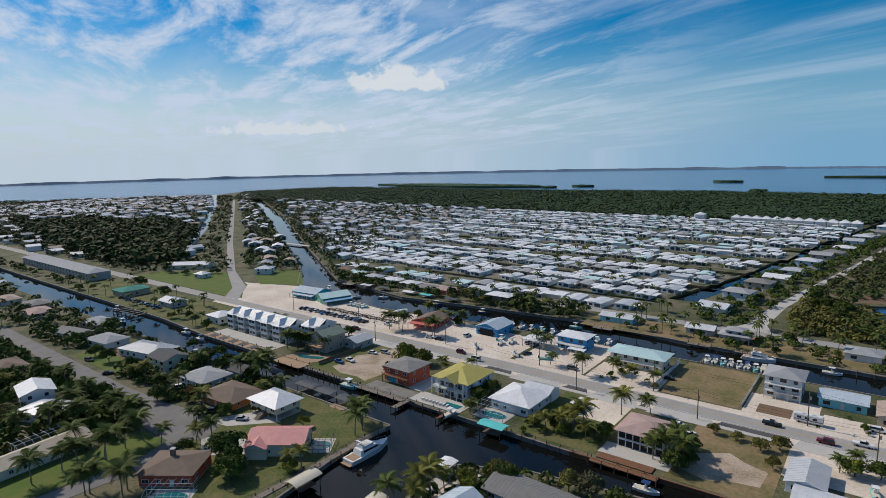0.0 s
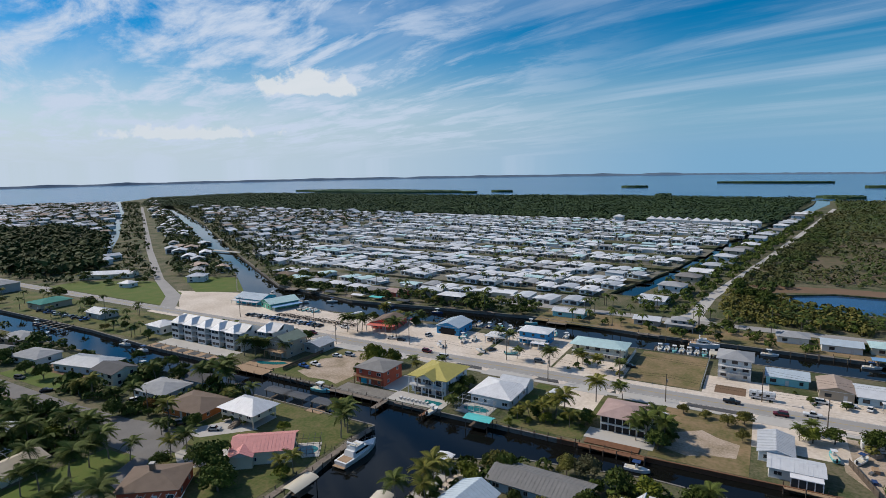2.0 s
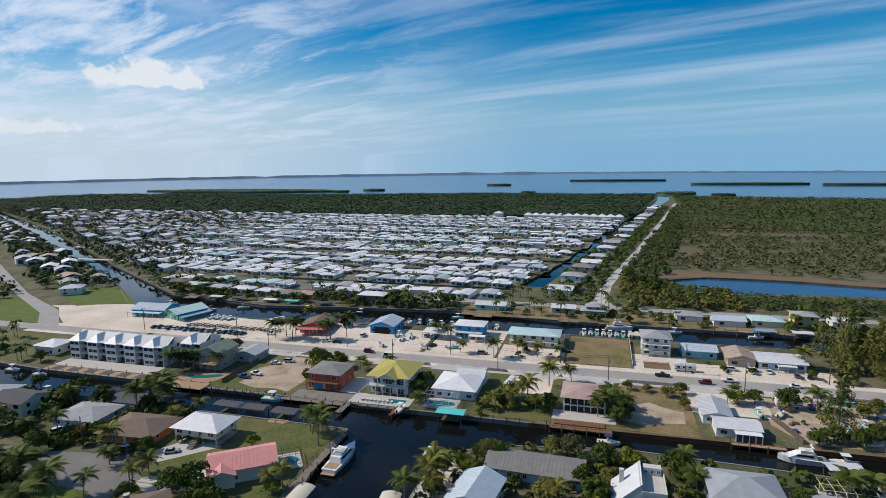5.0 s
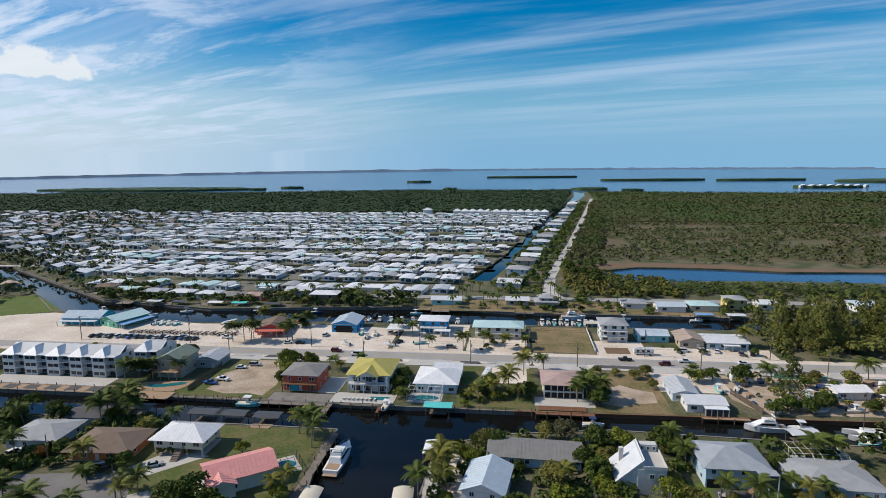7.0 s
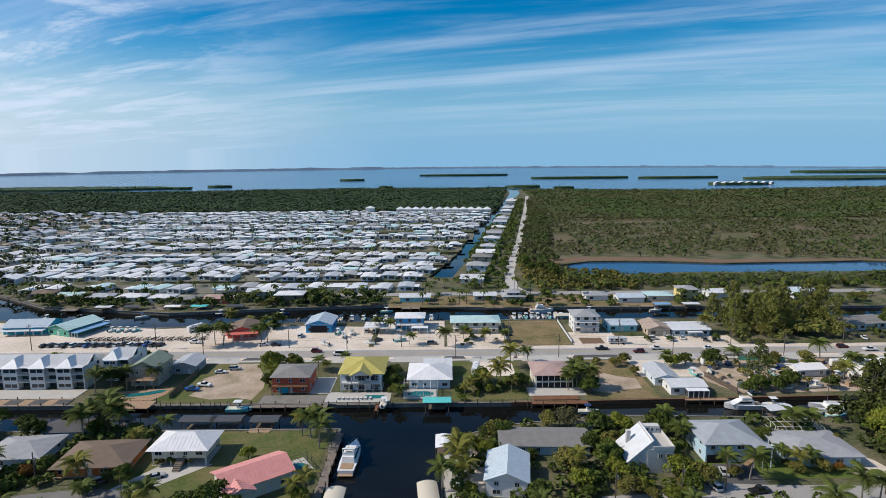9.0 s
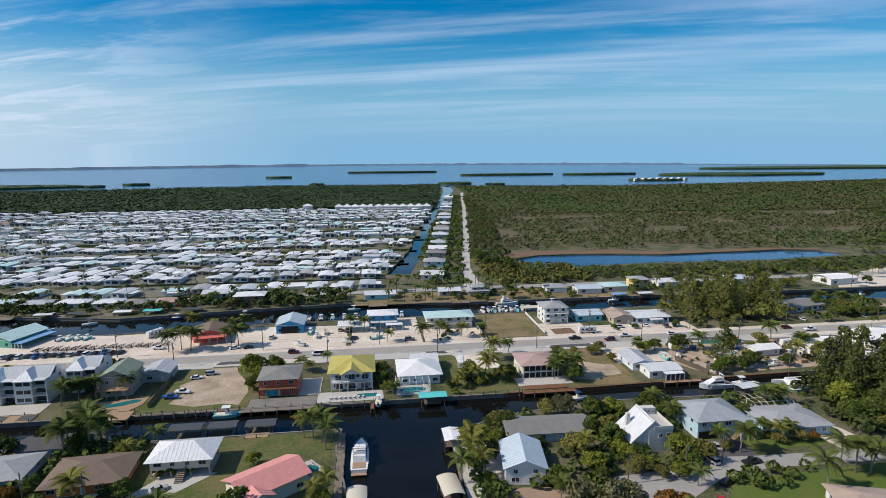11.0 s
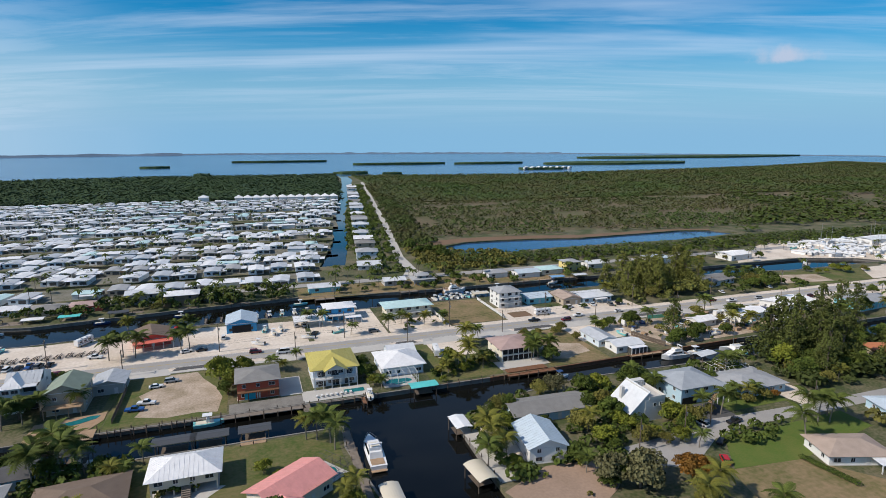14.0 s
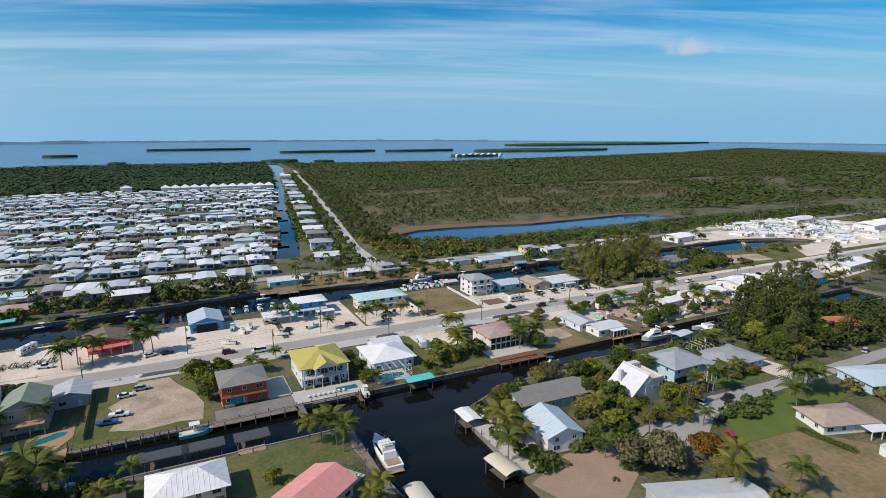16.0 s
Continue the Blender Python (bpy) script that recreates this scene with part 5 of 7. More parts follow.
for k, x, y, s in (
        ("broad", -41, 111, 1.15), ("olive", -54, 114, 0.9), ("bright", -35, 112, 1.2), ("broad", -25, 112, 1.2), ("broad", -22, 107, 1.0), ("broad", -43, 95, 1.2), ("olive", -53, 93, 1.15), ("broad", -46, 102, 1.0), ("bright", -28, 89, 1.15),
        ("olive", -24, 86, 1.0), ("broad", 0, 105, 0.9), ("bright", -72, 100, 0.85), ("broad", -67, 108, 1.0), ("broad", -72, 108, 0.7), ("bright", -62, 79, 0.5), ("broad", -61, 98, 0.55),
        ("grey", -60, 70, 1.35), ("grey", -55, 67, 1.5), ("grey", -50, 71, 1.25), ("dark_pine", 20, 145, 1.0), ("broad", 36, 112, 1.5), ("bright", 33, 108, 1.4), ("broad", 41, 104, 1.5), ("rust", -43, 65, 1.3), ("rust", -39, 67, 0.9), ("olive", -46, 58, 1.0), ("bright", -39, 84, 0.75), ("bright", -33, 80, 0.8)):
    tree(k, x, y, s)
for k, x, y, s in (
        ("broad", -131, 76, 1.55), ("broad", -126, 73, 1.2), ("broad", -137, 76, 1.2), ("bright", -114, 81, 0.7), ("bright", -128, 95, 0.5), ("olive", 6, 91, 0.6), ("olive", 0, 91, 0.6), ("rust", 10, 91, 0.5),
        ("broad", -195, 97, 0.7), ("bright", -176, 112, 0.9), ("broad", -176, 88, 0.6), ("shrub", -152, 97, 1.2), ("shrub", -149, 97, 1.3), ("shrub", -146, 97, 1.2), ("broad", -208, 118, 1.1), ("broad", -227, 118, 0.9)):
    tree(k, x, y, s, "beside a house")
for x, y, h, yel in ((-178, 186, 9, 0), (-170, 186, 9.5, 0), (-174, 188, 8.5, 0), (-153, 188, 9, 0), (-156, 190, 8, 0), (-178, 147, 7, 0), (-111, 202, 7, 0), (-105, 199, 6.5, 0), (-82, 183, 8, 0), (-72, 191, 5, 1), (-66, 188, 6, 1), (-5, 159, 4.5, 0), (26, 197, 8, 1),
                      (-40, 140.5, 8, 0), (-43, 139.5, 7, 0), (-36, 141, 8, 0), (-96, 186, 5, 0), (-118, 166, 4, 0), (-123, 157, 4, 1), (-52, 165, 6, 0), (-59, 160, 8.5, 1)):
    palm(x, y, h, bool(yel), where="beside the road")
for x, y, h, yel in ((-179, 113, 9.5, 0), (-174, 112, 10, 0), (-172, 115.5, 9, 0), (-169, 112, 8, 0), (-118, 110, 9, 0), (-120.5, 111, 7, 1), (-114.5, 104, 8.5, 0), (-115, 107.5, 9, 0), (-113, 84, 6, 1), (-157, 112, 6, 0), (-66, 142, 8.5, 1),
                      (-64, 144, 9.5, 1), (-69, 140, 6, 1), (-73, 139, 5, 1), (-61, 139, 5.5, 1), (-76, 137, 4, 1), (-80.5, 90, 8.5, 1), (-79, 94, 9, 1), (-77, 87, 7, 1), (-78, 98, 6, 1), (-83, 84, 8, 0), (-116, 82, 5, 1)):
    palm(x, y, h, bool(yel), True)
for x, y, h, yel in ((-5, 69, 9.5, 0), (5, 77, 9.5, 0), (8, 76, 9, 0), (11, 75, 8.5, 0), (14, 78, 7, 0), (-42, 58, 8, 1), (-48, 54, 9, 1), (-37, 48, 8, 0), (-31, 76, 5, 0), (-52, 92, 6, 1), (1, 92, 5, 1), (5, 93, 5, 0), (-182, 70, 9, 0), (-176, 69, 9, 0), (-172, 71, 8, 0),
                      (-155, 69, 6, 0), (-147, 75, 6, 1), (-150, 81, 5, 0), (-171, 54, 9, 0), (-158, 56, 8, 0), (-145, 47, 8, 0), (-139, 53, 8, 0)):
    palm(x, y, h, bool(yel), True, "on a lawn")
# groups of trees
scatter(["pine", "pine", "pine", "olive"], [(36, 190), (80, 190), (84, 212), (64, 218), (34, 217)], 28, 0.7, 1.35, "in a dense stand by the road", -2)
scatter(["dark_pine", "dark_pine", "broad"], [(28, 98), (62, 92), (70, 112), (100, 118), (98, 130), (58, 132), (40, 120), (28, 117)], 28, 0.85, 1.4, "in a dark grove", -1)
scatter(["broad", "olive", "palm"], [(14, 102), (22, 92), (60, 92), (56, 104), (24, 108)], 14, 0.7, 1.1, "in a dark grove")
scatter(["dark_pine", "broad", "palm", "olive"], [(80, 128), (160, 128), (200, 160), (120, 164), (74, 150)], 8, 0.6, 1.0, "behind a yard")
scatter(["shrub", "broad", "palm"], [(-300, 87), (-160, 87), (-160, 112), (-300, 114)], 22, 0.5, 0.9, "in a garden")
scatter(["broad", "olive", "palm", "broad"], [(-300, 20), (-160, 36), (-190, 60), (-240, 72), (-300, 72)], 18, 0.7, 1.25, "in a garden")
scatter(["broad", "palm", "olive"], [(-480, 60), (-300, 60), (-300, 114), (-480, 114)], 6, 0.7, 1.2, "between houses")
scatter(["broad", "palm", "shrub"], [(-66, 60), (-70, 84), (-48, 84), (-50, 60)], 7, 0.4, 0.7, "in a garden")
scatter(["broad", "olive", "shrub", "bright"], [(-78, 76), (-24, 84), (-24, 114), (-66, 114), (-78, 104)], 28, 0.55, 1.05, "in a canal-side garden", 0.2)
scatter(["shrub", "olive", "palm"], [(-26, 86), (22, 92), (22, 112), (-26, 114)], 12, 0.4, 0.7, "in a garden")
scatter(["shrub"], [(-80, 132.5), (-57, 132.5), (-57, 150), (-80, 146)], 16, 0.6, 1.4, "in a canal-side garden")
scatter(["shrub", "broad", "palm"], [(10, 133), (70, 137), (70, 164), (10, 160)], 16, 0.5, 0.9, "in a yard")
scatter(["shrub", "palm", "broad"], [(-115, 243), (110, 240), (110, 264), (-115, 264)], 18, 0.5, 0.9, "by the far canal bank")
scatter(["broad", "palm", "olive"], [(-330, 245), (-120, 245), (-120, 264), (-330, 280)], 12, 0.5, 0.95, "between waterside houses")
scatter(["shrub", "palm"], [(-76, 182), (-56, 182), (-56, 199), (-76, 199)], 9, 0.6, 1.2, "before the motel")
scatter(["broad", "palm", "olive"], [(-420, 136), (-190, 136), (-190, 166), (-420, 168)], 10, 0.5, 0.9, "beside the canal")
scatter(["palm", "broad"], [(-185, 205), (-150, 205), (-150, 216), (-185, 214)], 12, 0.5, 0.8, "beside the bar")
scatter(["broad"], [(-34, 300), (-14, 300), (-8, 345), (-30, 350)], 8, 1.0, 1.5, "at the corner of the lane")
scatter(["shrub", "broad"], [(-12, 184), (30, 184), (30, 196), (-12, 196)], 7, 0.4, 0.6, "in a sandy yard")
scatter(["shrub", "palm"], [(-245, 152), (-180, 160), (-180, 167), (-245, 167)], 10, 0.6, 1.0, "behind the townhouses")


for k, x, y, s in (("broad", -98.5, 143, 1.1), ("broad", -99, 151, 1.0), ("bright", -97.5, 137.5, 0.75), ("bright", -142, 157, 1.45), ("bright", -138, 151, 1.1), ("broad", -139.5, 145, 0.9), ("bright", -70, 147, 1.0), ("broad", -72, 143, 0.8),
                   ("bright", -68, 139, 0.7), ("broad", -37, 150, 0.9), ("broad", -57, 143, 0.8), ("broad", 12, 160, 1.15), ("broad", 28, 141, 1.25), ("broad", 22, 138, 0.9), ("olive", 45, 160, 1.0), ("broad", -192, 147, 1.1), ("broad", -208, 113, 1.2)):
    tree(k, x, y, s, "between canal-side houses")
for x, y, h in ((-96, 134, 4.5), (-126.5, 159, 5), (-38.5, 146, 7.5), (-190, 143, 8), (-187, 147, 7), (-194, 141, 8.5), (-176, 118, 10), (-178, 109, 9.5), (52, 163, 9), (-2, 165, 4)):
    palm(x, y, h, where="beside a canal-side house")
for x, y, h in ((-183, 69, 9), (-159, 56, 9.5), (-161, 40, 8.5), (-160, 50, 8), (-161, 67, 9.5), (-173, 69, 9), (-161, 62, 7.5), (-189, 53, 9), (-146, 79, 6.5), (-161, 82, 5), (-145, 46, 8), (-137, 51, 8.5), (-162, 47, 7), (-196, 62, 8.5),
                (-205, 69, 8), (-186, 60, 9), (-194, 46, 8), (-226, 70, 8), (-236, 66, 9)):
    palm(x, y, h, where="on a clipped lawn")
for k, x, y, s in (("broad", -186, 83, 1.0), ("broad", -200, 72, 1.15), ("broad", -190, 61, 1.3), ("broad", -197, 56, 1.2), ("bright", -184, 65, 0.9), ("broad", -178, 60, 1.0), ("broad", -123, 70, 1.35), ("broad", -144, 70, 0.9), ("broad", -226, 92, 0.9),
                   ("broad", -240, 90, 1.0), ("broad", -253, 90, 1.1), ("broad", -274, 92, 1.2), ("broad", -286, 110, 1.2), ("olive", -205, 108, 1.0), ("broad", -199, 117, 0.9), ("broad", -248, 152, 1.0), ("broad", -335, 160, 1.2), ("broad", -376, 165, 1.3)):
    tree(k, x, y, s, "beside a house")
scatter(["palm", "palm", "broad"], [(-395, 196), (-372, 215), (-400, 240), (-440, 232), (-440, 205)], 14, 0.7, 1.1, "beside a lawn")
scatter(["broad", "broad", "palm", "olive"], [(88, 186), (126, 186), (128, 212), (88, 214)], 12, 0.8, 1.3, "in gardens by the road", -0.5)
scatter(["broad", "bright", "olive"], [(160, 203), (204, 196), (206, 208), (166, 211)], 10, 0.5, 0.8, "on the basin's edge")
scatter(["broad", "dark_pine", "palm"], [(84, 134), (200, 134), (210, 148), (84, 146)], 14, 0.8, 1.2, "behind a yard", -0.5)
scatter(["broad", "palm", "olive"], [(110, 240), (200, 246), (230, 292), (110, 286)], 8, 0.7, 1.1, "between houses by the street", 0.2)


# large woods and scrub, past counting
def woods(name, poly, step, height, radius, per, material, label, jitter=1.0, keep=None, leaf=0.42, lift=2.4):
    xs, ys = [p[0] for p in poly], [p[1] for p in poly]
    gx, gy = np.meshgrid(np.arange(min(xs), max(xs), step), np.arange(min(ys), max(ys), step))
    pts = np.stack([gx.ravel(), gy.ravel()], axis=1) + rng.uniform(-0.5, 0.5, (gx.size, 2)) * step * jitter
    ok = np.zeros(len(pts), bool)
    for i, (x1, y1) in enumerate(poly):
        x0, y0 = poly[i - 1]
        if y1 == y0:
            continue
        cross = ((y1 > pts[:, 1]) != (y0 > pts[:, 1])) & (pts[:, 0] < (x0 - x1) * (pts[:, 1] - y1) / (y0 - y1) + x1)
        ok ^= cross
    pts = pts[ok]
    if keep:
        pts = np.array([p for p in pts if keep(p[0], p[1])])
    big = np.array([noise.noise((p[0] * 0.012, p[1] * 0.012, 3.0)) + 0.6 * noise.noise((p[0] * 0.04, p[1] * 0.04, 9.0)) for p in pts])
    hs = height * (1 + 0.55 * big) * rng.uniform(0.65, 1.2, len(pts))
    c = np.column_stack([pts, hs * 0.62])
    rad = radius * rng.uniform(0.7, 1.25, len(pts))
    q = leaf_quads(c, rad, per, rad * leaf, 0.8, lift)
    ob = new(name, quad_mesh(name, q, M[material]))
    return tagged(ob, label, "woods", kind="stuff")


BELT = [(-1300, 1150), (-1380, 900), (-1150, 720), (-700, 745), (-470, 740), (-200, 728), (-25, 722), (-4, 770), (56, 1225), (-60, 1210), (-320, 1245), (-600, 1178), (-1000, 1185)]
# raised slab in leaf colour, added so gaps between clumps catch light
patch("mangrove_floor", [(-1250, 1130), (-1300, 920), (-1150, 730), (-700, 752), (-470, 748), (-200, 737), (-30, 730), (-10, 770), (44, 1180), (-320, 1220), (-600, 1165), (-1000, 1170)], "mangrove", 2.9, "flat slab added under the mangrove canopy to lighten its dark gaps", "woods")
woods("mangrove_woods", BELT, 6.2, 4.0, 4.4, 10, "mangrove", "dense dark green mangrove wood along the bay", lift=1.7)
# lower slab added beneath the scrub, again to brighten the gaps
patch("scrub_floor", [(30, 640), (520, 610), (1500, 540), (1800, 540), (1800, 1400), (1250, 1230), (880, 1165), (430, 1110), (140, 1165), (84, 1190), (74, 1000), (44, 800)], "scrub", 1.3, "flat slab added under the low olive scrub to lighten its dark gaps", "scrub")
patch("scrub_ground", [(-4, 400), (60, 392), (400, 366), (1500, 340), (1500, 540), (520, 612), (30, 642)], "scrub_soil", 0.06, "brown and olive scrubland ground", "ground")
woods("scrub_bushes", [(-6, 385), (240, 360), (520, 350), (520, 620), (20, 640)], 6.0, 2.2, 2.6, 10, "scrub", "low olive and brown scrub bushes", lift=1.1, keep=lambda x, y: noise.noise((x * 0.02, y * 0.03, 7)) > -0.28)
woods("scrub_woods", [(22, 640), (520, 600), (1500, 520), (1800, 1400), (1250, 1235), (880, 1170), (430, 1115), (140, 1170), (84, 1200), (74, 1000)], 7.0, 2.5, 3.6, 7, "scrub", "wide green scrub reaching to the bay", lift=1.2)
woods("green_scrub", [(240, 330), (1100, 300), (1100, 560), (520, 620), (420, 470)], 9.0, 4.6, 4.6, 9, "leaf", "green scrub and low trees beside the pond", keep=lambda x, y: noise.noise((x * 0.012, y * 0.02, 2)) > -0.2)
woods("pond_thicket", [(-10, 284), (420, 284), (420, 300), (240, 308), (140, 303), (40, 308), (-10, 322)], 3.6, 4.2, 2.6, 16, "leaf", "green thicket between street and pond", leaf=0.35)
woods("west_grove", [(-950, 255), (-560, 195), (-460, 195), (-452, 236), (-560, 300), (-660, 360), (-760, 360), (-900, 320)], 5.2, 9.5, 4.2, 18, "grove", "dark wooded grove beside the street", leaf=0.5, lift=0.8)
woods("west_trees", [(-1500, 500), (-1350, 200), (-330, 20), (-420, 115), (-700, 113), (-1100, 250), (-950, 400), (-1080, 620), (-1300, 750)], 9.0, 5.0, 3.4, 13, "grove", "trees among distant houses", keep=lambda x, y: free(x, y, 1, False), leaf=0.48, lift=0.8)
woods("street_trees", [(-330, 250), (-300, 268), (-980, 690), (-1250, 860), (-1280, 830), (-500, 330), (-380, 240)], 7.4, 4.6, 2.7, 16, "grove", "garden trees along the diagonal canal", keep=lambda x, y: free(x, y, 0.5, False) and (abs((y - 232) - (x + 372) * -0.632) > 6), leaf=0.45, lift=0.6)
woods("park_trees", [(-330, 290), (-100, 284), (-36, 560), (-20, 700), (-1000, 720), (-1050, 735), (-420, 345)], 12.0, 4.6, 2.0, 14, "leaf", "small garden trees between park homes", keep=lambda x, y: rng.random() < 0.9 and free(x, y, 1, False), leaf=0.36)
woods("east_trees", [(100, 240), (400, 284), (800, 284), (800, 100), (240, 120), (200, 160), (330, 190), (330, 215)], 13.0, 6.0, 4.5, 14, "leaf", "trees beyond the boatyard and the road", keep=lambda x, y: abs(y - 175) > 14 and not (126 < x < 350 and 186 < y < 292), leaf=0.36)
woods("foreshore_trees", [(-330, 30), (-420, 30), (-560, 60), (-560, 112), (-420, 112)], 10.0, 6.0, 3.6, 16, "leaf", "garden trees among houses", keep=lambda x, y: free(x, y, 1, False) and not 72 < y < 86, leaf=0.36)

def bushes(name, poly, step, height, radius, share, material, label):
    return woods(name, poly, step, height, radius, 64 if radius < 2.8 else 40, material, label, lift=0.3, keep=lambda x, y: rng.random() < share and free(x, y, 0.6) and not any(inside(p, x, y) for p in OPEN), leaf=0.3)


def far_palms(name, polys, material, label):
    """Distant palms past counting: crowns of a few arched fronds in one mesh, trunks in another."""
    crowns, trunks = [], []
    for poly, n in polys:
        xs, ys = [p[0] for p in poly], [p[1] for p in poly]
        for _ in range(n):
            x, y = rng.uniform(min(xs), max(xs)), rng.uniform(min(ys), max(ys))
            if not inside(poly, x, y) or not free(x, y, 0.5):
                continue
            h = rng.uniform(4.5, 8.0)
            for i in range(11):
                a, up, ln = i * 2.4 + rng.uniform(-0.2, 0.2), rng.uniform(-0.2, 0.8), rng.uniform(2.3, 3.0)
                ca, sa = math.cos(a), math.sin(a)
                last = None
                for k, w in enumerate((0.15, 0.55, 0.5, 0.1)):
                    f = k / 3
                    r, z = ln * f, h + up * 1.6 * math.sin(f * 2.0) - 1.5 * f ** 2
                    edge = ((x + ca * r - sa * w, y + sa * r + ca * w, z), (x + ca * r + sa * w, y + sa * r - ca * w, z))
                    if last:
                        crowns += [last[0], last[1], edge[1], edge[0]]
                    last = edge
            for dx, dy in ((0.15, 0.0), (0.0, 0.15)):
                trunks += [(x - dx, y - dy, 0), (x + dx, y + dy, 0), (x + dx * 0.7, y + dy * 0.7, h), (x - dx * 0.7, y - dy * 0.7, h)]
    t = thing(name, pose(0, 0, 0), label, "palms", kind="stuff")
    for nm, v, m in (("crowns", crowns, material), ("trunks", trunks, M["palm_trunk"])):
        o = new(nm, quad_mesh(nm, np.array(v), m))
        o.parent = t
        tagged(o, kind="stuff")


# planted round in the turning circle, and a clipped hedge along the dry field
for (x, y), k, size in zip([(-37.3, 80.0), (-30.8, 80.7), (-28.3, 87.5), (-26.3, 83.6), (-36.8, 84.2)], ("olive", "bright", "shrub", "shrub", "shrub"), (0.6, 0.55, 1.5, 1.4, 1.3)):
    tree(k, x, y, size, "in the turning circle")
hedge_from, hedge_to = Vector((-12.1, 64.0, 0)), Vector((-10.3, 52.1, 0))
along = np.linspace(0, 1, 26)[:, None]
hedge = np.array(hedge_from)[None] * (1 - along) + np.array(hedge_to)[None] * along + np.array([0, 0, 0.6])
tagged(new("hedge", quad_mesh("hedge", leaf_quads(hedge, np.full(26, 0.85), 70, 0.16, 0.95), M["leaf"])), "clipped green hedge along a dry field", "hedge")
far_palms("distant_palms", (([(-330, 290), (-100, 284), (-36, 560), (-20, 700), (-700, 720), (-420, 345)], 230), ([(-320, 244), (-112, 246), (-112, 264), (-320, 284)], 60), ([(-100, 242), (140, 240), (140, 286), (-100, 286)], 60),
                            ([(-330, 232), (-300, 268), (-980, 690), (-1000, 660), (-380, 235)], 110), ([(-76, 285), (-50, 285), (40, 880), (20, 900)], 60), ([(140, 205), (210, 196), (350, 230), (320, 290), (140, 280)], 40),
                            ([(-430, 136), (-250, 136), (-250, 166), (-430, 168)], 30), ([(-700, 20), (-310, 20), (-310, 114), (-700, 114)], 80), ([(86, 134), (210, 134), (210, 166), (86, 166)], 16)), M["frond"], "many slender palms among distant homes and canals")

OPEN = [rect(-560, -146, 73.5, 85), rect(-158, -145, 0, 74), rect(-24, 300, 79, 89), rect(-52, -22, 66, 84), rect(-160, -112, 60, 114), rect(-24, 14, 86, 98), [(-31, 66), (20, 79), (20, 60), (-10, 30), (-40, 40)], rect(-303, 400, 264.5, 274.5), rect(-55, -32, 184, 218), rect(-39, -16, 133, 166),
        [(-83, 75), (-70, 81), (-55, 79), (-53, 74), (-60, 68), (-70, 62), (-80, 66)], rect(14, 24, 84, 102), rect(-168, -153, 24, 70), [(-265, 85), (-226, 85), (-226, 112), (-265, 112)], rect(-110, -96, 242, 262)]
bushes("garden_bushes", [(-310, 20), (-165, 30), (-152, 72), (-160, 112), (-310, 115)], 3.6, 2.2, 2.0, 0.55, "leaf", "dense garden bushes between houses")
bushes("canal_bushes", [(-80, 76), (-20, 66), (24, 92), (24, 116), (-66, 114), (-80, 106)], 3.2, 2.6, 2.0, 0.5, "leaf", "dense bushes in canal-side gardens")
bushes("lane_bushes", [(-60, 52), (0, 30), (60, 40), (90, 78), (30, 78), (-10, 60), (-44, 62)], 3.4, 2.2, 2.0, 0.35, "leaf_olive", "garden bushes by the lane")
bushes("grove_bushes", [(20, 90), (120, 90), (120, 134), (30, 130), (24, 112)], 3.6, 3.6, 2.6, 0.6, "grove", "dark undergrowth of the grove")
bushes("waterside_bushes", [(-310, 243), (-112, 246), (-112, 263), (-310, 282)], 3.8, 3.6, 2.3, 0.62, "leaf", "bushes between waterside houses")
bushes("far_bank_bushes", [(-100, 242), (-16, 242), (140, 240), (140, 264), (-100, 264)], 4.2, 2.4, 1.9, 0.2, "leaf", "bushes on the far canal bank")
bushes("street_bushes", [(-20, 275), (400, 275), (400, 286), (-20, 286)], 4.0, 2.6, 2.2, 0.3, "leaf", "bushes beside the street")
bushes("corner_bushes", [(-34, 276), (24, 276), (24, 326), (-8, 340), (-32, 344)], 4.0, 3.6, 2.5, 0.6, "leaf_olive", "dense bushes at the corner of the lane")
bushes("lane_scrub", [(-34, 340), (-8, 330), (4, 420), (40, 640), (60, 900), (54, 900), (26, 700), (-22, 420)], 5.0, 2.6, 2.6, 0.6, "scrub", "scrub bushes beside the lane")
bushes("yard_bushes", [(8, 134), (100, 136), (100, 165), (8, 165)], 3.6, 2.0, 1.6, 0.2, "leaf_olive", "bushes in the cluttered yard")
bushes("lane_side_bushes", [(-76, 280), (-50, 280), (50, 900), (20, 910), (-40, 600)], 5.0, 3.4, 2.4, 0.5, "leaf", "bushes between houses along the lane")
bushes("stand_undergrowth", [(34, 184), (84, 184), (86, 217), (34, 217)], 4.0, 4.2, 2.6, 0.55, "leaf_pine", "undergrowth of the tree stand")
bushes("east_bushes", [(84, 184), (140, 184), (136, 216), (84, 216)], 4.5, 3.0, 2.4, 0.4, "leaf", "garden bushes by the road")
bushes("west_bushes", [(-700, 10), (-310, 15), (-310, 114), (-700, 114)], 6.0, 4.0, 3.0, 0.45, "grove", "trees and bushes among houses")
bushes("road_bushes", [(-1000, 182), (-420, 182), (-460, 198), (-560, 196), (-960, 250)], 7.0, 4.0, 3.0, 0.4, "grove", "bushes beside the long road")
bushes("south_bushes", [(-700, 137), (-430, 137), (-430, 148), (-700, 148)], 5.0, 3.0, 2.2, 0.35, "leaf", "bushes on the canal bank")

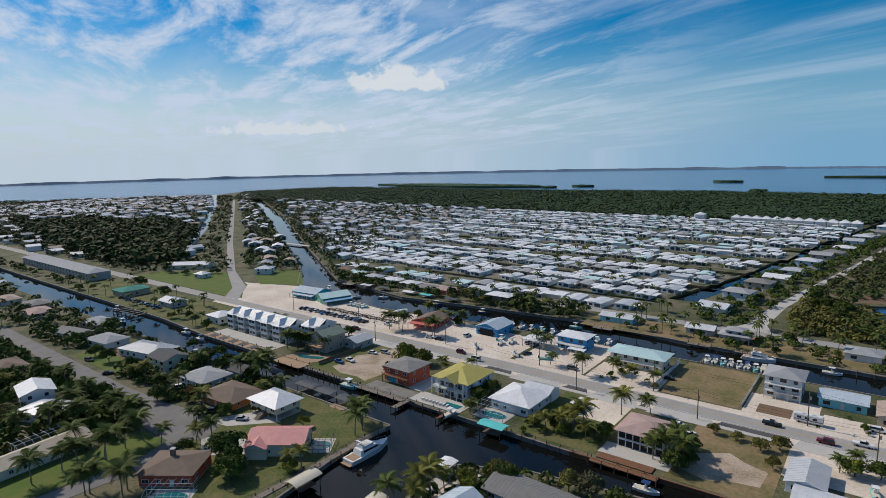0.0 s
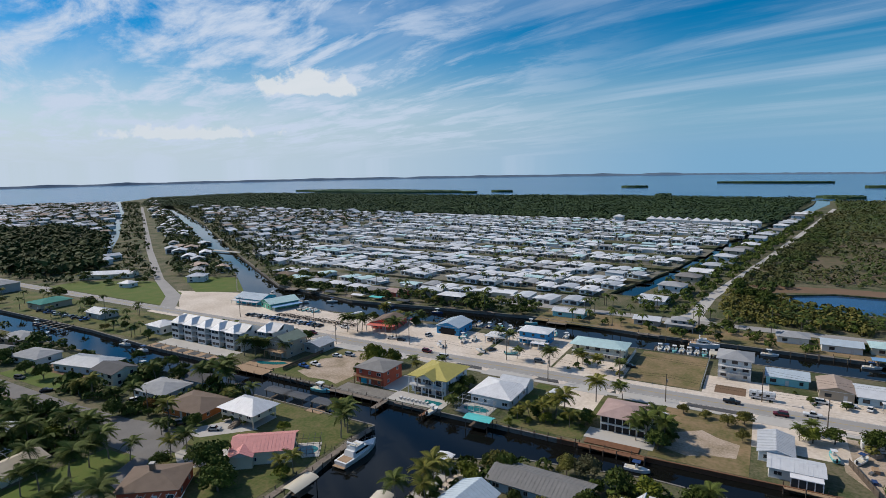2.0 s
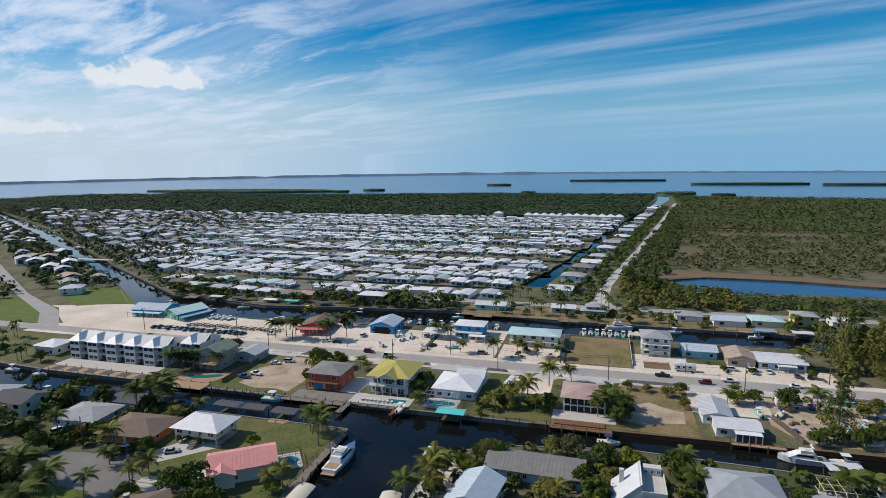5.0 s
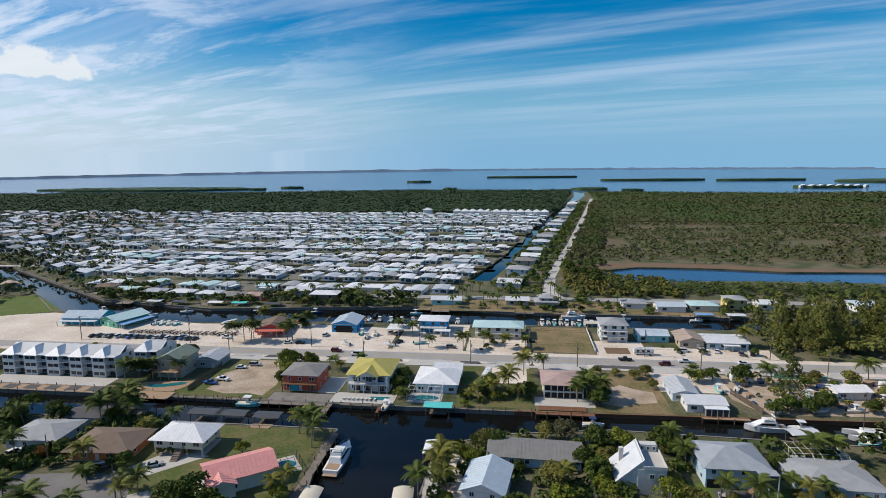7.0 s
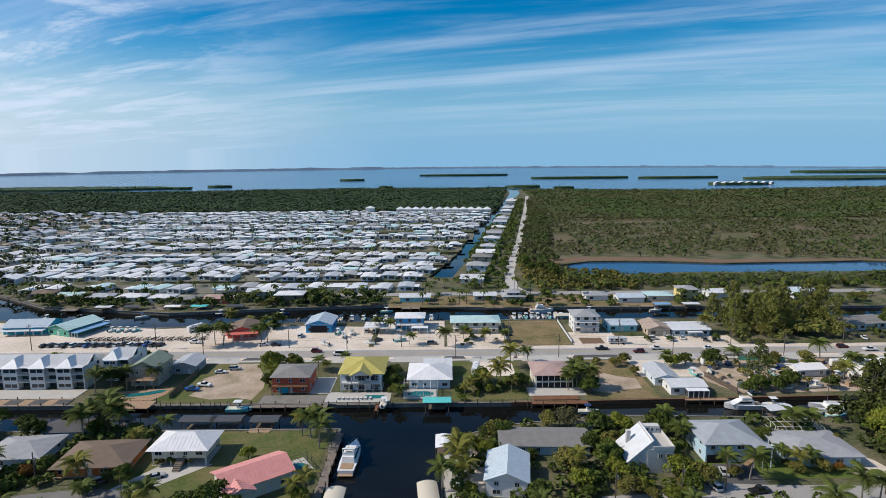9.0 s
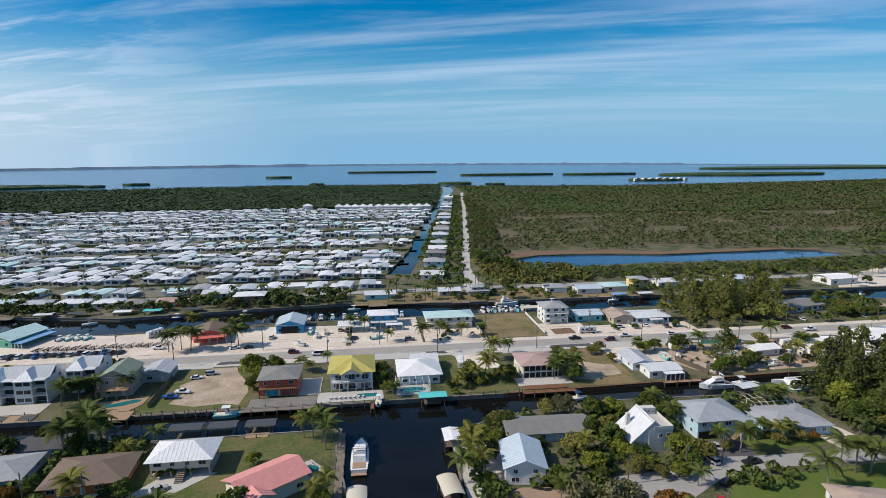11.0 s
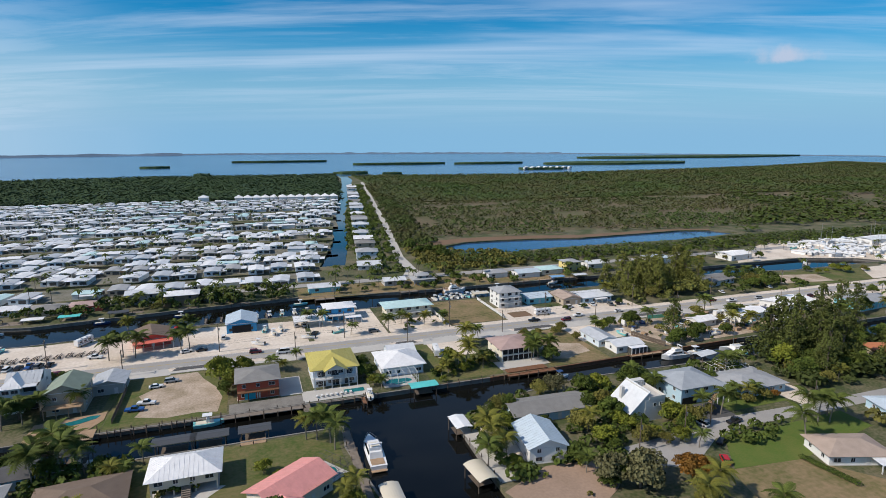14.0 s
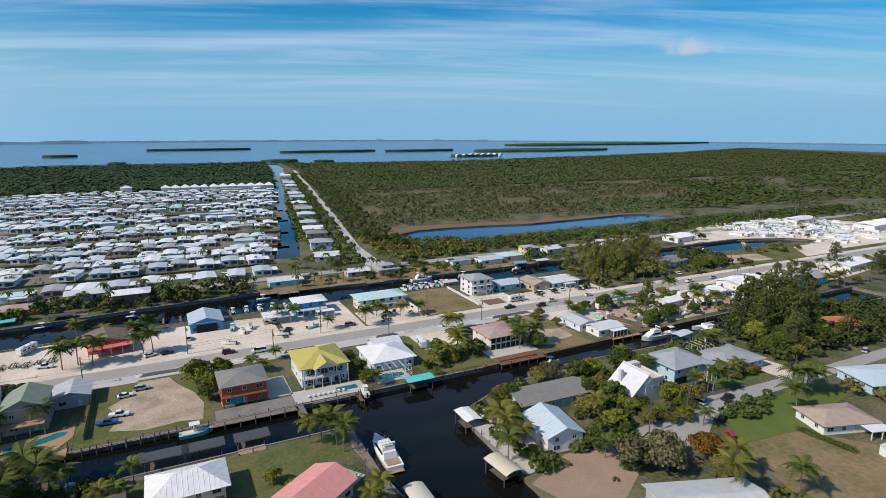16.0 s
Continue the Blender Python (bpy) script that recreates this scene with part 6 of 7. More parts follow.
bushes("garden_trees", [(-310, 4), (-150, 4), (-168, 20), (-178, 30), (-180, 60), (-170, 72), (-310, 72)], 6.0, 5.0, 3.2, 0.8, "leaf", "dark leafy trees crowding the gardens")
bushes("canal_garden_trees", [(-310, 88), (-196, 88), (-196, 112), (-310, 113)], 6.0, 4.4, 2.7, 0.5, "leaf", "leafy trees between canal-side houses")
NW = lambda x, y: abs((y - 232) - (x + 372) * -0.632) > 7 and not inside([(-300, 187), (-322, 207), (-372, 222), (-420, 200), (-420, 181)], x, y)
woods("west_fill", [(-424, 184), (-1700, 182), (-1690, 400), (-1390, 580), (-1330, 740), (-1180, 800), (-330, 262), (-345, 244)], 8.0, 4.0, 3.1, 14, "grove", "trees and gardens among scattered distant houses", keep=lambda x, y: rng.random() < 0.42 and NW(x, y) and free(x, y, 1, False), leaf=0.46, lift=0.8)
woods("north_fill", [(-345, 292), (-430, 340), (-1010, 705), (-1250, 850), (-1150, 735), (-520, 735), (-470, 500), (-330, 330)], 8.0, 4.2, 3.0, 13, "grove", "trees among homes beside the diagonal canal", keep=lambda x, y: rng.random() < 0.6 and free(x, y, 1, False), leaf=0.46, lift=0.8)

for x0, x1, y, dp, h in ((-1300, -720, 1360, 70, 7), (-720, -680, 1340, 18, 7), (-672, -612, 1415, 16, 7), (-395, -320, 1725, 20, 8), (-231, -200, 1305, 22, 7), (-163, 152, 2070, 30, 9), (66, 140, 1290, 26, 7), (163, 206, 1235, 12, 7),
                          (199, 490, 1755, 30, 9), (505, 744, 1710, 26, 9), (550, 690, 1340, 34, 7), (770, 1300, 1600, 90, 8), (1200, 2400, 2100, 120, 10)):
    island(x0, x1, y, dp, h)
    n = max(8, int((x1 - x0) / 7))
    a = rng.uniform(0, 6.28, n * 3)
    r = np.sqrt(rng.uniform(0, 0.95, n * 3))
    c = np.column_stack([(x0 + x1) / 2 + np.cos(a) * r * (x1 - x0) / 2, y + np.sin(a) * r * dp, np.full(n * 3, h * 0.28)])
    tagged(new("island_mangroves", quad_mesh("island_mangroves", leaf_quads(c, np.full(n * 3, 3.6), 10, 1.9, 0.6), M["mangrove"])), "mangrove thicket on a bay island", "woods", kind="stuff")
# far shore, low; the haze of distance is painted in as blue
def shore(a0, a1, r, h, seed):
    bm = bmesh.new()
    lo, hi = [], []
    for k in range(161):
        a = radians(a0 + (a1 - a0) * k / 160)
        z = h * (0.72 + 0.5 * noise.noise((k * 0.21, seed, 0)) + 0.25 * noise.noise((k * 0.9, seed, 4)))
        lo.append(bm.verts.new((-80 + r * math.cos(a), r * math.sin(a), -2)))
        hi.append(bm.verts.new((-80 + (r + 20) * math.cos(a), (r + 20) * math.sin(a), max(z, 1.5))))
    for k in range(160):
        bm.faces.new((lo[k + 1], lo[k], hi[k], hi[k + 1]))
    solid("backdrop", bm, M["backdrop"], "low wooded far shore of the bay, painted blue for distance haze", "shore", kind="structure")


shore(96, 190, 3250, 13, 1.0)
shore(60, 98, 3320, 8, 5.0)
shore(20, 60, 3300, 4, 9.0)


# ---- vehicles ----
def paint(name, col, rough=0.25):
    return mat("paint_" + name, col, tuple(v * 0.9 for v in col), 1.0, rough, 0, 0, 9, 0.3, spec=0.5)


PAINT = {k: paint(k, v) for k, v in {"white": (0.75, 0.75, 0.74), "silver": (0.42, 0.43, 0.44), "black": (0.02, 0.02, 0.022), "red": (0.42, 0.02, 0.02), "blue": (0.03, 0.1, 0.3), "maroon": (0.14, 0.012, 0.02), "grey": (0.14, 0.145, 0.15),
                                      "aqua": (0.2, 0.55, 0.55), "yellow": (0.7, 0.42, 0.03), "cream": (0.66, 0.6, 0.47), "canvas": (0.62, 0.56, 0.44), "navy": (0.03, 0.06, 0.16), "teal": (0.05, 0.5, 0.48)}.items()}


def profile(bm, pts, half, top_half=None, z_break=1.0):
    """A side outline drawn out across the width; above z_break it narrows."""
    sides = []
    for s in (-1, 1):
        sides.append([bm.verts.new((x, s * (half if z <= z_break or top_half is None else top_half), z)) for x, z in pts])
    bm.faces.new(sides[0])
    bm.faces.new(sides[1][::-1])
    n = len(pts)
    for i in range(n):
        j = (i + 1) % n
        bm.faces.new((sides[0][j], sides[0][i], sides[1][i], sides[1][j]))


WHEEL = meshed("wheel", B(bar, (0, -0.11, 0), (0, 0.11, 0), 0.34, 12), M["tyre"])
HUB = meshed("rim", B(bar, (0, -0.125, 0), (0, 0.125, 0), 0.19, 8), M["steel"])
STYLES = {
    "car": ([(-2.3, 0.35), (2.25, 0.35), (2.3, 0.62), (2.1, 0.82), (1.0, 0.95), (-1.75, 0.98), (-2.25, 0.9)], [(1.0, 0.94), (0.35, 1.42), (-1.0, 1.45), (-1.75, 0.97)], 1.38),
    "suv": ([(-2.4, 0.4), (2.3, 0.4), (2.35, 0.75), (2.15, 1.0), (1.1, 1.08), (-2.35, 1.1)], [(1.1, 1.07), (0.5, 1.72), (-2.0, 1.75), (-2.35, 1.08)], 1.42),
    "pickup": ([(-2.8, 0.45), (2.75, 0.45), (2.8, 0.85), (2.6, 1.08), (1.2, 1.15), (-2.78, 1.12)], [(1.2, 1.14), (0.6, 1.8), (-0.7, 1.82), (-0.95, 1.13)], 1.7),
    "van": ([(-2.7, 0.4), (2.5, 0.4), (2.6, 0.8), (2.4, 1.15), (1.7, 1.25), (-2.7, 1.25)], [(1.7, 1.24), (1.1, 2.05), (-2.5, 2.1), (-2.7, 1.24)], 1.65),
}


def vehicle(style, colour, label, name="car"):
    body, cabin, base = STYLES[style]
    t = thing(name, pose(0, 0, -50), label, "car")
    bm = bmesh.new()
    profile(bm, body, 0.9)
    bmesh.ops.recalc_face_normals(bm, faces=bm.faces[:])
    bmesh.ops.bevel(bm, geom=[e for e in bm.edges if e.calc_face_angle(0) > 1.0], offset=0.09, segments=2, affect="EDGES")
    part("body", bm, PAINT[colour], t)
    bm = bmesh.new()
    profile(bm, cabin, 0.84, 0.66, 1.3)
    bmesh.ops.recalc_face_normals(bm, faces=bm.faces[:])
    part("glasshouse", bm, M["car_glass"], t, "dark glass")
    xs = [p[0] for p in cabin if p[1] > 1.35]
    part("car_roof", B(box, min(xs), max(xs), -0.67, 0.67, max(p[1] for p in cabin) - 0.02, max(p[1] for p in cabin) + 0.05), PAINT[colour], t)
    for wx in (-1.45, 1.4):
        for wy in (-0.82, 0.82):
            w = part("wheel", WHEEL, None, t)
            w.location = (wx, wy, 0.34)
    return t


FLEET = {}
for st, cl, lb, nm in (("car", "white", "white saloon car", "car"), ("car", "silver", "silver saloon car", "car"), ("car", "black", "black saloon car", "car"), ("suv", "red", "bright red hatchback car", "car"), ("suv", "maroon", "dark maroon estate car", "car"),
                       ("suv", "white", "white estate car", "car"), ("suv", "grey", "dark grey estate car", "car"), ("pickup", "white", "white pickup truck", "pickup_truck"), ("pickup", "black", "black pickup truck", "pickup_truck"), ("pickup", "blue", "dark blue pickup truck", "pickup_truck"),
                       ("van", "white", "white panel van", "van"), ("car", "yellow", "yellow car", "car"), ("suv", "silver", "silver estate car", "car")):
    FLEET[st, cl] = vehicle(st, cl, lb, nm)
PLACES = {" driven along the grey road": [
    ("suv", "maroon", -190, 176.5, 0), ("van", "white", -122, 174, 180), ("suv", "maroon", -131, 177.4, 0), ("pickup", "black", -22, 177.5, 0), ("suv", "maroon", -9, 174, 180), ("pickup", "white", -1, 177.5, 0), ("car", "white", 19, 177.4, 0), ("suv", "maroon", 70, 177.5, 0), ("car", "silver", 94, 174, 180), ("pickup", "white", 78, 174, 180)],
    " parked on pale sand": [
    ("car", "white", -160, 157, 8), ("suv", "silver", -156, 160, 3), ("pickup", "white", -161, 145.5, -10), ("pickup", "blue", -163.5, 142, -6), ("car", "grey", -154, 186, 20), ("car", "black", -149, 186, 15), ("pickup", "silver", -183, 190, -10), ("suv", "grey", -87, 186, 0), ("car", "black", -109, 191, 60),
    ("suv", "silver", -115, 203, 90), ("car", "silver", -112, 202.5, 90), ("car", "black", -56, 196, 10), ("suv", "white", -142, 197, 90), ("suv", "white", 2, 189.5, 0), ("suv", "white", 9, 190, 10), ("car", "black", 26, 188, 70), ("suv", "grey", 22, 188, 80), ("car", "white", 14, 190, 80)],
    " parked beside a house": [
    ("car", "red", -43, 162, 10), ("car", "grey", -39, 158, 60), ("car", "silver", -17, 91, 80), ("suv", "white", -22, 85, 100), ("pickup", "black", -13, 83, 10), ("car", "black", -24, 76, 25), ("suv", "red", -30, 69, 60), ("suv", "grey", -162, 89, 40), ("suv", "white", -190, 93, 70),
    ("car", "yellow", 71, 160, 10), ("car", "white", 86, 188, 70), ("suv", "grey", -248, 86, 15), ("car", "black", -226, 84, 60), ("suv", "maroon", 120, 168, 0), ("car", "silver", -150, 91, 30), ("car", "grey", 116, 188, 80), ("suv", "silver", 58, 86, 20)],
}
for where, rows in PLACES.items():
    for st, cl, x, y, a in rows:
        src = FLEET.get((st, cl)) or FLEET[st if (st, "white") in FLEET else "car", "white"]
        c = copy_thing(src, pose(x, y, 0.09 if 172 < y < 180 else 0.045, 0, 0, a) @ Matrix.Diagonal((0.88, 0.88, 0.88, 1)))
        tagged(c, src["label"] + where)
pal = [("car", "black"), ("suv", "grey"), ("car", "silver"), ("pickup", "black"), ("suv", "white"), ("car", "black"), ("pickup", "blue"), ("suv", "grey")]
for i in range(17):
    c = copy_thing(FLEET[pal[i % 8]], pose(-242 + i * 2.9, 187 + 0.35 * (i % 3), 0.06, 0, 0, 78 + 4 * (i % 3)) @ Matrix.Diagonal((0.88, 0.88, 0.88, 1)))
    tagged(c, FLEET[pal[i % 8]]["label"] + " parked in a long row on sand", group="parked row")
for i in range(11):
    c = copy_thing(FLEET[pal[(i * 3) % 8]], pose(-352 + i * 4.2, 143 + 1.2 * (i % 2), 0.06, 0, 0, 70) @ Matrix.Diagonal((0.88, 0.88, 0.88, 1)))
    tagged(c, FLEET[pal[(i * 3) % 8]]["label"] + " parked on grass")
for (st, cl), src in FLEET.items():
    for o in (*src.children_recursive, src):
        bpy.data.objects.remove(o)


def motorhome(x, y, a, label):
    t = thing("motorhome", pose(x, y, 0.06, 0, 0, a) @ Matrix.Diagonal((0.86, 0.86, 0.86, 1)), label, "motorhome")
    bm = bmesh.new()
    box(bm, -4.2, 4.2, -1.2, 1.2, 0.5, 3.1)
    bmesh.ops.bevel(bm, geom=bm.edges[:], offset=0.2, segments=2, affect="EDGES")
    part("body", bm, PAINT["white"], t)
    part("stripe", B(box, -4.1, 4.1, -1.22, 1.22, 1.2, 1.45), PAINT["grey"], t)
    part("windscreen", B(box, 4.15, 4.24, -1.0, 1.0, 1.6, 2.6), M["car_glass"], t)
    for px in (-2.6, -0.4, 1.8):
        for s in (-1, 1):
            part("window", B(box, px - 0.6, px + 0.6, s * 1.21 - 0.02, s * 1.21 + 0.02, 1.7, 2.4), M["car_glass"], t)
    for px in (-2.6, 2.6):
        for s in (-1.05, 1.05):
            part("wheel", WHEEL, None, t).location = (px, s, 0.34)
    for px in (-1.5, 1.5):
        part("roof_unit", B(box, px - 0.5, px + 0.5, -0.4, 0.4, 3.1, 3.35), M["frame_white"], t)


motorhome(-71.5, 156, 80, "long white motorhome parked on a sandy drive")
motorhome(12, 160.5, 5, "white motorhome parked beside a pine tree")
motorhome(-14, 185, 0, "white camper trailer on pale sand")
motorhome(56, 158, 0, "white trailer in a cluttered yard")
motorhome(-190, 207, 60, "white box trailer on the sand lot")


# ---- boats ----
def hull_mesh(L, w, h, material):
    """Hull with a pointed, raised bow at +x and a flat transom."""
    bm = bmesh.new()
    n = 9
    rings = []
    for k in range(n + 1):
        f = k / n
        x = -L / 2 + L * f
        b = w / 2 * (1 if f < 0.5 else max(0.03, 1 - ((f - 0.5) / 0.5) ** 2.2)) * (0.9 + 0.1 * min(1, f * 4))
        sheer = h * (1 + 0.35 * f * f)
        keel = -0.35 * h + (0.9 * h * max(0, (f - 0.7) / 0.3) ** 2)
        rings.append([bm.verts.new(p) for p in ((x, -b, sheer), (x, -b * 0.82, 0.1 * h + keel * 0.3), (x, 0, keel), (x, b * 0.82, 0.1 * h + keel * 0.3), (x, b, sheer))])
    for a, b in zip(rings, rings[1:]):
        for i in range(4):
            bm.faces.new((a[i], a[i + 1], b[i + 1], b[i]))
    bm.faces.new(rings[0][::-1])
    for a, b in zip(rings, rings[1:]):
        bm.faces.new((a[0], b[0], b[4], a[4]))
    bmesh.ops.recalc_face_normals(bm, faces=bm.faces[:])
    return meshed("hull", bm, material)


def small_boat(label, colour="white", canopy="white", L=7.0):
    t = thing("boat", pose(0, 0, -50), label, "boat")
    part("hull", hull_mesh(L, 2.4, 0.85, PAINT[colour]), None, t)
    part("deck_well", B(box, -L * 0.42, L * 0.2, -0.9, 0.9, 0.9, 0.98), PAINT["cream"], t)
    part("console", B(box, -0.5, 0.3, -0.45, 0.45, 0.95, 1.9), PAINT["white"], t)
    part("windshield", B(box, 0.3, 0.36, -0.45, 0.45, 1.5, 2.1), M["car_glass"], t)
    part("canopy", B(box, -1.3, 0.9, -0.95, 0.95, 2.75, 2.85), PAINT[canopy], t)
    for py in (-0.8, 0.8):
        part("canopy_post", B(bar, (-0.2, py, 0.9), (-0.2, py, 2.76), 0.05, 4), M["steel"], t)
    part("outboard", B(box, -L / 2 - 0.5, -L / 2 + 0.05, -0.25, 0.25, 0.2, 1.5), PAINT["black"], t)
    return t


def cruiser(label, L=11.0, name="motor_cruiser"):
    t = thing(name, pose(0, 0, -50), label, "boat")
    w = L * 0.3
    part("hull", hull_mesh(L, w, 1.35, PAINT["white"]), None, t)
    bm = bmesh.new()
    profile(bm, [(-L * 0.28, 1.3), (L * 0.33, 1.45), (L * 0.2, 2.1), (L * 0.1, 2.75), (-L * 0.25, 2.8)], w * 0.38, w * 0.33, 2.2)
    bmesh.ops.recalc_face_normals(bm, faces=bm.faces[:])
    part("cabin", bm, PAINT["white"], t)
    bm = bmesh.new()
    profile(bm, [(-L * 0.2, 2.0), (L * 0.19, 2.0), (L * 0.12, 2.5), (-L * 0.2, 2.5)], w * 0.39, w * 0.36, 2.2)
    bmesh.ops.recalc_face_normals(bm, faces=bm.faces[:])
    part("cabin_glass", bm, M["car_glass"], t, "dark cabin windows")
    part("flybridge", B(box, -L * 0.2, L * 0.06, -w * 0.3, w * 0.3, 2.8, 3.5), PAINT["white"], t)
    part("bridge_seat", B(box, -L * 0.16, -L * 0.02, -w * 0.22, w * 0.22, 3.4, 3.6), PAINT["cream"], t)
    part("cockpit", B(box, -L * 0.46, -L * 0.28, -w * 0.36, w * 0.36, 1.32, 1.42), M["tan_wood"], t, "teak cockpit floor")
    part("swim_platform", B(box, -L * 0.56, -L * 0.49, -w * 0.42, w * 0.42, 0.3, 0.42), M["tan_wood"], t)
    part("radar_arch", B(box, -L * 0.2, -L * 0.16, -w * 0.36, w * 0.36, 4.3, 4.5), PAINT["white"], t)
    for s in (-1, 1):
        part("arch_leg", B(bar, (-L * 0.2, s * w * 0.33, 2.8), (-L * 0.18, s * w * 0.33, 4.4), 0.08, 5), PAINT["white"], t)
    bm = bmesh.new()
    for s in (-1, 1):
        for k in range(6):
            f = 0.55 + 0.42 * k / 5
            b = w / 2 * max(0.03, 1 - ((f - 0.5) / 0.5) ** 2.2) * 0.95
            z = 1.35 * (1 + 0.35 * f * f)
            bar(bm, (-L / 2 + L * f, s * b, z), (-L / 2 + L * f, s * b, z + 0.7), 0.025, 4)
            if k:
                bar(bm, last, (-L / 2 + L * f, s * b, z + 0.7), 0.025, 4)
            last = (-L / 2 + L * f, s * b, z + 0.7)
    part("bow_rail", bm, M["steel"], t)
    part("aerial", B(bar, (-L * 0.18, 0, 4.4), (-L * 0.2, 0, 6.6), 0.03, 4), M["steel"], t)
    return t


def put(src, x, y, a, z=-1.15, s=1.0, label=None, group=""):
    s *= 0.88
    c = copy_thing(src, pose(x, y, z, 0, 0, a) @ Matrix.Diagonal((s, s, s, 1)))
    if label:
        tagged(c, label)
    return c


yacht = cruiser("large white motor yacht moored at a timber pier", 14.5, "motor_yacht")
yacht.matrix_basis = pose(-105.8, 100.5, -1.15, 0, 0, 88)
mid = cruiser("white motor cruiser moored along the canal", 11)
mid.matrix_basis = pose(6.5, 128.2, -1.15, 0, 0, 180)
boats = [small_boat("white fishing boat with a hard top and outboard"), small_boat("white open boat with a blue canopy", "white", "navy"), small_boat("pale aqua fishing boat with a white top", "aqua", "white"), small_boat("white open boat with a cream canopy", "white", "canvas"), small_boat("dark-hulled open boat with an outboard", "navy", "white")]
put(boats[2], -144, 129.3, 0, s=1.25, label="pale aqua fishing boat moored at the seawall")
put(boats[0], -100.5, 130, 84, 0.2, 0.9)
put(boats[0], 16, 129.2, 180, s=1.1)
put(mid, -35, 236.5, 0, s=1.15, label="white motor cruiser moored at the far canal bank")
for i in range(9):
    put(boats[i % 4], -50 + 2.7 * i, 222.5, 92 if i % 2 else -88, -0.2 + 0.3 * (i % 2), 0.95, group="boats")
for i in range(11):
    put(boats[(i * 3) % 5], -140 + 5.2 * i, 222.5 - 0.02 * i, 85 + 10 * (i % 2), -0.4, 0.9)
for i in range(4):
    put(boats[(i * 2) % 4], -226 + 3.4 * i, 207, 70, 0.25, 0.75, label="white boat on a trailer on the sand lot")
for i in range(15):
    t = thing("boat_trailer", pose(-228 + 3.3 * i, 194.5 + 0.5 * (i % 3), 0.05, 0, 0, 74 + 5 * (i % 4)), "empty dark steel boat trailer parked on sand", "trailer", "row of boat trailers")
    for sy in (-0.8, 0.8):
        part("rail", B(box, -2.6, 1.6, sy - 0.08, sy + 0.08, 0.5, 0.66), M["dark_asphalt"], t)
        part("wheel", WHEEL, None, t).location = (-1.2, sy * 1.2, 0.34)
        part("bunk", B(box, -2.4, 0.8, sy * 0.5 - 0.1, sy * 0.5 + 0.1, 0.7, 0.9), M["pole_wood"], t)
    part("drawbar", B(bar, (1.5, 0, 0.58), (3.2, 0, 0.5), 0.1, 5), M["dark_asphalt"], t)
    for px in (-2.4, -0.6, 1.4):
        part("cross_member", B(box, px - 0.06, px + 0.06, -0.8, 0.8, 0.48, 0.58), M["dark_asphalt"], t)
for x, y, a in ((-100, 190, 20), (-124, 196, 100), (-121, 200, 100), (-127, 201, 80), (2, 152, 100), (8, 153, 60), (48, 148, 20), (54, 150, 50), (60, 146, 10), (36, 140, 5), (-112, 187, 160), (-130, 186, 150), (62, 152, 70), (40, 157, 80), (22, 144, 20), (28, 150, 100), (26, 139, 10), (72, 146, 40), (78, 154, 80), (66, 141, 15), (34, 147, 70)):
    put(boats[int(abs(x + y)) % 4], x, y, a, 0.3, 0.85, label="white boat laid up on a yard")
for x, y, a in ((-255, 130, 5), (-240, 128.5, 0), (-330, 131, 3), (-300, 121, 0), (-222, 116.5, 0), (-171, 118, 0), (-40, 126, 0), (30, 122, 0), (70, 226, 10), (20, 236, 5), (-12, 236, 0), (-110, 238, 0), (-160, 236, 0), (-190, 236, 5), (-226, 232, 20), (-240, 224, 30), (-270, 230, -30), (150, 226, 10), (190, 228, 60)):
    put(boats[int(abs(x * 3 + y)) % 5], x, y, a, label="small boat moored on the dark canal")
for i in range(16):
    x, y = -300 - i * 36 + (i % 3) * 7, 262 + i * 22.5 + (i % 2) * 11
    if inside(CANALS["marina"], x, y):
        put(boats[i % 5], x, y, 148, label="small boat moored on the diagonal canal")
# catamaran
t = thing("catamaran", pose(31, 126, -1.15, 0, 0, 175), "white sailing catamaran with a tall mast", "boat")
for s in (-1.9, 1.9):
    part("hull", hull_mesh(10, 1.4, 1.2, PAINT["white"]), None, t).location = (0, s, 0)
part("bridge_deck", B(box, -4, 1.5, -2.2, 2.2, 1.1, 1.5), PAINT["white"], t)
part("cabin", B(box, -2.5, 1, -1.5, 1.5, 1.5, 2.4), PAINT["white"], t)
part("mast", B(bar, (0.8, 0, 1.4), (0.8, 0, 13), 0.1, 6), M["steel"], t)
part("boom", B(bar, (0.8, 0, 3.0), (-3.6, 0, 3.0), 0.12, 6), PAINT["canvas"], t)
# boatyard
for i in range(36):
    x, y = 212 + (i % 9) * 10.5 + 6 * (i // 9) + rng.uniform(-2, 2), 244 + (i // 9) * 9 - (i % 9) * 3.0 + rng.uniform(-2, 2)
    put(mid if i % 4 == 0 else boats[i % 4], x, y, rng.uniform(0, 360), 0.5, 1.0 if i % 4 else 0.9, label="white boat laid up in the boatyard")
patch("boatyard_ground", [(150, 240), (196, 240), (232, 226), (243, 212), (226, 208), (214, 190), (285, 188), (352, 216), (356, 236), (322, 276), (236, 292), (170, 264)], "sand", 0.05, "pale sandy boatyard ground", "lot")
patch("sand_lot", [(128, 192), (162, 188), (166, 202), (150, 206), (131, 208)], "pink_sand", 0.055, "bare sandy lot in rough grass", "lot")
patch("yard", [(10, 136), (66, 138), (90, 150), (90, 166), (4, 166), (4, 146)], "pink_sand", 0.05, "cluttered yard of sand and rough grass", "lot")
patch("lot_grass", [(108, 184.5), (205, 184.5), (206, 206), (150, 211.5), (108, 212)], "lawn", 0.045, "rough grass round a bare lot by the basin", "lawn")
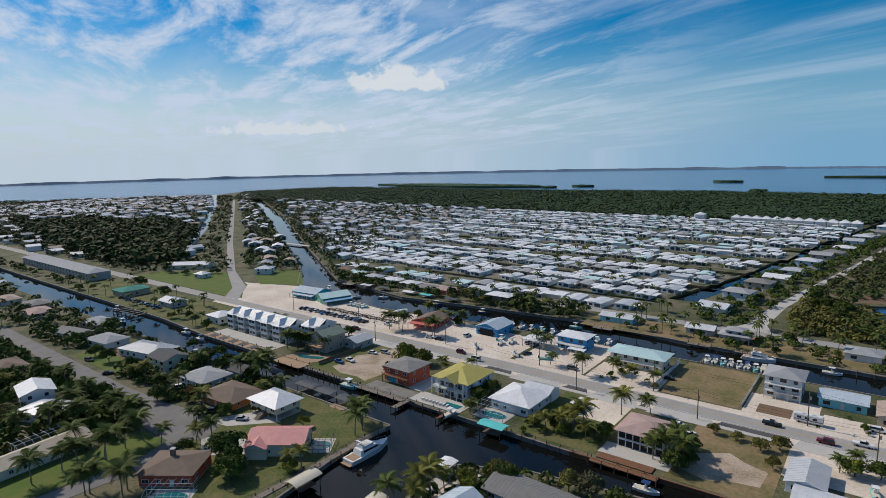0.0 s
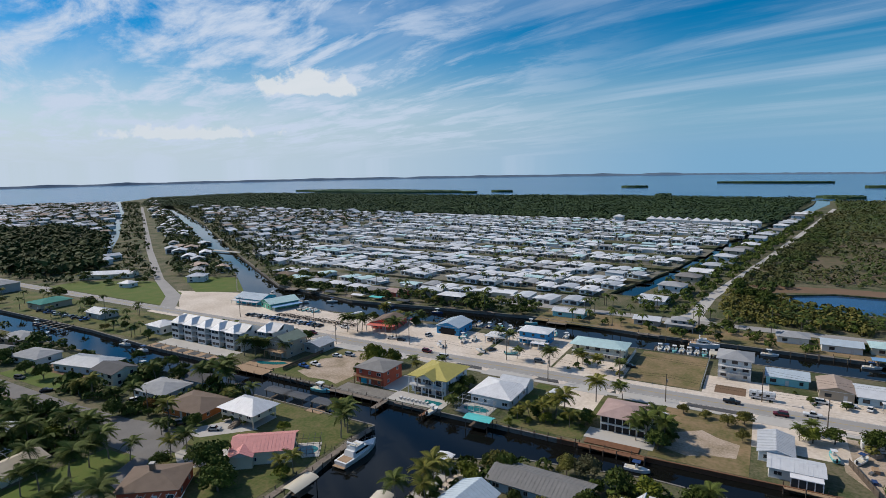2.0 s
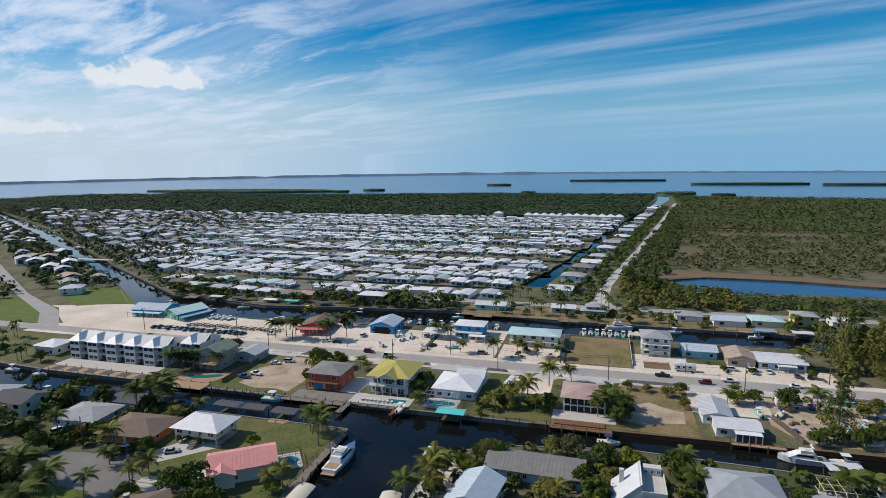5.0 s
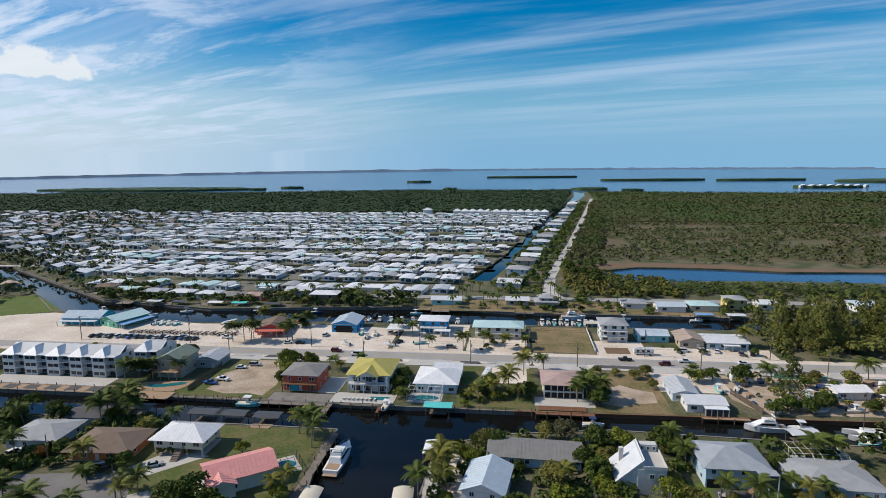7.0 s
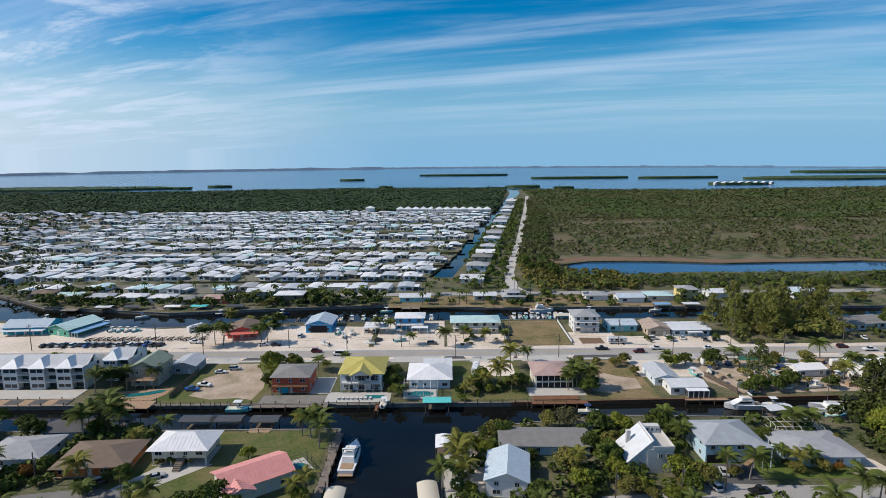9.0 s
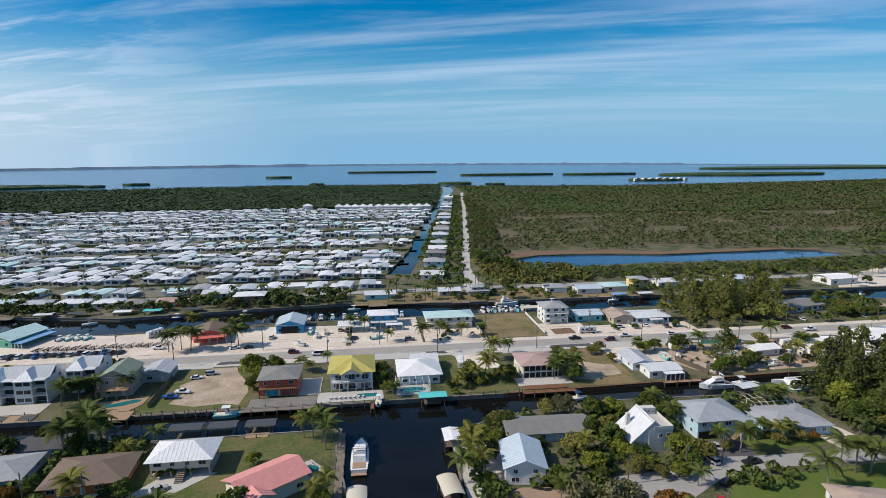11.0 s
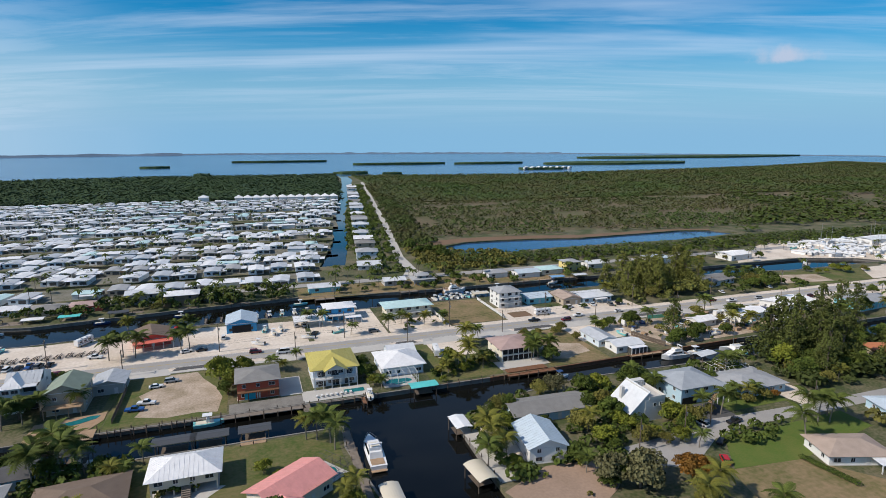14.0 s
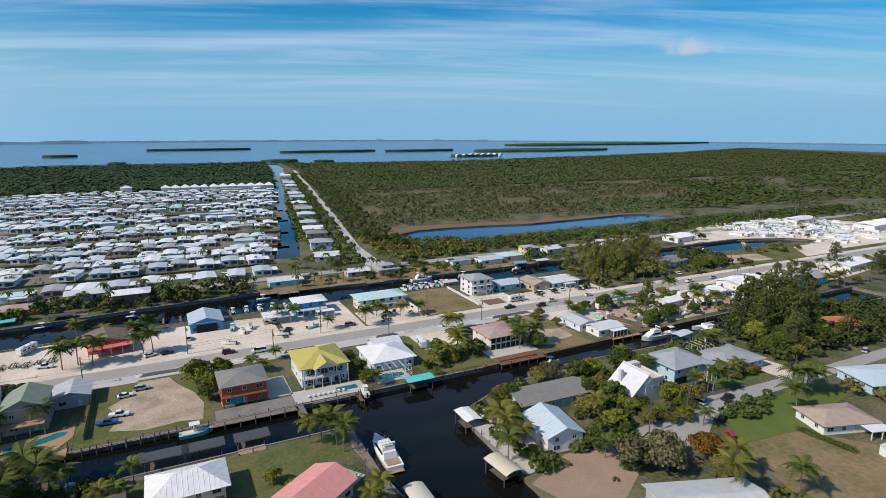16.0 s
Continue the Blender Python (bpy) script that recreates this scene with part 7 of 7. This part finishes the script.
patch("sand_lot", [(84, 150), (150, 146), (186, 150), (186, 166.5), (84, 166.5)], "sand", 0.055, "pale sandy forecourt beside the road", "lot")
patch("sand_lot", [(186, 184.5), (214, 184.5), (226, 206), (206, 206)], "sand", 0.058, "pale sandy parking ground of the boatyard", "lot")
patch("sand_drive", rect(-16, 6, 150, 167), "sand", 0.06, "pale sandy drive", "lot")
for x, y, w, d, h, wc, rc, lb in ((330, 222, 44, 14, 5, "white", "white", "long white boatyard shed"), (300, 262, 30, 12, 4.5, "white", "light", "white boatyard store"), (158, 252, 18, 12, 4, "white", "white", "white canal-side house"),
                              (128, 150, 20, 12, 4, "aqua", "cool_grey", "aqua workshop with a grey flat roof"), (95, 159, 22, 12, 3.6, "white", "white", "flat white store beside the road"), (64, 153, 16, 8, 3.6, "white", "white", "white yard shed"), (178, 158, 24, 12, 4, "white", "white", "white shed beside the road"), (40, 152, 10, 6, 3, "white", "white", "white yard store")):
    house(x, y, w, d, h, 6, wc, rc, 1.2, True, 1, lb + " with a low roof", over=0.5)
for o in (*[c for b in boats for c in (*b.children_recursive, b)],):
    bpy.data.objects.remove(o)


# ---- docks, lifts, boathouses ----
def dock(x0, x1, y0, y1, label, material="dock_wood", z=0.05, posts=True):
    t = thing("dock", pose(0, 0, 0), label, "dock")
    part("deck", B(box, x0, x1, y0, y1, z - 0.16, z), M[material], t)
    n = max(2, int(max(x1 - x0, y1 - y0) / 3.4)) if y0 < 200 else 2
    for k in range(n + 1):
        for side in (0, 1):
            if x1 - x0 > y1 - y0:
                px, py = x0 + (x1 - x0) * k / n, (y0, y1)[side]
            else:
                px, py = (x0, x1)[side], y0 + (y1 - y0) * k / n
            part("piling", B(bar, (px, py, -2.5), (px, py, z + (0.9 if (k + side) % 2 else 0.3)), 0.13, 6), M["pole_wood"], t)
    return t


dock(-141, -119, 128.8, 131.4, "weathered timber dock before the red house")
dock(-119.5, -117.5, 124, 131, "narrow timber jetty with pilings")
dock(-103, -102, 126, 131, "reddish timber jetty beside a boat", "red_wood")
dock(-115, -98, 130.2, 131.4, "timber walkway along the seawall")
dock(-170, -141, 130.6, 131.8, "timber walkway with pilings along a rough bank")
dock(-187, -171, 128.5, 134, "pale timber deck over the canal", "tan_wood", 0.25)
dock(-111.5, -109.6, 66, 112, "long timber pier along the yacht's berth", "dock_wood", 0.2)
dock(-56, -39, 129.6, 131.4, "reddish timber dock below a deck", "red_wood", 0.1)
dock(-80, -57, 130.8, 131.5, "reddish timber bulkhead walkway", "red_wood", 0.1)
dock(-9, 4, 131.2, 133, "timber landing before a cottage", "tan_wood", 0.1)
dock(-82.5, -78.5, 78, 104, "pale paved landing on the canal edge", "concrete", 0.25)
dock(-243, -198, 131.4, 136, "long timber terrace over the water below the townhouses", "tan_wood", 0.14)
dock(-136, -130, 113, 115.5, "small tan landing stage", "tan_wood", 0.1)
for i in range(5):
    dock(-326 + 5 * i, -325 + 5 * i, 127, 135, "narrow timber finger jetty")
for i in range(14):
    dock(-52 + 5.4 * i if i < 5 else -150 + 6 * (i - 5), -51.2 + 5.4 * i if i < 5 else -149.2 + 6 * (i - 5), 219, 226, "narrow timber finger jetty at the marina")
for i in range(7):
    dock(-272 + 22 * i, -264 + 22 * i, 244.5 - (3 if i < 4 else 0), 247, "timber landing at a waterside house")
for x in (-103, -62, -44, 0, 14, 30):
    dock(x, x + 9, 239.5, 242, "timber landing on the far canal bank", "tan_wood" if x in (-44, 14) else "dock_wood")


def boat_lift(x, y, L, w, a, cover, label, h=3.4, curved=False, boat=True):
    t = thing("boat_lift", pose(x, y, -1.2, 0, 0, a), label, "boat lift")
    bm = bmesh.new()
    n = 8
    top = []
    for k in range(n + 1):
        f = -1 + 2 * k / n
        z = h + (0.55 * (1 - f * f) if curved else 0.35 * (1 - abs(f)))
        top.append((f * w / 2, z))
    for (a0, z0), (a1, z1) in zip(top, top[1:]):
        slab(bm, [[(-L / 2, a0, z0), (L / 2, a0, z0), (L / 2, a1, z1), (-L / 2, a1, z1)]], 0.07)
    part("canopy", bm, cover, t)
    for px in (-L * 0.4, L * 0.4):
        for s in (-1, 1):
            part("piling", B(bar, (px, s * w * 0.46, -1.3), (px, s * w * 0.46, h + 0.05), 0.12, 6), M["pole_wood"], t)
    for s in (-1, 1):
        part("beam", B(box, -L * 0.42, L * 0.42, s * w * 0.46 - 0.07, s * w * 0.46 + 0.07, h - 0.25, h - 0.05), M["steel"], t)
    part("cradle", B(box, -L * 0.3, L * 0.3, -w * 0.4, w * 0.4, 0.9, 1.0), M["pole_wood"], t)
    return t


SLATE = mat("canopy_grey", (0.08, 0.085, 0.095), (0.055, 0.06, 0.065), 0.6, 0.6, stretch=(1, 8, 1))
boat_lift(-151, 117.5, 10, 4.2, 0, SLATE, "covered boat lift with a dark grey canopy")
boat_lift(-143, 117.5, 9, 4.2, 0, SLATE, "covered boat lift with a dark grey canopy")
boat_lift(-132.5, 118, 8, 4.4, 0, SLATE, "covered boat lift with a dark grey canopy by a lawn", 3.0)
boat_lift(-84.5, 129, 8.5, 4.2, 0, RF["aqua"], "boat lift with a bright aqua canopy", 3.2)
boat_lift(-82.5, 103.5, 7, 4.4, 90, RF["white"], "boat lift with a white metal canopy")
boat_lift(-86, 81.5, 8.0, 4.6, 96, PAINT["canvas"], "boat lift with a curved beige canvas canopy", 3.0, True)
boat_lift(-106.3, 79.5, 8.0, 4.4, 90, PAINT["canvas"], "boat lift with a curved beige canvas canopy beside the pier", 3.0, True)
boat_lift(-172, 119, 7, 4, 0, SLATE, "boat lift with a low dark canopy")
boat_lift(13, 121.5, 8, 4, 10, RF["light"], "open boat lift frame with pale beams")
for x, cv in ((-203, RF["aqua"]), (-216, RF["white"]), (-236, SLATE), (-250, RF["light"]), (-185, SLATE), (-28, PAINT["canvas"]), (24, RF["blue"]), (38, RF["light"])):
    boat_lift(x, 243 if x < -100 else (221 if x == -28 else 239), 8, 4.5, 0, cv, "covered boat lift at the marina canal", 3.0, cv is PAINT["canvas"])
for i, x in enumerate(range(-168, -140, 3)):
    pole = solid("mooring_post", B(bar, (0, 0, -2.5), (0, 0, 1.1), 0.13, 6), M["pole_wood"], "weathered timber mooring post at the bank", "post", "mooring posts", m=pose(x, 130.4, 0))
for i in range(12):
    solid("mooring_post", B(bar, (0, 0, -2.5), (0, 0, 1.3), 0.14, 6), M["pole_wood"], "weathered timber mooring post in the canal", "post", "mooring posts", m=pose(-50 + i * 9, 237.5, 0))


# ---- road furniture ----
def utility_pole(x, y, h=10.5, cross=True):
    t = thing("utility_pole", pose(x, y, 0), "weathered timber utility pole with cables beside the road", "utility pole", "utility poles")
    part("pole", B(bar, (0, 0, -0.3), (0, 0, h), 0.16, 7, 0.11), M["pole_wood"], t)
    if cross:
        part("crossarm", B(box, -0.08, 0.08, -1.2, 1.2, h - 0.8, h - 0.62), M["pole_wood"], t)
        for s in (-1.05, 0, 1.05):
            part("insulator", B(bar, (0, s, h - 0.62), (0, s, h - 0.42), 0.06, 5), M["steel"], t)
    part("transformer", B(bar, (0.32, 0, h - 2.6), (0.32, 0, h - 1.7), 0.24, 8), M["steel"], t)
    return (x, y, h)


poles = [utility_pole(x, 182.9) for x in (-244, -195, -143, -99, -57, -14, 30, 74, 118)]
low = [utility_pole(x, 169.6, 9, i % 2 == 0) for i, x in enumerate((-171, -118, -78, -40, 2, 43))]
for run in (poles, low):
    for (x0, y0, h0), (x1, y1, h1) in zip(run, run[1:]):
        for s in (-1.05, 1.05):
            bm = bmesh.new()
            pts = [Vector((x0 + (x1 - x0) * k / 8, y0 + s, h0 - 0.45 - 1.0 * (1 - (2 * k / 8 - 1) ** 2))) for k in range(9)]
            rings = [[bm.verts.new(p + Vector((0, dy, dz))) for dy, dz in ((0.022, 0), (0, 0.022), (-0.022, 0), (0, -0.022))] for p in pts]
            for a, b in zip(rings, rings[1:]):
                for i in range(4):
                    bm.faces.new((a[i], a[(i + 1) % 4], b[(i + 1) % 4], b[i]))
            solid("overhead_cable", bm, M["tyre"], "thin overhead cable strung between utility poles", "cable", "overhead cables")
for x, y in ((-150, 77), (-176, 88), (-20, 84), (-31, 81), (14, 82), (-46, 79), (-163, 86)):
    utility_pole(x, y, 8.5, False)
# road marks, aprons and grass islands
MARK = M["yellow_mark"] = mat("yellow_mark", (0.5, 0.36, 0.06), (0.35, 0.27, 0.1), 1.0, 0.9)
bm = bmesh.new()
for y in (175.75, 176.05):
    box(bm, -700, 700, y - 0.06, y + 0.06, 0.05, 0.094)
solid("centre_line", bm, MARK, "worn double yellow centre line", "road marking", kind="structure")
bm = bmesh.new()
for y in (172.5, 179.3):
    box(bm, -700, 700, y - 0.06, y + 0.06, 0.05, 0.094)
solid("edge_line", bm, M["frame_white"], "worn white edge lines of the road", "road marking", kind="structure")
for x0, x1 in ((-215, -205), (-170, -158), (-142, -136), (-124, -117), (-101, -84), (-72, -58), (-53, -36), (-15, 4), (10, 20), (44, 52), (64, 76)):
    patch("apron", [(x0 - 1, 166), (x1 + 1, 166), (x1 - 0.5, 172), (x0 + 0.5, 172)], "concrete", 0.112, "pale concrete drive apron at the road", "drive")
for x0, x1 in ((-158, -142), (-116, -102), (-84, -73), (-58, -54), (-36, -16), (20, 43)):
    patch("swale", [(x0 + 1, 169.3), (x1 - 1, 169.3), (x1 - 2.2, 171.8), (x0 + 2.2, 171.8)], "dark_asphalt", 0.105, "dark strip of paving in the verge", "verge")
# fences and sundry
def fence(x0, y0, x1, y1, h, material, label, step=2.4):
    t = thing("fence", pose(0, 0, 0), label, "fence")
    d = Vector((x1 - x0, y1 - y0, 0))
    n = max(2, int(d.length / step))
    for k in range(n + 1):
        p = Vector((x0, y0, 0)) + d * k / n
        part("post", B(box, p.x - 0.07, p.x + 0.07, p.y - 0.07, p.y + 0.07, 0, h + 0.1), material, t)
    u = d.normalized()
    o = Vector((-u.y, u.x, 0)) * 0.03
    bm = bmesh.new()
    a, b = Vector((x0, y0, 0)), Vector((x1, y1, 0))
    for z0, z1 in ((0.1, h * 0.45), (h * 0.5, h)):
        v = [bm.verts.new(p) for p in (a - o + Vector((0, 0, z0)), b - o + Vector((0, 0, z0)), b + o + Vector((0, 0, z0)), a + o + Vector((0, 0, z0)))]
        w = [bm.verts.new(p.co + Vector((0, 0, z1 - z0))) for p in v]
        bm.faces.new(v[::-1])
        bm.faces.new(w)
        for i in range(4):
            bm.faces.new((v[i], v[(i + 1) % 4], w[(i + 1) % 4], w[i]))
    part("panel", bm, material, t)


fence(-57.5, 186, -57.5, 214, 1.8, M["frame_white"], "white panel fence beside the motel")
fence(-31.5, 186, -31.5, 216, 1.2, M["frame_white"], "low white wall beside a dry lot")
fence(24, 165, 40, 164, 1.6, W["green"], "green panel fence beside the road")
fence(-168, 136, -168, 158, 1.5, M["pole_wood"], "grey timber fence beside a rough lot")
fence(5, 150, 9, 136, 1.8, M["pole_wood"], "dark panel fence beside a boat yard")
scatter_rng = np.random.default_rng(9)
for i in range(70):
    x, y = scatter_rng.uniform(8, 88), scatter_rng.uniform(138, 163)
    if free(x, y, 0.5):
        s = scatter_rng.uniform(0.6, 1.6)
        solid("yard_crate", B(box, -s, s, -s * 0.6, s * 0.6, 0, s * 0.9), (PAINT["white"], PAINT["grey"], PAINT["navy"], M["tan_wood"])[i % 4], "crate of stored gear in a cluttered yard", "crate", "stored gear", m=pose(x, y, 0.05, 0, 0, i * 31))
for i in range(14):
    solid("parasol", B(bar, (0, 0, 2.1), (0, 0, 2.7), 1.4, 10, 0.08), PAINT["red"], "red cafe parasol by the bar", "parasol", "parasols", m=pose(-172 + (i % 7) * 2.6, 211 + 2.2 * (i // 7), 0)) if i in (0, 3, 5, 8) else None
for i in range(8):
    t = thing("sun_lounger", pose(-115 + i * 1.4, 134.2, 0.13, 0, 0, 90), "white sun lounger on a canal-side terrace", "lounger", "loungers")
    part("bed", B(box, -0.3, 1.0, -0.32, 0.32, 0.28, 0.38), M["frame_white"], t)
    bm = bmesh.new()
    slab(bm, [[(-0.9, -0.32, 0.8), (-0.3, -0.32, 0.38), (-0.3, 0.32, 0.38), (-0.9, 0.32, 0.8)]], 0.06)
    part("backrest", bm, M["frame_white"], t)
    for px in (-0.2, 0.9):
        part("leg", B(box, px - 0.03, px + 0.03, -0.3, 0.3, 0, 0.28), M["frame_white"], t)


# ---- park homes ----
def park_home(walls, roofs, label, w=8.2, d=13.5, h=2.9, side=1):
    t = thing("park_home", pose(0, 0, -60), label, "park home", "park homes")
    part("wall", B(box, -w / 2, w / 2, -d / 2, d / 2, 0.0, h), W[walls], t)
    roof(t, -w / 2, w / 2, -d / 2, d / 2, h, 0.55, RF[roofs], True, 0.35, None, False)
    part("gable", B(slab, hip_quads(-w / 2, w / 2, -d / 2, d / 2, h, 0.5, True)[1][:1], 0.1), W[walls], t)
    c = side * (w / 2 + 1.7)
    part("carport", B(box, c - 1.75, c + 1.75, -d * 0.42, d * 0.2, 2.5, 2.62), RF["white"], t)
    part("post", B(box, c + side * 1.6 - 0.06, c + side * 1.6 + 0.06, -d * 0.4 - 0.06, -d * 0.4 + 0.06, 0, 2.5), M["frame_white"], t)
    part("window", B(box, -2.9, -0.9, -d / 2 - 0.05, -d / 2, 1.0, 2.3), M["glass"], t)
    part("screen", B(box, 0.3, 3.6, -d / 2 - 0.05, -d / 2, 0.5, 2.4), M["screen"], t, "dark screened porch")
    return t


HOMES = [park_home("white", "white", "white park home with a white metal roof"), park_home("white", "light", "white park home with a pale grey roof", side=-1), park_home("cream", "white", "cream park home with a white metal roof", 7.4),
         park_home("pale_blue", "silver", "pale blue park home with a silver roof", 8.6, 12), park_home("white", "pale_aqua", "white park home with a pale aqua roof", 8, 12, side=-1), park_home("tan", "cool_grey", "tan park home with a grey roof", 8, 12.5),
         park_home("grey", "white", "grey park home with a white roof", 7.8, 14)]
FAR_HOMES = []


def far_home(q, x, y, a, w, d, h, rise, flat=False):
    """One distant home as plain walls and two roof planes: corner rows for one joined mesh."""
    c, s = math.cos(a), math.sin(a)

    def p(u, v, z):
        return (x + c * u - s * v, y + s * u + c * v, z)
    x0, x1, y0, y1, o = -w / 2, w / 2, -d / 2, d / 2, 0.4
    q["wall"] += [p(x0, y0, 0), p(x1, y0, 0), p(x1, y0, h), p(x0, y0, h), p(x1, y0, 0), p(x1, y1, 0), p(x1, y1, h), p(x1, y0, h), p(x0, y1, 0), p(x0, y0, 0), p(x0, y0, h), p(x0, y1, h),
                  p(x1, y1, 0), p(x0, y1, 0), p(x0, y1, h), p(x1, y1, h)]
    q["glass"] += [p(x0 + w * 0.12, y0 - 0.05, 0.7), p(x0 + w * 0.45, y0 - 0.05, 0.7), p(x0 + w * 0.45, y0 - 0.05, h - 0.5), p(x0 + w * 0.12, y0 - 0.05, h - 0.5),
                   p(x0 + w * 0.58, y0 - 0.05, 0.2), p(x0 + w * 0.92, y0 - 0.05, 0.2), p(x0 + w * 0.92, y0 - 0.05, h - 0.4), p(x0 + w * 0.58, y0 - 0.05, h - 0.4)]
    return [p(x0 - o, y0 - o, h), p(0, y0 - o, h + rise), p(0, y1 + o, h + rise), p(x0 - o, y1 + o, h), p(0, y0 - o, h + rise), p(x1 + o, y0 - o, h), p(x1 + o, y1 + o, h), p(0, y1 + o, h + rise)]


rows = []
for base in (282, 308, 362, 416, 473, 536, 601, 650, 686):
    for off in ((0,) if base == 282 else (5, 22, 38) if base < 640 else (10, 24)):
        rows.append(base + off)
made = 0
roofs_far = {"white": [], "silver": [], "cool_grey": [], "pale_aqua": [], "light": [], "tan": []}
q = {"wall": [], "glass": []}
rr = np.random.default_rng(21)
for ri, y in enumerate(rows):
    right = -96 + (y - 299) * 0.19
    left = -318 - (y - 280) * 1.35
    x = right - 4 - 5 * (ri % 2)
    while x > left:
        tilt = -6 + rr.uniform(-7, 7) + (90 if y > 455 and rr.random() < 0.22 else 0)
        yy = y + (right - x) * 0.018 + rr.uniform(-3.4, 3.4)
        x_step = rr.uniform(9.8, 13.8)
        if free(x, yy, 5) and rr.random() > 0.04 + (0.25 if x < -430 else 0):
            k = int(rr.choice(7, p=[0.18, 0.2, 0.1, 0.19, 0.09, 0.14, 0.1]))
            if y < 455 and x > -330 and made < 270:
                copy_thing(HOMES[k], pose(x, yy, 0.04, 0, 0, tilt + (90 if rr.random() < 0.12 else 0)) @ Matrix.Diagonal((0.97, 0.97, 0.88, 1)))
                made += 1
            else:
                key = ("white", "light", "white", "silver", "pale_aqua", "cool_grey", "white")[k] if x > -430 else ("white", "silver", "cool_grey", "light", "tan", "cool_grey", "silver")[k]
                roofs_far[key] += far_home(q, x, yy, radians(tilt), rr.uniform(6.6, 9.4), rr.uniform(9, 15), rr.uniform(2.4, 3.4), 0.5)
                if rr.random() < 0.6:
                    roofs_far["white"] += far_home(q, x + 5.6, yy - 2, radians(tilt), 3.4, rr.uniform(5, 9), 2.3, 0.12)
        x -= x_step
for h in HOMES:
    for o in (*h.children_recursive, h):
        bpy.data.objects.remove(o)
# distant houses to the west
tries = 0
west_poly = [(-1480, 560), (-1300, 210), (-460, 60), (-430, 112), (-900, 112), (-1150, 260), (-960, 400), (-1090, 640), (-1330, 750)]
strip = [(-345, 262), (-1000, 695), (-1250, 850), (-1290, 820), (-560, 340), (-390, 232)]
for poly, n in ((west_poly, 560), (strip, 150), ([(-430, 184), (-1500, 184), (-1350, 560), (-1100, 640), (-560, 300), (-440, 240)], 330), ([(-330, 292), (-420, 350), (-1000, 715), (-1020, 735), (-480, 735), (-420, 420)], 120)):
    xs, ys = [p[0] for p in poly], [p[1] for p in poly]
    got = []
    for _ in range(n * 12):
        x, y = rr.uniform(min(xs), max(xs)), rr.uniform(min(ys), max(ys))
        if len(got) >= n or not inside(poly, x, y) or not free(x, y, 2, False) or abs((y - 232) - (x + 372) * -0.632) < 12 or any(abs(x - a) < 14 and abs(y - b) < 12 for a, b in got):
            continue
        got.append((x, y))
        key = ("white", "cool_grey", "silver", "tan", "light")[int(rr.integers(5))]
        roofs_far[key] += far_home(q, x, y, radians((58 if poly is strip else 0) + rr.uniform(-15, 15)), rr.uniform(9, 12), rr.uniform(10, 15), rr.uniform(3.0, 4.6), 1.6)
for i in range(22):
    roofs_far["white" if i % 3 else "light"] += far_home(q, 556 + i * 6.2, 1318 + 9 * (i % 3), 0.2 * (i % 4), 8, 8, 4.5, 1.8)
yard = {"wall": [], "glass": []}
gear = []
for i in range(240):
    x, y = rr.uniform(200, 345), rr.uniform(196, 284)
    if free(x, y, 1.0) and inside([(205, 244), (240, 222), (236, 200), (285, 194), (345, 220), (318, 272), (240, 286)], x, y):
        gear += far_home(yard, x, y, rr.uniform(0, 3.1), rr.uniform(1.8, 3), rr.uniform(5, 9), rr.uniform(1.2, 2.2), 0.5)
yard_gear = thing("boatyard_gear", pose(0, 0, 0), "white covered hulls and gear crowded in the boatyard", "boats", kind="stuff")
for nm, v, m in (("covers", gear, PAINT["white"]), ("hulls", yard["wall"], PAINT["white"]), ("shadow_gaps", yard["glass"], PAINT["navy"])):
    o = new(nm, quad_mesh(nm, np.array(v), m))
    o.parent = yard_gear
    tagged(o, kind="stuff")
for i in range(9):
    solid("mast", B(bar, (0, 0, 0), (0, 0, 13 + i % 4), 0.09, 5), M["steel"], "tall bare sailing mast in the boatyard", "mast", "masts", m=pose(216 + i * 12 + 5 * (i % 3), 240 + 9 * (i % 4), 0))
far = thing("far_homes", pose(0, 0, 0), "hundreds of small pale distant homes packed in rows", "homes", kind="stuff")
for key, v in roofs_far.items():
    if v:
        o = new("far_roofs", quad_mesh("far_roofs", np.array(v), RF[key]))
        o.parent = far
        tagged(o, kind="stuff")
for key, m in (("wall", W["white"]), ("glass", M["screen"])):
    o = new("far_" + ("walls" if key == "wall" else "windows"), quad_mesh("far_parts", np.array(q[key]), m))
    o.parent = far
    tagged(o, kind="stuff")
for i, y in enumerate((334, 388, 444, 500, 562, 626)):
    patch("park_street", [(-96 + (y - 299) * 0.19 - 6, y - 2.4), (-96 + (y - 299) * 0.19 - 6, y + 2.4), (-520, y + 9.5), (-520, y + 4.5)], "concrete", 0.06 + 0.004 * i, "pale narrow street between rows of park homes", "road")


# ---- scale ----
# the plan above is drawn in units of 1.14 m: bring every thing to metres
UNIT = Matrix.Scale(1.14, 4)
for ob in list(scene.collection.objects):
    if ob.parent is None and ob.type in ("MESH", "EMPTY"):
        ob.matrix_basis = UNIT @ ob.matrix_basis
